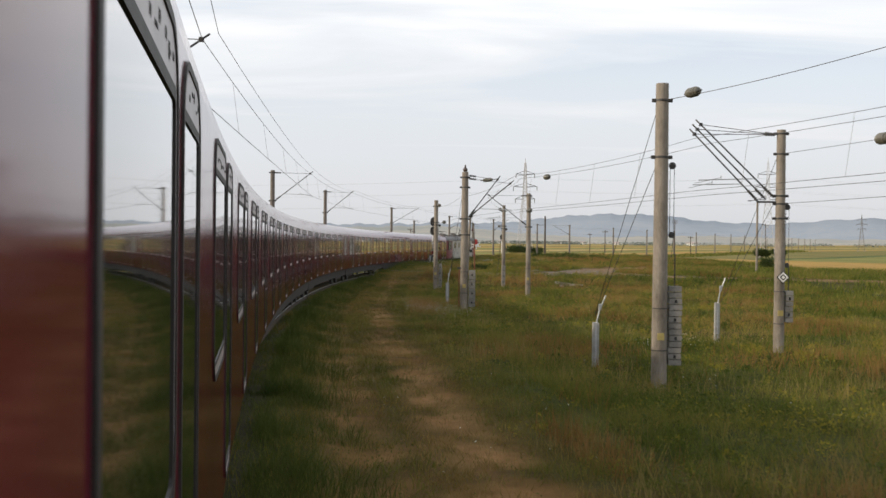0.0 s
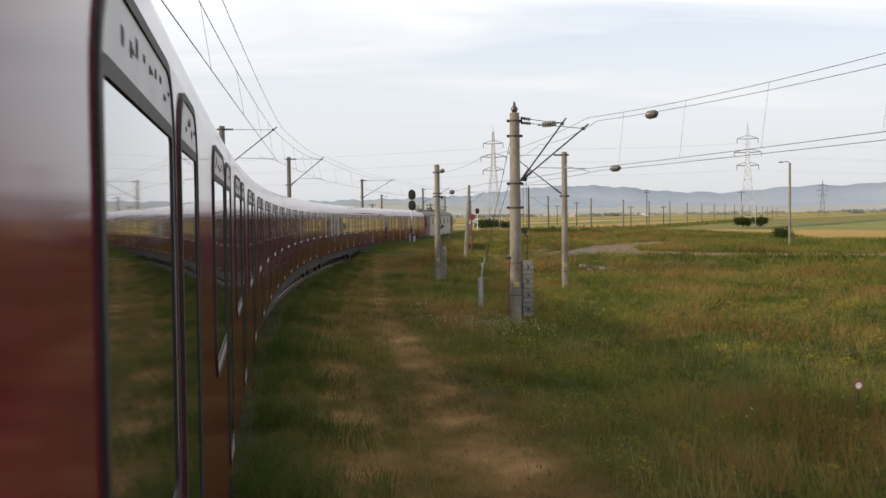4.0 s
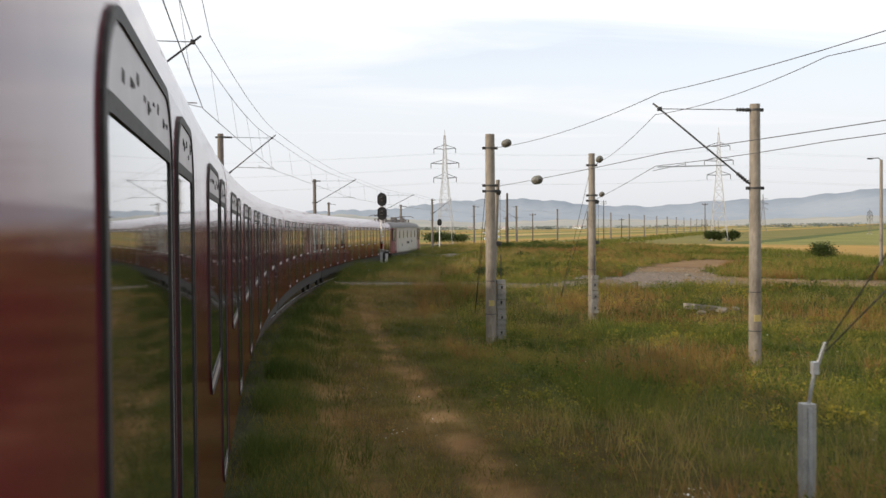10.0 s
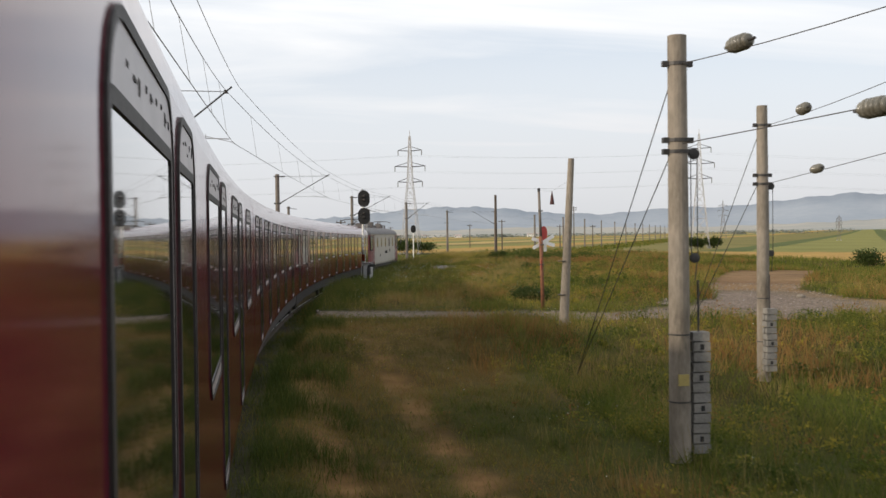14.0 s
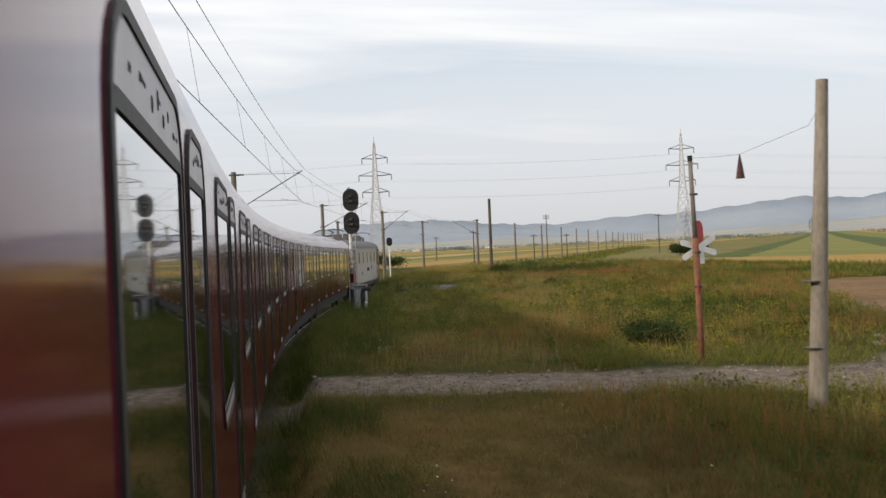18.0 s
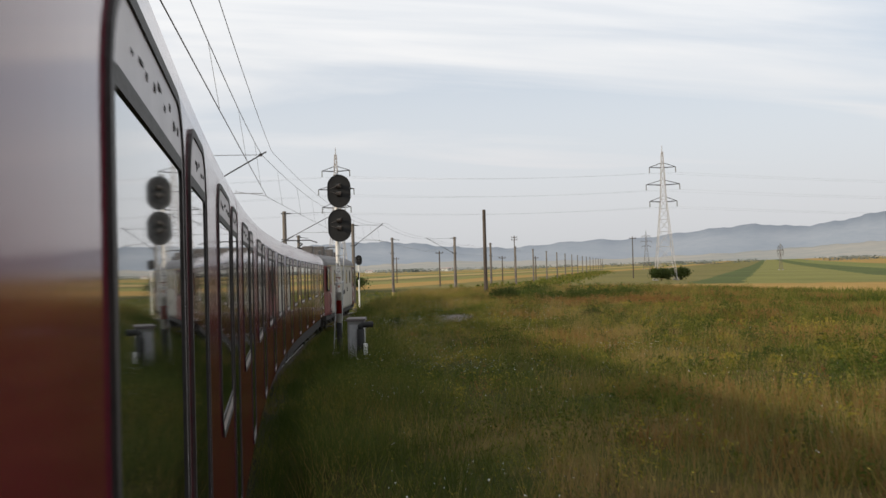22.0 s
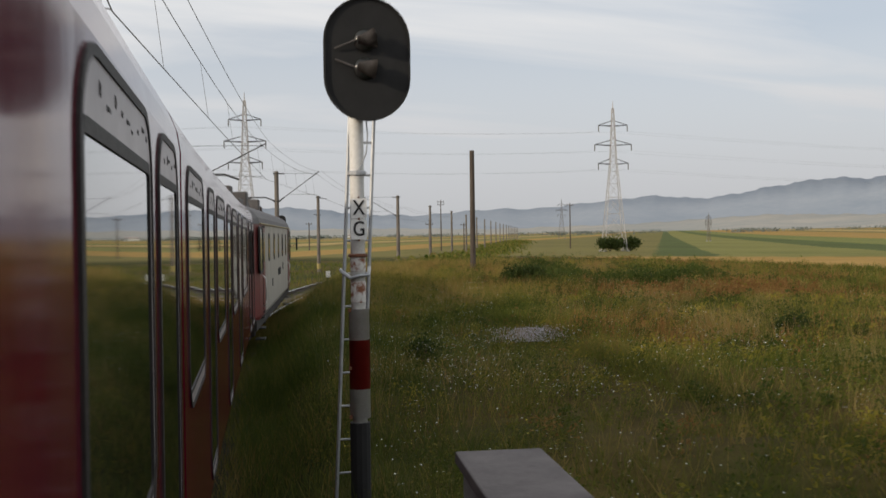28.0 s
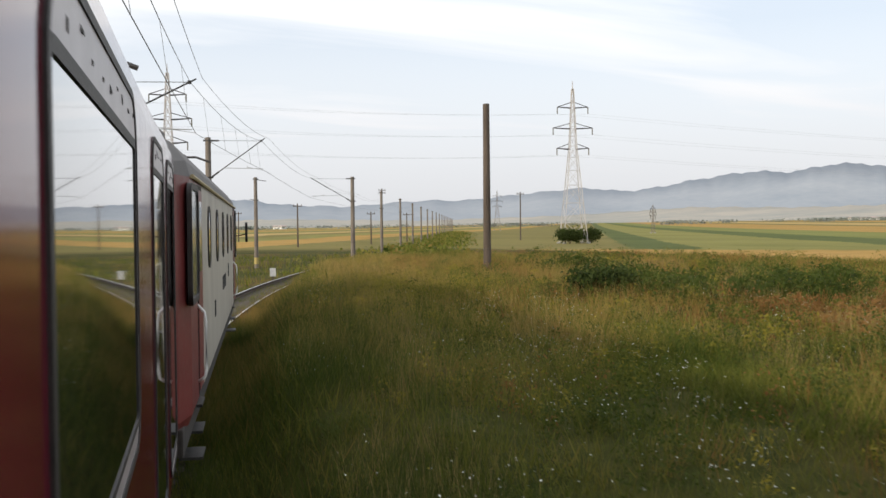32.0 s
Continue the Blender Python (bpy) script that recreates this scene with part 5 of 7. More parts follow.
m_rust = Mat("flaking_white_over_rust", 0.7)
m_rust.color(m_rust.ramp(m_rust.noise(9, 5, 0.65), (0.42, (0.22, 0.08, 0.035)), (0.52, (0.62, 0.60, 0.56)), (0.8, (0.72, 0.71, 0.68))))
MAST_RUST = m_rust.m
ENAMEL = mottled("white_enamel", (0.70, 0.69, 0.66), (0.86, 0.855, 0.84), 7.0, 0.35)
HOOD_GREY = mottled("weathered_hood_metal", (0.05, 0.045, 0.042), (0.12, 0.105, 0.10), 12.0, 0.7)
LENS_GLASS = mottled("dark_lens_glass", (0.01, 0.012, 0.012), (0.03, 0.03, 0.028), 5.0, 0.08, bump=0)


def letter(text, parent, x, y, z, size):
    cu = bpy.data.curves.new("letter", "FONT")
    cu.body, cu.size, cu.align_x, cu.align_y, cu.extrude, cu.offset = text, size, "CENTER", "CENTER", 0.002, 0.0015
    me = bpy.data.meshes.new_from_object(bpy.data.objects.new("letter_source", cu))
    me.materials.append(BLACK_PAINT)
    ob = new("letter", me)
    ob.parent = parent
    ob.matrix_basis = pose(x, y, z, 90, 0, 0) @ Matrix.Diagonal((0.82, 1.0, 1.0, 1.0))
    return ob


SX, SY = -2.58, 116.2
sb = on_ground(SX, SY)
sig = thing("railway_signal", Matrix.Translation(sb) @ Matrix.Rotation(radians(-6), 4, "Z"), "two-headed black railway signal on a white mast with ladder", "signal")
zz = lambda z: z - sb.z
part("mast", rod(bm_new(), (0, 0, zz(1.55)), (0, 0, zz(6.18)), 0.062, 0.058, 16), WHITE_PAINT, sig, "dirty white steel mast", True)
for z0_, z1_ in ((2.6, 2.78), (2.86, 2.99)):
    part("rust_sleeve", lathe(bm_new(), [(0.0625, zz(z0_)), (0.0645, zz(z0_) + 0.01), (0.0645, zz(z1_) - 0.01), (0.0625, zz(z1_))], 16), MAST_RUST, sig, "white paint flaking over rust", True)
part("mast_cap", lathe(bm_new(), [(0.075, zz(6.16)), (0.085, zz(6.19)), (0.06, zz(6.25)), (0.0, zz(6.27))], 12), STEEL_GREY, sig)
# black colour stands in for the shade over the lower mast
part("mast_foot", rod(bm_new(), (0, 0, -0.3), (0, 0, zz(1.6)), 0.085, n=12), BLACK_PAINT, sig, "mast foot blackened for shade")
part("foot_block", box(bm_new(), (-0.24, -0.24, -0.3), (0.24, 0.24, 0.12), 0.02), CONCRETE_PALE, sig)
signal_head(sig, zz(5.67), x0=0.08)
signal_head(sig, zz(4.61), x0=0.08)
for k, (z0, z1, mt, lab) in enumerate(((2.295, 2.555, ENAMEL, "white board"), (1.885, 2.295, RED_PAINT, "red board"), (1.64, 1.885, ENAMEL, "white board"))):
    bm = bm_new()
    n = 10
    rows = [[bm.verts.new((0.09 * math.sin(radians(-75 + 150 * i / n)), -0.1 * math.cos(radians(-75 + 150 * i / n)), zz(z))) for i in range(n + 1)] for z in (z0 + 0.002, z1 - 0.002)]
    for i in range(n):
        bm.faces.new((rows[0][i], rows[0][i + 1], rows[1][i + 1], rows[1][i]))
    bmesh.ops.solidify(bm, geom=list(bm.faces), thickness=0.006)
    part("mast_board", bm, mt, sig, lab, True)
for z in (2.54, 2.06, 1.655):
    part("board_clip", box(bm_new(), (-0.095, -0.06, zz(z) - 0.014), (-0.07, -0.03, zz(z) + 0.014)), RUST, sig)
for ch, z in (("X", 3.385), ("G", 3.212)):
    pl = part("letter_plate", plate(bm_new(), rounded(-0.066, zz(z) - 0.083, 0.066, zz(z) + 0.083, 0.010, 3), -0.085, -0.077), ENAMEL, sig, "white enamel letter plate")
    letter(ch, pl, 0.0, -0.088, zz(z), 0.172)
    for dz in (-0.09, 0.09):
        part("plate_screw", rod(bm_new(), (0, -0.092, zz(z) + dz), (0, -0.06, zz(z) + dz), 0.007, n=8), RUST, pl)
def ladder_x(z):
    return -0.07 + 0.055 * (z - zz(2.45))


for off in (0.0, 0.22):
    part("ladder_rail", tube(bm_new(), [(ladder_x(z) + off, 0.45 + 0.05 * (z - zz(2.0)), z) for z in (-0.1, zz(2.45), zz(5.6))], 0.017, 6), STEEL_GREY, sig, "grey ladder rail")
for k in range(17):
    z = 0.22 + 0.29 * k
    if z < zz(5.5):
        part("rung", rod(bm_new(), (ladder_x(z), 0.45 + 0.05 * (z - zz(2.0)), z), (ladder_x(z) + 0.22, 0.45 + 0.05 * (z - zz(2.0)), z), 0.010, n=6), STEEL_GREY, sig)
part("ladder_bracket", tube(bm_new(), [(-0.075, 0.53, zz(2.86)), (-0.07, 0.45, zz(2.84)), (-0.07, -0.07, zz(2.81)), (0.0, -0.085, zz(2.83)), (0.075, -0.06, zz(2.83)), (0.10, 0.06, zz(2.85)), (0.18, 0.52, zz(2.88))], 0.016, 6), STEEL_GREY, sig, "bent steel ladder bracket")
part("cable", tube(bm_new(), [(0.075, 0.0, zz(4.25)), (0.09, -0.03, zz(4.0)), (0.075, -0.05, zz(3.85)), (0.03, -0.06, zz(3.74)), (0.0, -0.062, zz(3.7))], 0.006, 6), STEEL_GREY, sig)
part("mast_band", lathe(bm_new(), [(0.068, zz(3.66)), (0.08, zz(3.665)), (0.08, zz(3.69)), (0.068, zz(3.70))], 14), STEEL_GREY, sig)
part("mast_band", lathe(bm_new(), [(0.07, zz(2.98)), (0.082, zz(2.985)), (0.082, zz(3.0)), (0.07, zz(3.01))], 14), RUST, sig)

bx, by = -2.55, 113.0
bb = on_ground(bx, by)
cab = thing("relay_cabinet", Matrix.Translation(bb) @ Matrix.Rotation(radians(-12), 4, "Z"), "grey concrete relay box with a flat lid in the grass", "cabinet")
top_z = 1.88 - bb.z
part("body", box(bm_new(), (-0.22, -0.52, -0.2), (0.22, 0.52, top_z - 0.06), 0.015), CONCRETE_PALE, cab)
part("lid", box(bm_new(), (-0.26, -0.58, top_z - 0.07), (0.26, 0.58, top_z), 0.012), mottled("stained_lid", (0.07, 0.06, 0.058), (0.16, 0.14, 0.135), 3.0, 0.8), cab, "stained flat lid")
part("door_seam", box(bm_new(), (-0.17, -0.526, 0.12), (0.17, -0.518, top_z - 0.16)), STEEL_GREY, cab)
hx = thing("cable_terminal", Matrix.Translation(on_ground(bx - 0.02, by - 0.80)), "black cast iron cable terminal with a side pipe", "terminal")
part("column", rod(bm_new(), (0, 0, -0.2), (0, 0, top_z - 0.3), 0.11, 0.10, 14), BLACK_PAINT, hx, "", True)
part("elbow", tube(bm_new(), [(0, 0, top_z - 0.36), (0, 0, top_z - 0.22), (0.06, 0, top_z - 0.18), (0.34, 0.02, top_z - 0.18)], 0.085, 10), BLACK_PAINT, hx, "", True)
part("bracket", box(bm_new(), (0.05, -0.14, 0.12), (0.16, -0.06, 0.42), 0.01), STEEL_WHITE, hx)

# small dwarf signal and boards farther on
for x, y, zt, w in ((8.4, 179.7, 4.25, 0.55),):
    b = on_ground(x, y)
    t = thing("railway_signal", Matrix.Translation(b), "single-headed black railway signal on a white mast", "signal")
    part("mast", rod(bm_new(), (0, 0, -0.3), (0, 0, zt - b.z + 0.4), 0.07, n=10), WHITE_PAINT, t)
    signal_head(t, zt - b.z, 0.62, 0.92)
for x, y, wd, hg, nm in ((12.0, 180.7, 0.35, 0.75, "white wooden distance post beside the track"), (28.1, 206.9, 1.0, 0.5, "small white board standing in the grass")):
    b = on_ground(x, y)
    t = thing("marker_board", Matrix.Translation(b), nm, "board", "marker boards")
    part("stake", box(bm_new(), (-0.05, -0.04, -0.2), (0.05, 0.04, hg * 0.6)), WOOD_DARK, t)
    part("panel", box(bm_new(), (-wd / 2, -0.06, hg * 0.35), (wd / 2, -0.04, hg), 0.008), WHITE_PAINT, t)

# crossing sign, seen from behind
cb = on_ground(1.8, 89.8)
cr = thing("crossing_sign", Matrix.Translation(cb) @ Matrix.Rotation(radians(12), 4, "Z"), "rusty post with a red disc and white crossed boards", "sign")
cz = lambda z: z - cb.z
part("post", rod(bm_new(), (0, 0, -0.3), (-0.06, 0, cz(3.3)), 0.068, 0.062, 12), RUST, cr, "rusty steel post", True)
part("upper_post", rod(bm_new(), (-0.06, 0, cz(3.3)), (-0.115, 0, cz(4.88)), 0.05, 0.045, 12), POLE_DARK, cr, "", True)
part("cap", rod(bm_new(), (-0.115, 0, cz(4.88)), (-0.119, 0, cz(5.0)), 0.05, n=12), BLACK_PAINT, cr)
part("disc", plate(bm_new(), stadium(0.42, 0.52), -0.008, 0.008), RED_PAINT, cr, "faded red disc").matrix_basis = Matrix.Translation((0.10, 0.09, cz(3.40))) @ Matrix.Rotation(radians(28), 4, "Z")
for a, ln in ((28, 0.47), (-16, 0.47)):
    bm = plate(bm_new(), rounded(-ln, -0.06, ln, 0.06, 0.055, 4), 0.05 if a > 0 else 0.062, 0.06 if a > 0 else 0.072)
    ob = part("crossed_board", bm, ENAMEL, cr, "white rounded crossing board")
    ob.matrix_basis = Matrix.Translation((0.07, 0, cz(3.10))) @ Matrix.Rotation(radians(-a), 4, "Y")
part("hanging_board", plate(bm_new(), rounded(-0.055, -0.16, 0.055, 0.12, 0.02, 3), 0.04, 0.05), WHITE_PAINT, cr).matrix_basis = Matrix.Translation((0.13, 0, cz(2.92)))
part("side_reflector", plate(bm_new(), stadium(0.26, 0.46), 0.06, 0.075), RED_PAINT, cr, "dull red reflector board").matrix_basis = Matrix.Translation((0.04, 0, cz(2.32))) @ Matrix.Rotation(radians(55), 4, "Z")
for z in (3.0, 2.3, 4.2):
    part("clamp", lathe(bm_new(), [(0.06, cz(z) - 0.02), (0.085, cz(z) - 0.02), (0.085, cz(z) + 0.02), (0.06, cz(z) + 0.02)], 12, Matrix.Translation((-0.06 if z > 3.2 else -0.03, 0, 0))), STEEL_DARK, cr)
PENNANT_RED = mottled("dirty_dark_red", (0.035, 0.012, 0.012), (0.075, 0.024, 0.022), 6.0, 0.8)
pen = thing("pennant", Matrix.Translation((1.51, 87.35, 4.55)), "small dark red warning cone hanging from a wire", "pennant")
part("cone", lathe(bm_new(), [(0.085, -0.20), (0.08, -0.19), (0.045, 0.05), (0.008, 0.24)], 10), PENNANT_RED, pen)
tagged(obj("span_wire", tube(bm_new(), [(1.68, 89.8, 4.95), (1.55, 88.2, 4.83), (1.51, 87.35, 4.79), (1.4, 84.9, 5.0), (1.29, 84.3, 5.3)], 0.003, 4), WIRE), "thin span wire between two posts", "wire")

# ---------------------------------------------------------------- grass, weeds and flowers
def blades(name, x, y, h, w, bend, seed, mat, label, category="grass", z=None, segs=2):
    """One mesh of tapered, bent blades standing on the ground at x, y."""
    rng = np.random.RandomState(seed)
    n = len(x)
    z = ground_z(x, y) - 0.03 if z is None else z
    a = rng.uniform(0, 2 * math.pi, n)
    b = rng.uniform(0, 2 * math.pi, n)
    dx, dy = np.cos(a) * w / 2, np.sin(a) * w / 2
    lx, ly = np.cos(b) * bend * h, np.sin(b) * bend * h
    base = np.stack([x, y, z], -1)
    side = np.stack([dx, dy, 0 * dx], -1)
    mid = base + np.stack([lx * 0.28, ly * 0.28, h * 0.55], -1)
    tip = base + np.stack([lx, ly, h], -1)
    o = np.arange(n)[:, None]
    if segs == 1:
        v = np.stack([base - side, base + side, tip], 1).reshape(-1, 3)
        f = o * 3 + np.array([0, 1, 2])
    else:
        v = np.stack([base - side, base + side, mid + side * 0.8, mid - side * 0.8, tip], 1).reshape(-1, 3)
        f = np.concatenate([o * 5 + np.array([0, 1, 2]), o * 5 + np.array([0, 2, 3]), o * 5 + np.array([3, 2, 4])], 1).reshape(-1, 3)
    me = bpy.data.meshes.new(name)
    fill_mesh(me, v, f)
    me.materials.append(mat)
    return tagged(new(name, me), label, category, kind="stuff")


def scatter(n, seed, u0, u1, y0, y1, keep, power=1.0, tuft=1, spread=0.05):
    """Places right of the line, denser towards it."""
    rng = np.random.RandomState(seed)
    u = u0 + (u1 - u0) * rng.uniform(0, 1, n) ** power
    yy = rng.uniform(y0, y1, n)
    g = np.interp(yy, _ys, _slope)
    c = np.hypot(1, g)
    x, y = np.interp(yy, _ys, _xs) + u / c, yy - u * g / c
    ok = rng.uniform(0, 1, n) < keep(x, y)
    x, y = x[ok], y[ok]
    if tuft > 1:
        x = np.repeat(x, tuft) + rng.normal(0, spread, len(x) * tuft)
        y = np.repeat(y, tuft) + rng.normal(0, spread, len(y) * tuft)
    return x, y, rng


def leaf_mat(name, *cols, rough=0.6, trans=0.25):
    m = Mat(name, rough)
    patch = m.ramp(m.noise(0.24, 6, 0.68), (0.34, (0, 0, 0)), (0.66, (1, 1, 1)))
    f = m.math("ADD", m.math("MULTIPLY", m.island(), 0.34), m.math("MULTIPLY", patch, 0.66))
    m.color(m.ramp(f, *[(0.12 + 0.76 * i / (len(cols) - 1), c) for i, c in enumerate(cols)]))
    tr = m.n.new("ShaderNodeBsdfTranslucent")
    m.l.new(m.b.inputs["Base Color"].links[0].from_socket, tr.inputs["Color"])
    sh = m.n.new("ShaderNodeMixShader")
    sh.inputs[0].default_value = 0.45
    m.l.new(m.b.outputs[0], sh.inputs[1])
    m.l.new(tr.outputs[0], sh.inputs[2])
    m.l.new(sh.outputs[0], m.n["Material Output"].inputs["Surface"])
    m.b.inputs["Specular IOR Level"].default_value = 0.1
    return m.m


GREEN = leaf_mat("meadow_grass", (0.042, 0.066, 0.011), (0.078, 0.102, 0.017), (0.130, 0.140, 0.026), (0.19, 0.172, 0.040), (0.23, 0.150, 0.050))
STRAW = leaf_mat("dry_grass", (0.15, 0.115, 0.030), (0.25, 0.19, 0.052), (0.36, 0.265, 0.092), (0.25, 0.145, 0.048))
WEED = leaf_mat("dark_weeds", (0.036, 0.056, 0.011), (0.064, 0.086, 0.018), (0.100, 0.120, 0.028))


SWARD = leaf_mat("trampled_grass", (0.055, 0.064, 0.014), (0.12, 0.104, 0.027), (0.21, 0.15, 0.045), (0.27, 0.16, 0.058))


def open_ground(x, y):
    return np.clip(1 - on_road(x, y) * 1.2, 0, 1) * np.clip(1 - 0.92 * on_track(x, y), 0, 1) * (x < 48.5)


def tufted(x, y, size, seed):
    return np.clip(0.55 + 0.75 * lumps(x, y, size, seed), 0.06, 1)


def lushness(x, y):
    """0: bitten short, 1: tall."""
    return np.clip(0.5 + 0.6 * lumps(x, y, 7.0, 58) + 0.35 * lumps(x, y, 2.1, 59), 0.12, 1.15)


def herbs(name, n, seed, u0, u1, y0, y1, keep, high, leaf, mat, label, power=1.3, per=7, wide=0.14):
    """Leafy plants: each a loose upright cloud of small leaves, thinner towards its top."""
    x, y, r = scatter(n, seed, u0, u1, y0, y1, keep, power)
    k = len(x)
    z = ground_z(x, y)
    grow = r.uniform(0.45, 1.0, k) * (0.45 + 0.6 * lushness(x, y))
    c = np.repeat(np.stack([x, y, z], -1), per, 0)
    hh = r.uniform(0, 1, k * per) ** 0.8
    g = np.repeat(grow, per)
    c[:, 0] += r.normal(0, 1, k * per) * wide * g * (1.1 - 0.6 * hh)
    c[:, 1] += r.normal(0, 1, k * per) * wide * g * (1.1 - 0.6 * hh)
    c[:, 2] += high * g * hh
    d = r.normal(0, 1, (k * per, 3)) + np.array([0, 0, 0.6])
    d /= np.linalg.norm(d, axis=1)[:, None]
    e = np.cross(d, r.normal(0, 1, (k * per, 3)))
    e /= np.linalg.norm(e, axis=1)[:, None]
    s = (r.uniform(0.5, 1.2, k * per) * leaf * np.clip(0.5 + 0.065 * np.repeat(side_of(x, y), per), 0.5, 1.25))[:, None]
    v = np.stack([c - d * s, c + e * s * 0.42, c + d * s, c - e * s * 0.42], 1).reshape(-1, 3)
    me = bpy.data.meshes.new(name)
    fill_mesh(me, v, np.arange(k * per * 4).reshape(-1, 4))
    me.materials.append(mat)
    return tagged(new(name, me), label, "weeds", kind="stuff")


def drift(size, seed, lo, hi):
    """Patches of one plant among the rest."""
    return lambda x, y: open_ground(x, y) * smooth(lo, hi, lumps(x, y, size, seed) + 0.45 * lumps(x, y, size * 0.33, seed + 1))


RUSTY = leaf_mat("rusty_seed_grass", (0.15, 0.080, 0.027), (0.23, 0.125, 0.042), (0.31, 0.185, 0.070))
GOLD = leaf_mat("yellow_herbs", (0.13, 0.13, 0.021), (0.24, 0.205, 0.032), (0.37, 0.29, 0.05))
x, y, r = scatter(74000, 41, -0.75, 8, 3, 150, lambda x, y: open_ground(x, y) * tufted(x, y, 0.9, 51) * (1 - 0.35 * on_straw(x, y)), 1.1, 5, 0.07)
tall = (0.5 + 0.55 * lushness(x, y)) * (1 - 0.45 * on_straw(x, y) * (1 - smooth(80, 92, y))) * (1 + 0.4 * smooth(92, 100, y))
blades("grass", x, y, r.uniform(0.08, 0.40, len(x)) * tall, r.uniform(0.004, 0.011, len(x)), r.uniform(0.3, 1.2, len(x)), 61, GREEN, "tall uneven green meadow grass beside the railway")
x, y, r = scatter(560000, 42, 6, 36, 8, 190, lambda x, y: open_ground(x, y) * (0.35 + 0.65 * tufted(x, y, 2.6, 52)) * (1 - 0.5 * on_straw(x, y)), 1.5)
far = 1 + 0.06 * np.maximum(side_of(x, y) - 6, 0)
blades("grass", x, y, r.uniform(0.16, 0.55, len(x)) * (0.5 + 0.55 * lushness(x, y)), r.uniform(0.010, 0.022, len(x)) * far, r.uniform(0.25, 1.0, len(x)), 62, GREEN, "rough green meadow grass farther from the railway", segs=1)
x, y, r = scatter(78000, 43, -0.3, 34, 2, 190, lambda x, y: np.clip(1 - on_road(x, y) * 1.2, 0, 1) * (1 - 0.7 * on_track(x, y)) * on_straw(x, y) * tufted(x, y, 1.6, 53) * (x < 48.5), 1.7, 5, 0.08)
short = np.where((y < 90) & (side_of(x, y) < 4.8), 0.36, 0.95)
blades("dry_grass", x, y, r.uniform(0.16, 0.58, len(x)) * short, r.uniform(0.005, 0.010, len(x)) * (1 + 0.10 * np.maximum(side_of(x, y), 0)), r.uniform(0.15, 0.75, len(x)), 63, STRAW, "dry straw-coloured grass in patches across the meadow", segs=1)
x, y, r = scatter(150000, 47, 4.5, 34, 4, 190, drift(9.0, 81, 0.15, 0.75), 1.3, 2, 0.1)
blades("seed_grass", x, y, r.uniform(0.25, 0.65, len(x)), r.uniform(0.006, 0.013, len(x)) * (1 + 0.09 * np.maximum(side_of(x, y), 0)), r.uniform(0.1, 0.6, len(x)), 67, RUSTY, "rusty brown grass gone to seed in drifts", segs=1)
x, y, r = scatter(130000, 45, 26, 54, 30, 260, lambda x, y: open_ground(x, y) * tufted(x, y, 6.0, 56), 1.0)
blades("grass", x, y, r.uniform(0.25, 0.65, len(x)), r.uniform(0.05, 0.12, len(x)), r.uniform(0.2, 0.9, len(x)), 65, GREEN, "distant meadow grass before the farm fields", segs=1)
x, y, r = scatter(40000, 46, -40, -3.4, 5, 230, lambda x, y: open_ground(x, y) * tufted(x, y, 5.0, 57), 1.0)
blades("grass", x, y, r.uniform(0.25, 0.6, len(x)), r.uniform(0.04, 0.10, len(x)), r.uniform(0.2, 0.9, len(x)), 66, GREEN, "meadow grass on the far side of the track", segs=1)
x, y, r = scatter(26000, 56, -3.3, 8, 131, 215, lambda x, y: tufted(x, y, 1.2, 105), 1.0, 4, 0.08)
on_bed = np.abs(side_of(x, y) - GAUGE_MID) < 1.7
blades("grass", x, y, r.uniform(0.12, 0.45, len(x)) * np.where(on_bed, 0.45, 1.0), r.uniform(0.012, 0.03, len(x)), r.uniform(0.2, 0.9, len(x)), 68, GREEN, "grass growing over the track beyond the locomotive", segs=1)
x, y, r = scatter(9000, 201, -0.75, 0.9, 136, 190, lambda x, y: 0.35 + 0.65 * tufted(x, y, 1.1, 202), 1.0, 4, 0.09)
blades("grass", x, y, r.uniform(0.22, 0.60, len(x)), r.uniform(0.008, 0.018, len(x)), r.uniform(0.2, 0.8, len(x)), 203, SWARD, "brownish green grass standing up to the rail beyond the locomotive", segs=1)
# straw colour put here in place of sunlight on the grass
x, y, r = scatter(11000, 204, 0.8, 11, 137, 185, lambda x, y: open_ground(x, y) * (0.15 + 0.85 * smooth(-0.25, 0.5, lumps(x, y, 3.6, 205) + 0.5 * lumps(x, y, 1.1, 206))), 1.0, 4, 0.12)
blades("dry_grass", x, y, r.uniform(0.30, 0.75, len(x)), r.uniform(0.006, 0.014, len(x)), r.uniform(0.15, 0.7, len(x)), 207, STRAW, "dry grass, golden for sunlight, in the open bend of the line", segs=1)
x, y, r = scatter(60000, 57, 0.1, 5.4, 2, 91, lambda x, y: np.clip(1 - on_road(x, y) * 1.2, 0, 1) * (1 - 0.9 * on_track(x, y)) * (0.25 + 0.75 * tufted(x, y, 0.7, 107)), 1.0, 5, 0.06)
blades("dry_grass", x, y, r.uniform(0.05, 0.24, len(x)), r.uniform(0.004, 0.009, len(x)), r.uniform(0.4, 1.3, len(x)), 69, SWARD, "short trampled brownish grass along the cart track", segs=1)
STEMS = leaf_mat("standing_stems", (0.10, 0.105, 0.030), (0.20, 0.165, 0.055), (0.32, 0.24, 0.10), (0.30, 0.18, 0.075))
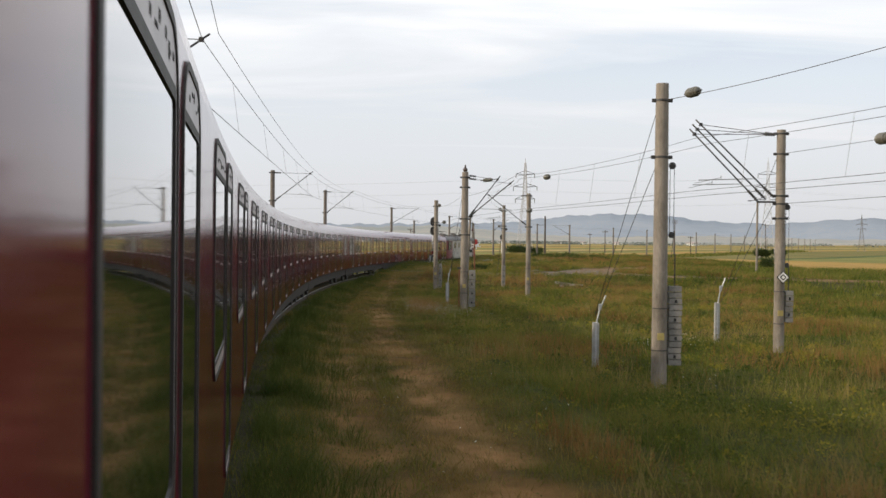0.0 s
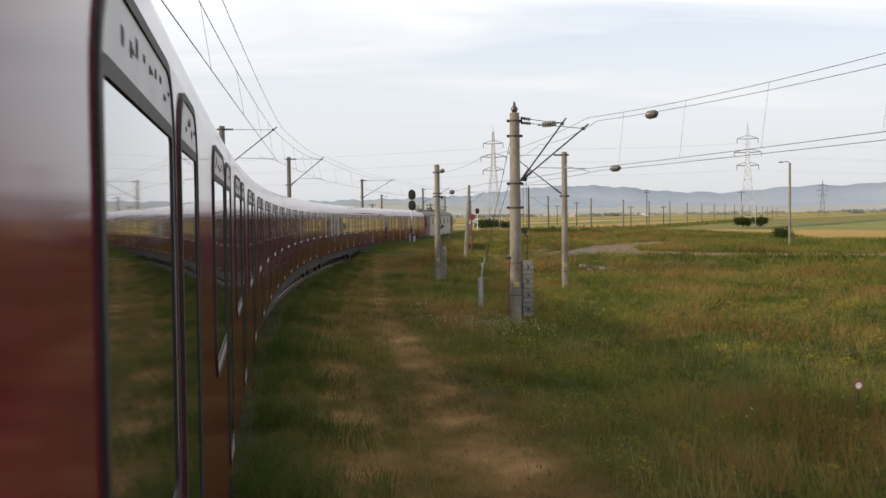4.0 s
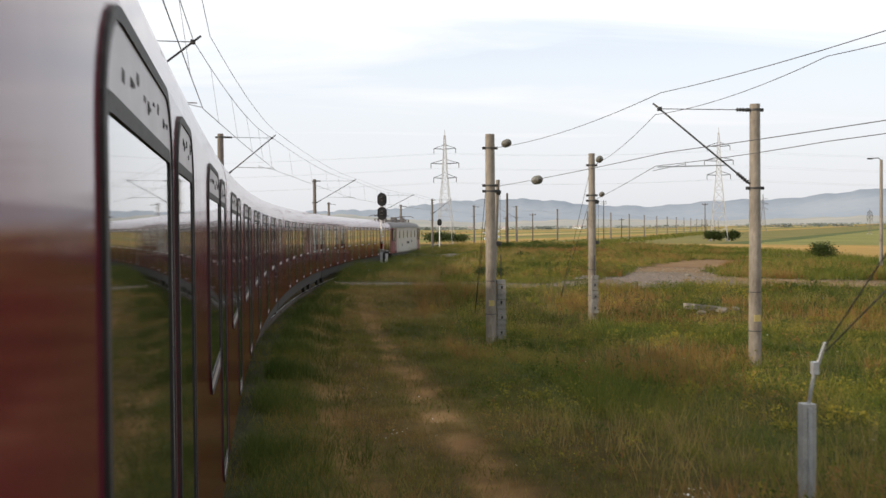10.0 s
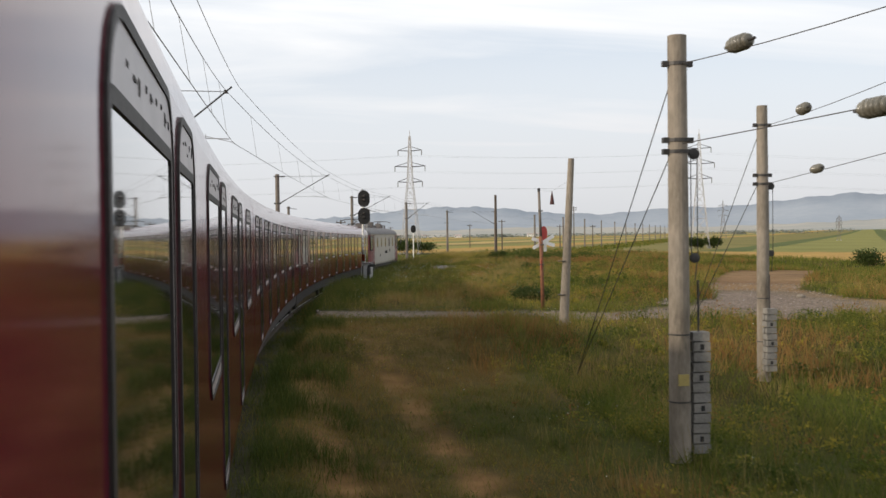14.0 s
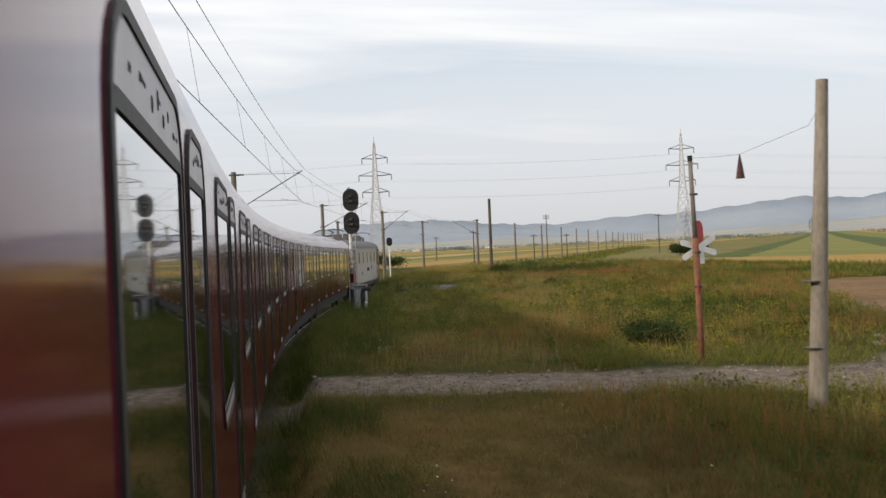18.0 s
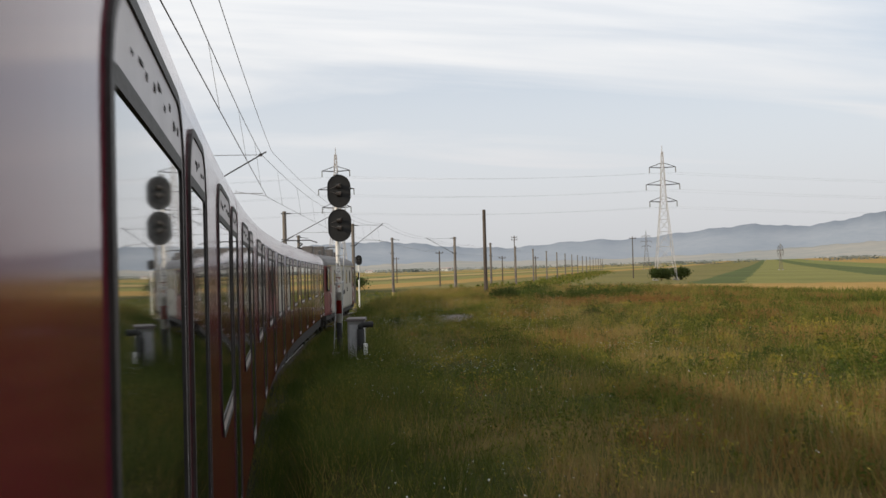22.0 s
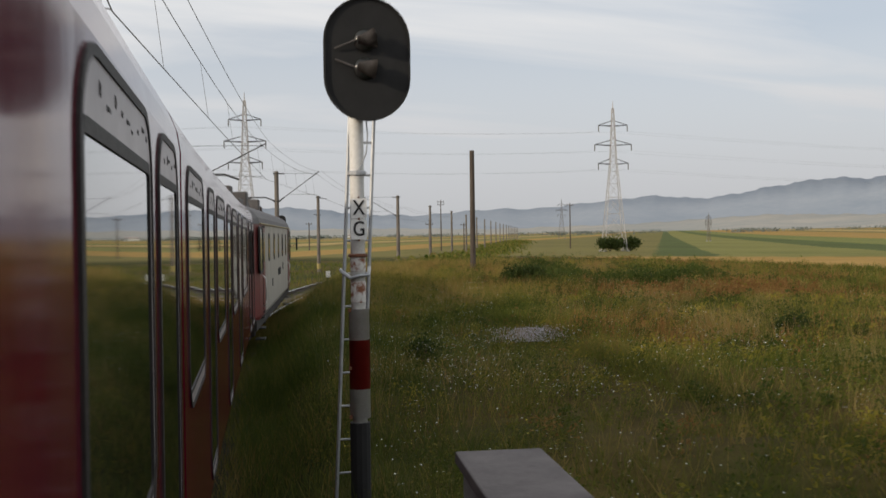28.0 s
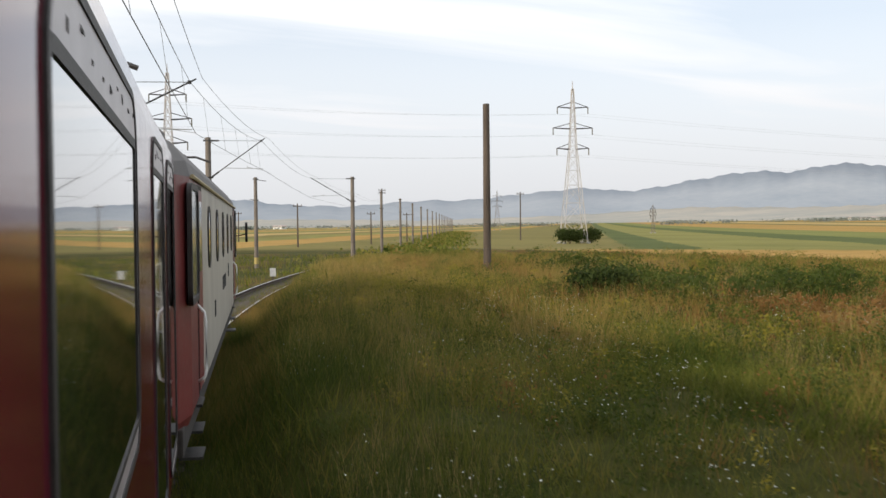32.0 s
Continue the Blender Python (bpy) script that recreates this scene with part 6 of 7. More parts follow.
x, y, r = scatter(26000, 141, 1.2, 16, 91, 165, lambda x, y: open_ground(x, y) * smooth(0.1, 0.8, lumps(x, y, 6.5, 142) + 0.5 * lumps(x, y, 1.8, 150)) * smooth(0.3, 1.5, road_edge(x, y)), 1.0, 4, 0.10)
blades("grass_stems", x, y, r.uniform(0.40, 0.92, len(x)) * (0.6 + 0.4 * lushness(x, y)), r.uniform(0.004, 0.008, len(x)) * (1 + 0.08 * np.maximum(side_of(x, y), 0)), r.uniform(0.05, 0.45, len(x)), 143, STEMS, "tall thin grass stems standing above the meadow", segs=1)
x, y, r = scatter(18000, 144, 4.2, 24, 4, 88, lambda x, y: open_ground(x, y) * smooth(0.15, 0.8, lumps(x, y, 6.0, 145) + 0.5 * lumps(x, y, 1.7, 151)), 1.2, 3, 0.10)
blades("grass_stems", x, y, r.uniform(0.30, 0.75, len(x)), r.uniform(0.004, 0.009, len(x)) * (1 + 0.08 * np.maximum(side_of(x, y), 0)), r.uniform(0.05, 0.5, len(x)), 146, STEMS, "tall thin grass stems among the siding poles", segs=1)
x, y, r = scatter(17000, 147, -0.15, 1.5, 6, 90, lambda x, y: np.clip(1 - on_road(x, y) * 1.2, 0, 1) * smooth(-0.3, 0.6, lumps(x, y, 2.3, 148)) * (1 - 0.7 * on_track(x, y)), 1.7, 5, 0.07)
blades("grass", x, y, r.uniform(0.16, 0.62, len(x)) * (0.55 + 0.5 * lushness(x, y)), r.uniform(0.005, 0.011, len(x)), r.uniform(0.2, 0.9, len(x)), 149, WEED, "bank of tall green grass along the ballast")
# dense grass whose dark weed colour also stands in for the train's shade
x, y, r = scatter(13000, 152, -0.2, 2.6, 92, 150, lambda x, y: smooth(0.3, 1.5, road_edge(x, y)) * (0.2 + 0.8 * smooth(-0.5, 0.4, lumps(x, y, 2.0, 153))), 1.4, 4, 0.08)
blades("grass", x, y, r.uniform(0.30, 0.85, len(x)) * (0.6 + 0.4 * lushness(x, y)), r.uniform(0.005, 0.012, len(x)), r.uniform(0.15, 0.7, len(x)), 154, WEED, "tall green grass, darkened for the train's shade, crowding the ballast beyond the crossing", segs=1)
near_low = lambda x, y: (1 - 0.75 * on_straw(x, y) * (1 - smooth(82, 94, y)))
herbs("weeds", 26000, 44, 0.0, 30, 4, 180, lambda x, y: drift(4.2, 54, 0.0, 0.7)(x, y) * near_low(x, y), 0.50, 0.036, WEED, "dark green leafy weeds standing in clumps")
herbs("herbs", 30000, 48, 0.3, 34, 4, 190, lambda x, y: drift(5.5, 84, -0.1, 0.7)(x, y) * near_low(x, y), 0.45, 0.032, GREEN, "leafy green meadow herbs between the grass")
herbs("yellow_herbs", 26000, 49, 0.8, 36, 40, 195, drift(7.0, 87, 0.1, 0.8), 0.60, 0.028, GOLD, "yellow-green flowering herbs in broad drifts")
herbs("tall_weeds", 3600, 50, 0.4, 30, 94, 190, lambda x, y: drift(3.2, 90, 0.1, 0.6)(x, y) * smooth(1.5, 4.5, road_edge(x, y)), 0.95, 0.038, GREEN, "tall leafy weeds rising above the meadow", 1.2, 60, 0.24)
herbs("tall_weeds", 3600, 52, 0.4, 32, 94, 190, lambda x, y: drift(2.6, 93, 0.2, 0.7)(x, y) * smooth(1.5, 4.5, road_edge(x, y)), 0.85, 0.038, WEED, "tall dark green weeds rising above the meadow", 1.2, 60, 0.26)
herbs("tall_weeds", 3000, 58, 1.0, 15, 94, 165, lambda x, y: drift(2.1, 109, 0.15, 0.6)(x, y) * smooth(0.5, 2.5, road_edge(x, y)), 0.62, 0.036, WEED, "dark green weeds in dense low clumps", 1.1, 60, 0.27)
herbs("yellow_herbs", 3400, 59, 2.0, 18, 92, 170, lambda x, y: drift(3.4, 111, 0.1, 0.6)(x, y) * smooth(0.3, 1.5, road_edge(x, y)), 0.60, 0.042, GOLD, "golden-green herbs flowering in drifts", 1.1, 36, 0.24)
herbs("tall_weeds", 3000, 54, 1.5, 32, 8, 86, lambda x, y: drift(3.0, 99, 0.25, 0.7)(x, y) * smooth(4.0, 6.0, side_of(x, y)), 0.55, 0.05, WEED, "dark green weeds in clumps by the old siding", 1.2, 36, 0.30)
herbs("yellow_herbs", 4000, 55, 4.5, 34, 8, 86, lambda x, y: drift(6.0, 102, 0.1, 0.7)(x, y), 0.45, 0.045, GOLD, "yellow-green herbs in drifts by the old siding", 1.2, 24, 0.25)
herbs("rusty_docks", 5200, 53, 3, 32, 40, 190, drift(3.6, 96, 0.25, 0.7), 0.75, 0.036, RUSTY, "rusty brown docks gone to seed", 1.1, 28, 0.20)

herbs("leafy_clumps", 5200, 160, 3.9, 26, 6, 88, lambda x, y: drift(4.4, 161, 0.0, 0.6)(x, y), 0.50, 0.036, GREEN, "rounded clumps of leafy green herbs by the old siding", 1.15, 36, 0.30)
herbs("leafy_clumps", 2600, 162, 3.9, 26, 6, 88, lambda x, y: drift(3.1, 163, 0.2, 0.7)(x, y), 0.48, 0.034, GOLD, "yellow-green flowering clumps by the old siding", 1.15, 34, 0.28)
herbs("leafy_clumps", 4200, 164, 0.8, 17, 93, 160, lambda x, y: drift(2.7, 165, 0.05, 0.6)(x, y) * smooth(0.5, 2.0, road_edge(x, y)), 0.62, 0.034, GREEN, "rounded clumps of leafy green herbs in the tall meadow", 1.1, 40, 0.26)
herbs("leafy_clumps", 1500, 166, -0.1, 2.0, 8, 90, lambda x, y: np.clip(1 - on_road(x, y) * 1.2, 0, 1) * (1 - on_track(x, y)) * smooth(-0.1, 0.5, lumps(x, y, 2.6, 167)), 0.42, 0.026, WEED, "dark weeds growing along the ballast", 1.5, 36, 0.18)


def stands(*spots):
    """Plants standing in patches round a few places (x, y, reach), with ragged edges."""
    return lambda x, y: open_ground(x, y) * np.clip(1.5 * sum(np.exp(-((x - a) ** 2 + (y - b) ** 2) / (c * c)) for a, b, c in spots) + 0.5 * lumps(x, y, 1.6, 191) - 0.45, 0, 1)


herbs("tall_weeds", 4200, 192, 7, 21, 134, 160, stands((13.5, 143.5, 2.2), (15.0, 148.5, 2.0), (17.7, 156, 2.0), (20.5, 146, 2.4), (16.5, 143, 2.0)), 1.0, 0.055, WEED, "dark green weeds filling a hollow behind the bush", 1.0, 42, 0.26)
herbs("rusty_docks", 3000, 193, 8, 22, 130, 146, stands((12.8, 136.5, 1.8), (13.6, 139.6, 1.5), (19.4, 139, 2.4), (16.2, 137.5, 1.6)), 0.8, 0.042, RUSTY, "rusty brown docks standing before the hollow", 1.0, 36, 0.22)
herbs("yellow_herbs", 2600, 194, 0.5, 9, 136, 156, stands((6.6, 146.5, 2.6), (4.3, 145.5, 1.6), (8.6, 150, 2.2)), 0.7, 0.036, GOLD, "golden flowering herbs on the rise beside the track", 1.0, 34, 0.22)
herbs("tall_weeds", 700, 195, 2.4, 6, 127, 135, stands((2.9, 130.3, 0.55), (3.4, 131.8, 0.6)), 0.95, 0.036, WEED, "tall dark green weeds in one dense stand", 1.0, 60, 0.20)


def scrub(n, seed):
    """Low dark growth that hides the foot of the far line."""
    r = np.random.RandomState(seed)
    k = r.uniform(-0.4, 12, n) ** 1.0
    x, y = 25.5 + 12.8 * k + r.normal(0, 3.0, n), 198 + 27.2 * k + r.normal(0, 2.0, n)
    z = ground_z(x, y) + r.uniform(0, 1, n) ** 1.6 * (0.6 + 0.3 * np.sin(k * 9.0))
    d = r.normal(0, 1, (n, 3))
    d /= np.linalg.norm(d, axis=1)[:, None]
    e = np.cross(d, r.normal(0, 1, (n, 3)))
    e /= np.linalg.norm(e, axis=1)[:, None]
    c = np.stack([x, y, z], -1)
    q = (r.uniform(0.5, 1.2, n) * 0.26)[:, None]
    me = bpy.data.meshes.new("line_scrub")
    fill_mesh(me, np.stack([c - d * q, c + e * q * 0.6, c + d * q, c - e * q * 0.6], 1).reshape(-1, 3), np.arange(n * 4).reshape(-1, 4))
    me.materials.append(GREEN)
    return tagged(new("line_scrub", me), "low dark green scrub along the far railway line", "scrub", kind="stuff")


scrub(11000, 171)

# white umbels and yellow flower heads
FLOWER_W = mottled("white_flower_heads", (0.55, 0.55, 0.48), (0.85, 0.85, 0.80), 9.0, 0.8, bump=0)
FLOWER_Y = mottled("yellow_flower_heads", (0.45, 0.36, 0.03), (0.65, 0.52, 0.06), 9.0, 0.8, bump=0)


def flowers(name, n, seed, u0, u1, y0, y1, keep, lo, hi, size, mat, label):
    """Small flat flower heads in loose clusters, a ragged star of petals each, on thin stalks."""
    x, y, r = scatter(n, seed, u0, u1, y0, y1, keep, 1.2)
    k = len(x)
    z = ground_z(x, y) + r.uniform(lo, hi, k)
    rad = r.uniform(0.5, 1.0, k) * size
    c = np.stack([x, y, z], -1)
    tilt = np.stack([r.normal(0, 0.25, k), r.normal(0, 0.25, k)], -1)
    ang = np.arange(8) * math.pi / 4
    rr = np.where(np.arange(8) % 2 == 0, 1.0, 0.55)
    px = np.cos(ang) * rr
    py = np.sin(ang) * rr
    v = c[:, None, :] + np.stack([rad[:, None] * px, rad[:, None] * py, rad[:, None] * (px * tilt[:, :1] + py * tilt[:, 1:])], -1)
    o = np.arange(k)[:, None] * 8
    f = np.concatenate([o + np.array([0, 1, 2, 3]), o + np.array([0, 3, 4, 7]), o + np.array([4, 5, 6, 7])], 1).reshape(-1, 4)
    me = bpy.data.meshes.new(name)
    fill_mesh(me, v.reshape(-1, 3), f)
    me.materials.append(mat)
    return tagged(new(name, me), label, "flowers", kind="stuff")


def clumped(size, seed, cut):
    return lambda x, y: open_ground(x, y) * smooth(cut, cut + 0.3, lumps(x, y, size, seed) + 0.5 * lumps(x, y, size * 0.31, seed + 1))


def cluster(*spots):
    """Flowers gathered round a few places: x, y, reach."""
    return lambda x, y: open_ground(x, y) * np.clip(sum(np.exp(-((x - a) ** 2 + (y - b) ** 2) / (c * c)) for a, b, c in spots), 0, 1)


flowers("white_flowers", 9000, 78, 2.5, 8.5, 38, 54, cluster((-1.2, 45.4, 1.2), (-0.5, 43.8, 1.3), (-2.3, 49.5, 0.6), (0.4, 45.0, 0.9)), 0.2, 0.42, 0.017, FLOWER_W, "white flower heads crowded before a catenary pole")
flowers("white_flowers", 3000, 79, 9, 15, 26, 38, cluster((6.7, 31.8, 0.9), (7.8, 33.3, 0.5)), 0.2, 0.4, 0.024, FLOWER_W, "small patch of white flower heads by the anchor stub")
flowers("white_flowers", 24000, 80, 1, 10, 98, 142, cluster((-1.6, 104.8, 1.0), (2.8, 107.0, 1.0), (-1.5, 108.0, 0.7), (0.8, 121.5, 1.2), (4.3, 121.7, 0.8), (1.4, 119.2, 0.8), (2.0, 125.9, 1.1), (5.8, 136.1, 0.7), (0.0, 116.4, 0.7)), 0.3, 0.6, 0.013, FLOWER_W, "white flower heads gathered in the tall meadow")
flowers("white_flowers", 6500, 71, 1.5, 22, 12, 155, clumped(5.0, 72, 0.35), 0.2, 0.42, 0.017, FLOWER_W, "scattered white flower heads over the grass")
flowers("white_flowers", 6000, 73, 1.0, 10, 92, 140, clumped(3.0, 74, 0.25), 0.25, 0.55, 0.014, FLOWER_W, "white flower heads crowded in the tall grass")
flowers("white_flowers", 9000, 181, 1.5, 13, 118, 146, clumped(3.4, 182, 0.1), 0.3, 0.6, 0.012, FLOWER_W, "small white umbels strewn through the tall grass")
flowers("yellow_flowers", 5000, 75, 1.0, 24, 40, 165, clumped(4.0, 76, 0.35), 0.25, 0.5, 0.017, FLOWER_Y, "small yellow flower heads in the meadow")


# ---------------------------------------------------------------- loose stones
STONES = Mat("road_stones", 0.95)
STONES.color(STONES.ramp(STONES.island(), (0.0, (0.08, 0.066, 0.055)), (0.6, (0.17, 0.145, 0.12)), (1.0, (0.33, 0.295, 0.26))))


def loose_stones(n, seed, x0, x1, y0, y1, lo, hi, big, label):
    """Angular stones lying where the distance to the road's edge is between lo and hi."""
    r = np.random.RandomState(seed)
    x, y = r.uniform(x0, x1, n), r.uniform(y0, y1, n)
    e = road_edge(x, y)
    ok = (e > lo) & (e < hi) & (np.abs(side_of(x, y) - GAUGE_MID) > 1.9)
    x, y = x[ok], y[ok]
    k = len(x)
    size = big * r.uniform(0.25, 1.0, k) ** 2 + 0.012
    c = np.stack([x, y, ground_z(x, y) + size * 0.25], -1)
    octa = np.array([(1, 0, 0), (0, 1, 0), (-1, 0, 0), (0, -1, 0), (0, 0, 0.75), (0, 0, -0.6)])
    v = octa[None] * r.uniform(0.6, 1.3, (k, 6, 1))
    a = r.uniform(0, 6.3, k)[:, None]
    v = np.stack([v[..., 0] * np.cos(a) - v[..., 1] * np.sin(a), v[..., 0] * np.sin(a) + v[..., 1] * np.cos(a), v[..., 2] + 0.3 * v[..., 0]], -1)
    v = c[:, None] + v * size[:, None, None]
    tri = np.array([(0, 1, 4), (1, 2, 4), (2, 3, 4), (3, 0, 4), (1, 0, 5), (2, 1, 5), (3, 2, 5), (0, 3, 5)])
    me = bpy.data.meshes.new("loose_stones")
    fill_mesh(me, v.reshape(-1, 3), (np.arange(k)[:, None, None] * 6 + tri[None]).reshape(-1, 3))
    me.materials.append(STONES.m)
    return tagged(new("loose_stones", me), label, "stones", kind="stuff")


loose_stones(16000, 201, -7, 22, 82, 104, -0.35, 0.2, 0.036, "loose angular stones along the edges of the gravel road")
loose_stones(14000, 202, -7, 22, 82, 104, -3.0, -0.3, 0.022, "fine gravel scattered over the road")
for cx, cy, k in ((7.3, 91.2, 211), (6.7, 90.4, 212)):
    loose_stones(160, k, cx - 0.4, cx + 0.4, cy - 0.3, cy + 0.3, -3.0, 3.0, 0.09, "small heap of rubble at the bend of the road")

# ---------------------------------------------------------------- bushes
BUSH_LEAF = leaf_mat("bush_leaves", (0.026, 0.042, 0.011), (0.048, 0.068, 0.018), (0.080, 0.098, 0.030))


def bush(x, y, wide, tall, n, seed, label="dense dark green bush standing in the meadow", leaf=0.09, low=0.45):
    """Twigs from the ground and many small leaves in uneven clumps."""
    rng = np.random.RandomState(seed)
    b = on_ground(x, y)
    t = thing("bush", Matrix.Translation(b), label, "bush", "meadow bushes")
    bm = bm_new()
    heads = []
    for k in range(9):
        a = rng.uniform(0, 6.28)
        e = Vector((math.cos(a) * wide * rng.uniform(0.2, 0.75), math.sin(a) * wide * rng.uniform(0.2, 0.75), tall * rng.uniform(low, 0.85)))
        tube(bm, [(0, 0, -0.1), (e.x * 0.35, e.y * 0.35, e.z * 0.55), e], 0.025, 5)
        heads.append(e)
    tagged(part("branchwork", bm, WOOD_DARK, t), kind="stuff")
    hc = np.array([list(h) for h in heads])
    pick = rng.randint(0, len(hc), n)
    c = hc[pick] + rng.normal(0, 1, (n, 3)) * np.array([wide * 0.26, wide * 0.26, tall * 0.17])
    c[:, 2] = np.clip(c[:, 2], 0.05, None)
    d = rng.normal(0, 1, (n, 3))
    d /= np.linalg.norm(d, axis=1)[:, None]
    e = np.cross(d, rng.normal(0, 1, (n, 3)))
    e /= np.linalg.norm(e, axis=1)[:, None]
    s = (rng.uniform(0.6, 1.3, n) * leaf)[:, None]
    v = np.stack([c - d * s, c + e * s * 0.5, c + d * s, c - e * s * 0.5], 1).reshape(-1, 3)
    me = bpy.data.meshes.new("foliage")
    fill_mesh(me, v, np.arange(n * 4).reshape(-1, 4))
    me.materials.append(BUSH_LEAF)
    lf = new("foliage", me)
    lf.parent = t
    tagged(lf, kind="stuff")
    return t


bush(12.1, 145.4, 0.95, 0.95, 6000, 1, "dense dark green bush behind the meadow flowers", 0.06, 0.15)
bush(41.9, 134, 1.5, 1.7, 2200, 2, leaf=0.10)
bush(79.6, 260, 1.9, 2.3, 2600, 3, "dark green bushes round the foot of a pylon", 0.2)
bush(84.6, 262, 1.8, 2.1, 1800, 4, "dark green bushes round the foot of a pylon", 0.2)
bush(17.0, 262, 4.0, 2.8, 2400, 5, "dark green bushes round the foot of a pylon", 0.2)
bush(21.0, 265, 3.2, 2.2, 1400, 6, "dark green bushes round the foot of a pylon", 0.2)
bush(2.3, 93.5, 0.85, 0.5, 3400, 7, "low dark green weed bush beside the road", 0.04, 0.1)
bush(10.0, 126.4, 0.40, 0.5, 1500, 8, "small round dark green shrub in tall grass", 0.036, 0.15)
bush(1.2, 125.9, 0.4, 0.55, 1100, 10, "tall dark green weed bush beyond the signal", 0.032, 0.1)
for k, (x, y) in enumerate(((-30, 150), (-22, 190), (-45, 240))):
    bush(x, y, 2.6, 1.6, 1000, 20 + k, leaf=0.18)
# a drift of pale flowers and a few grey stones
x0, y0 = 4.03, 127.3
rng = np.random.RandomState(77)
fx, fy = rng.normal(x0, 0.36, 1300), rng.normal(y0, 0.23, 1300)
v = []
for a, b_ in zip(fx, fy):
    z = float(ground_z(a, b_)) + rng.uniform(0.22, 0.52)
    for q in range(6):
        v.append((a + 0.011 * math.cos(q * 1.047), b_ + 0.011 * math.sin(q * 1.047), z + 0.012 * (q % 2)))
me = bpy.data.meshes.new("flower_drift")
fill_mesh(me, np.array(v), np.concatenate([np.arange(1300)[:, None] * 6 + np.array([0, 1, 2, 3]), np.arange(1300)[:, None] * 6 + np.array([0, 3, 4, 5])], 0))
me.materials.append(mottled("pale_lilac_flowers", (0.34, 0.31, 0.33), (0.55, 0.51, 0.53), 9.0, 0.8, bump=0))
tagged(new("flower_drift", me), "drift of pale lilac-white flowers in the grass", "flowers", kind="stuff")


def stone(x, y, r, seed):
    rng = np.random.RandomState(seed)
    bm = bm_new()
    bmesh.ops.create_icosphere(bm, subdivisions=2, radius=1.0)
    for vv in bm.verts:
        vv.co *= 1 + 0.18 * noise.noise(vv.co * 1.7 + Vector((seed, 0, 0)))
        vv.co.x *= r
        vv.co.y *= r * 0.8
        vv.co.z *= r * 0.5
    o = tagged(obj("stone", bm, CONCRETE), "grey-brown rough stone lying in the grass", "stone", "stones")
    o.matrix_world = Matrix.Translation(on_ground(x, y) + Vector((0, 0, r * 0.15))) @ Matrix.Rotation(rng.uniform(0, 6), 4, "Z")


for k, (x, y, r) in enumerate(((8.3, 77.7, 0.22), (9.2, 77.9, 0.26), (9.9, 78.3, 0.2), (13.2, 92.8, 0.2), (1.3, 84.8, 0.12), (-1.6, 87.6, 0.1))):
    stone(x, y, r, k)
sl2 = tagged(obj("broken_slab", box(bm_new(), (-1.0, -0.35, -0.1), (1.0, 0.35, 0.14), 0.03), CONCRETE), "broken grey concrete slab half buried in grass", "slab")
sl2.matrix_world = Matrix.Translation(on_ground(8.9, 78.6)) @ Matrix.Rotation(radians(20), 4, "Z") @ Matrix.Rotation(radians(7), 4, "Y")
ring_b = on_ground(4.5, 32.0)
rb = thing("marker_disc", Matrix.Translation(ring_b), "small rusty ring-shaped marker disc on a stake", "marker")
part("stake", rod(bm_new(), (0, 0, -0.2), (0, 0, 0.55), 0.015, n=6), STEEL_DARK, rb)
part("disc", ring(bm_new(), [(0.10 * math.cos(a * 0.3927), 0.62 + 0.10 * math.sin(a * 0.3927)) for a in range(16)], [(0.055 * math.cos(a * 0.3927), 0.62 + 0.055 * math.sin(a * 0.3927)) for a in range(16)], -0.012, 0.012), RUST, rb)
part("disc_face", plate(bm_new(), [(0.054 * math.cos(a * 0.3927), 0.62 + 0.054 * math.sin(a * 0.3927)) for a in range(16)], -0.006, 0.006), WHITE_PAINT, rb)


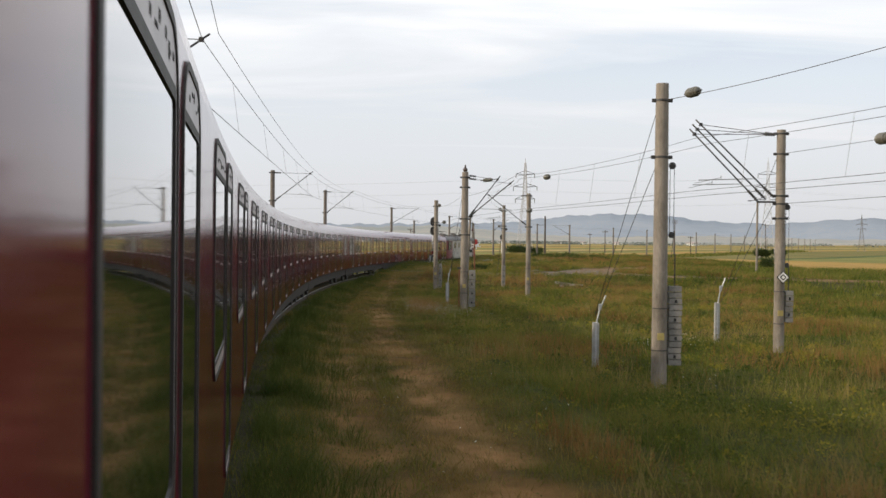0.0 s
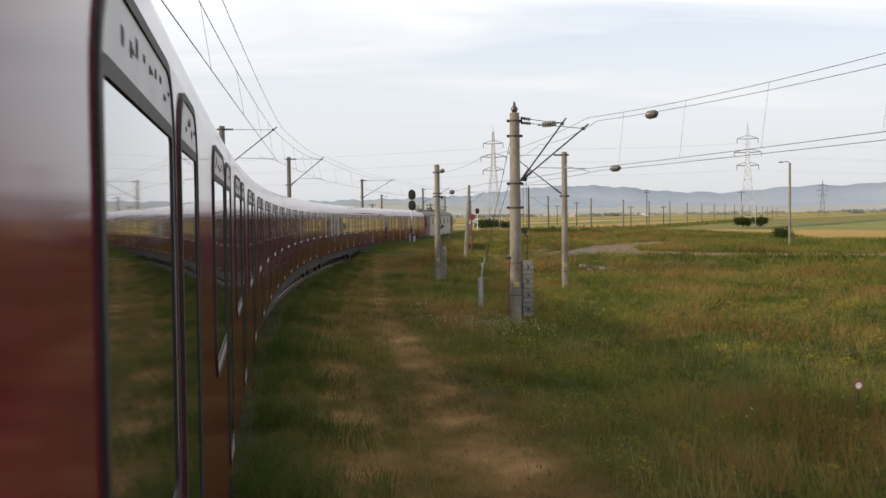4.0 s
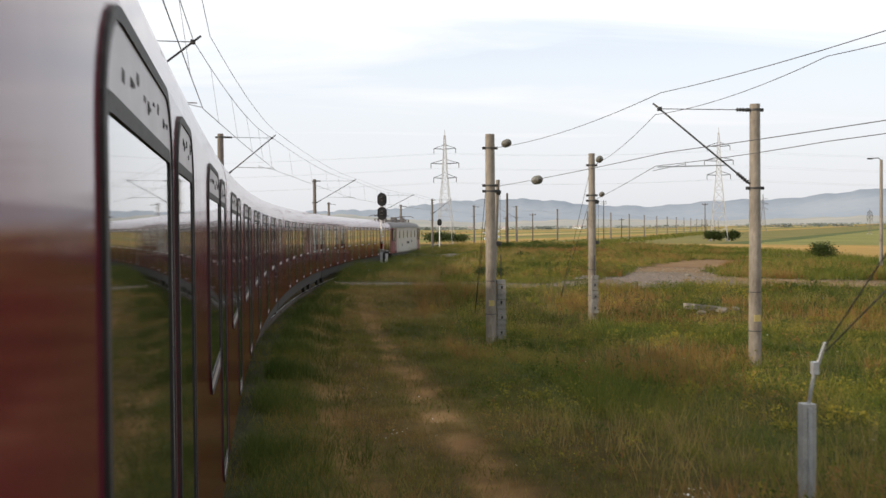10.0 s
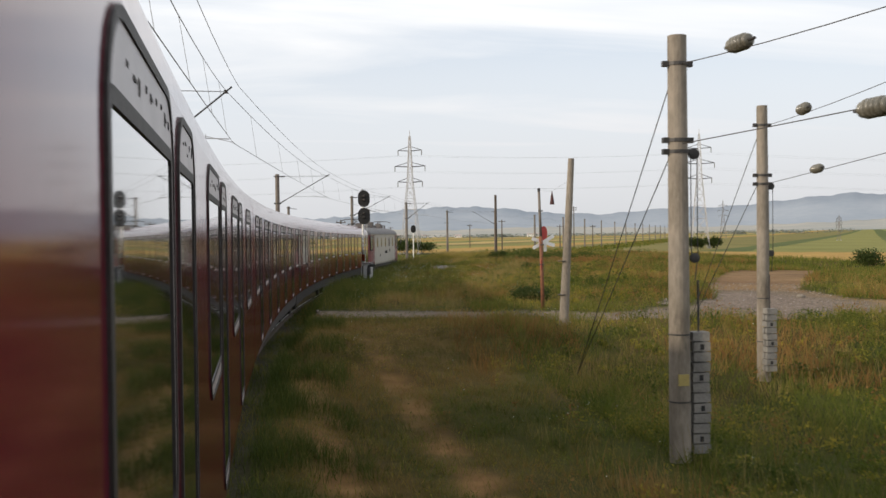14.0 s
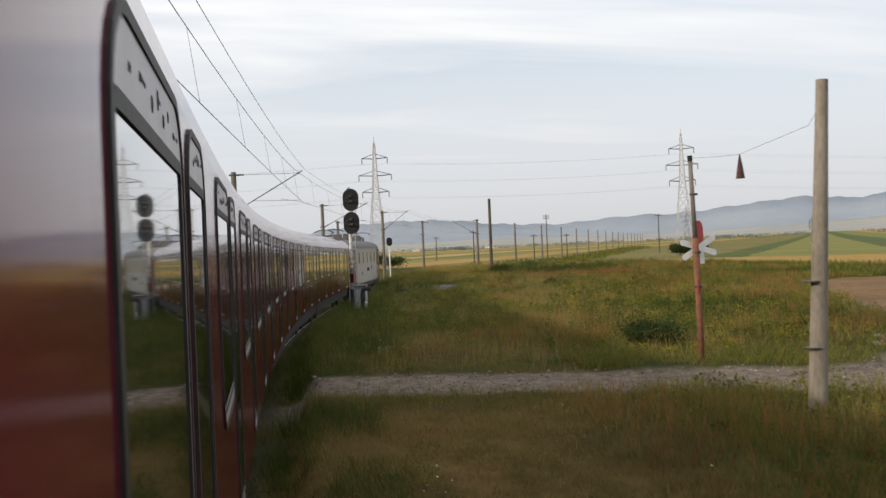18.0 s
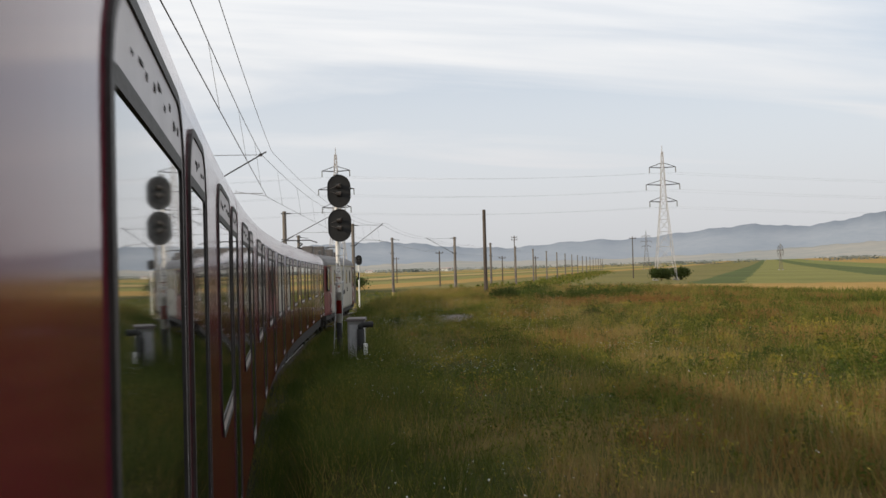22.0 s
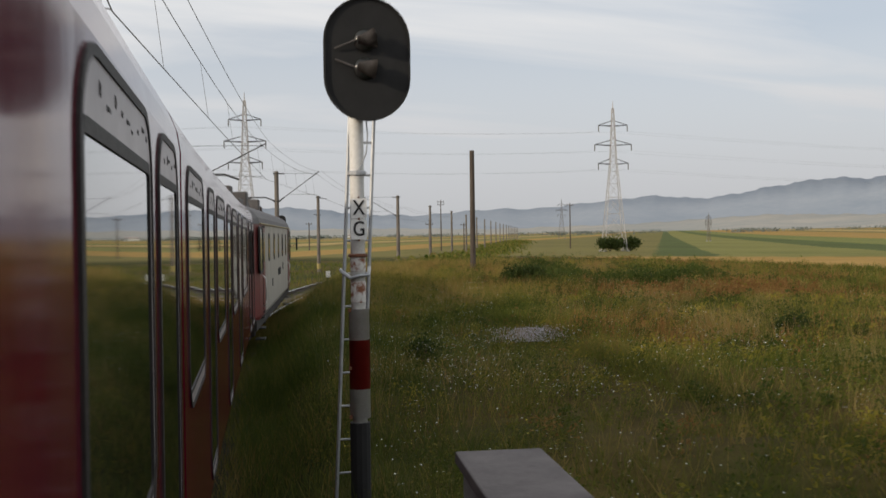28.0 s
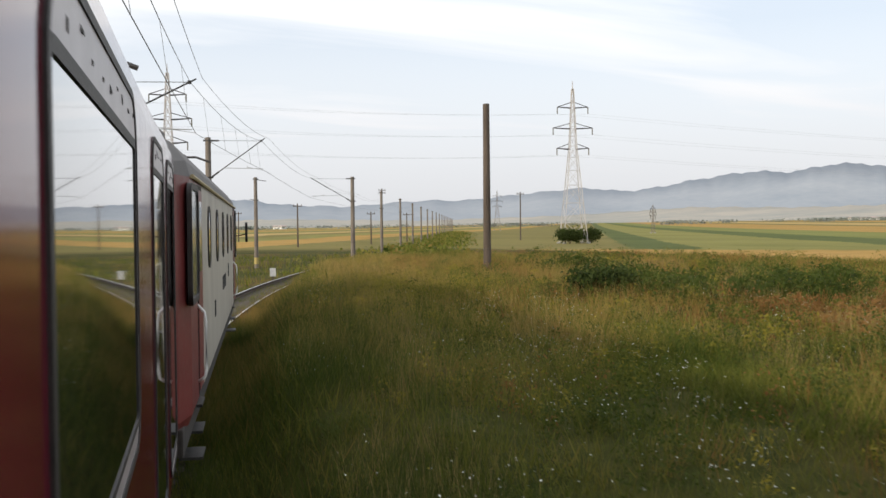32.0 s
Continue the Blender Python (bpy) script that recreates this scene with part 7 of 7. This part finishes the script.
# a village and its trees at the far edge of the plain, haze mixed into their colours
HOUSE_WALL = mottled("whitewashed_walls_painted_haze", (0.55, 0.54, 0.52), (0.68, 0.67, 0.65), 0.4, 0.9, bump=0, spec=0.0)
HOUSE_ROOF = mottled("tiled_roofs_painted_haze", (0.34, 0.29, 0.28), (0.40, 0.345, 0.33), 0.4, 0.9, bump=0, spec=0.0)
rng = np.random.RandomState(91)
for k in range(22):
    az = radians(float(rng.uniform(43.5, 47.5) if k < 13 else rng.uniform(2, 14)))
    d = float(rng.uniform(1650, 1950))
    x, y = math.sin(az) * d, 60 + math.cos(az) * d
    house = thing("house", Matrix.Translation(on_ground(x, y)) @ Matrix.Rotation(float(rng.uniform(0, 3.1)), 4, "Z"), "small whitewashed village house with a pitched roof, haze painted into its colours", "house", "village houses")
    w, dp, h = float(rng.uniform(4, 6.5)), float(rng.uniform(3, 4)), float(rng.uniform(2.6, 4.0))
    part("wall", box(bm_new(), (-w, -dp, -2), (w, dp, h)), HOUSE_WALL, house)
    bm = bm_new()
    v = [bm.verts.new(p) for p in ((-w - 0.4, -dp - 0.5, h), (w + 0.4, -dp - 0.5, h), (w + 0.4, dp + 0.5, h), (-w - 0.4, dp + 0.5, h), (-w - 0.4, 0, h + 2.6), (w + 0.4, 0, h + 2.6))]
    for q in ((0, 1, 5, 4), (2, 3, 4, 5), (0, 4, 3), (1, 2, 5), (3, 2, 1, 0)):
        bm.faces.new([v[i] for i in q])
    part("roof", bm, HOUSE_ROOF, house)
n = 9000
grove = rng.randint(0, 60, n)
gaz, gd, gw = rng.uniform(0, 50, 60), rng.uniform(1350, 2000, 60), rng.uniform(5, 26, 60)
gx_, gy_ = np.sin(np.radians(gaz)) * gd, 60 + np.cos(np.radians(gaz)) * gd
x, y = gx_[grove] + rng.normal(0, 1, n) * gw[grove], gy_[grove] + rng.normal(0, 4, n)
z = ground_z(x, y) + rng.uniform(0, 1, n) ** 1.3 * 5.0
d = rng.normal(0, 1, (n, 3))
d /= np.linalg.norm(d, axis=1)[:, None]
e = np.cross(d, rng.normal(0, 1, (n, 3)))
e /= np.linalg.norm(e, axis=1)[:, None]
c = np.stack([x, y, z], -1)
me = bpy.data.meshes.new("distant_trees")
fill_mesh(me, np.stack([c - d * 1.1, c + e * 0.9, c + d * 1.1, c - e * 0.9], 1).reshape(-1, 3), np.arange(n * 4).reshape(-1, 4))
# foliage colour greyed and paled to stand for haze
me.materials.append(mottled("far_foliage_painted_haze", (0.13, 0.155, 0.145), (0.19, 0.21, 0.19), 0.2, 1.0, bump=0, spec=0.0))
tagged(new("distant_trees", me), "low groves in painted haze along the far edge of the plain", "trees", kind="stuff")
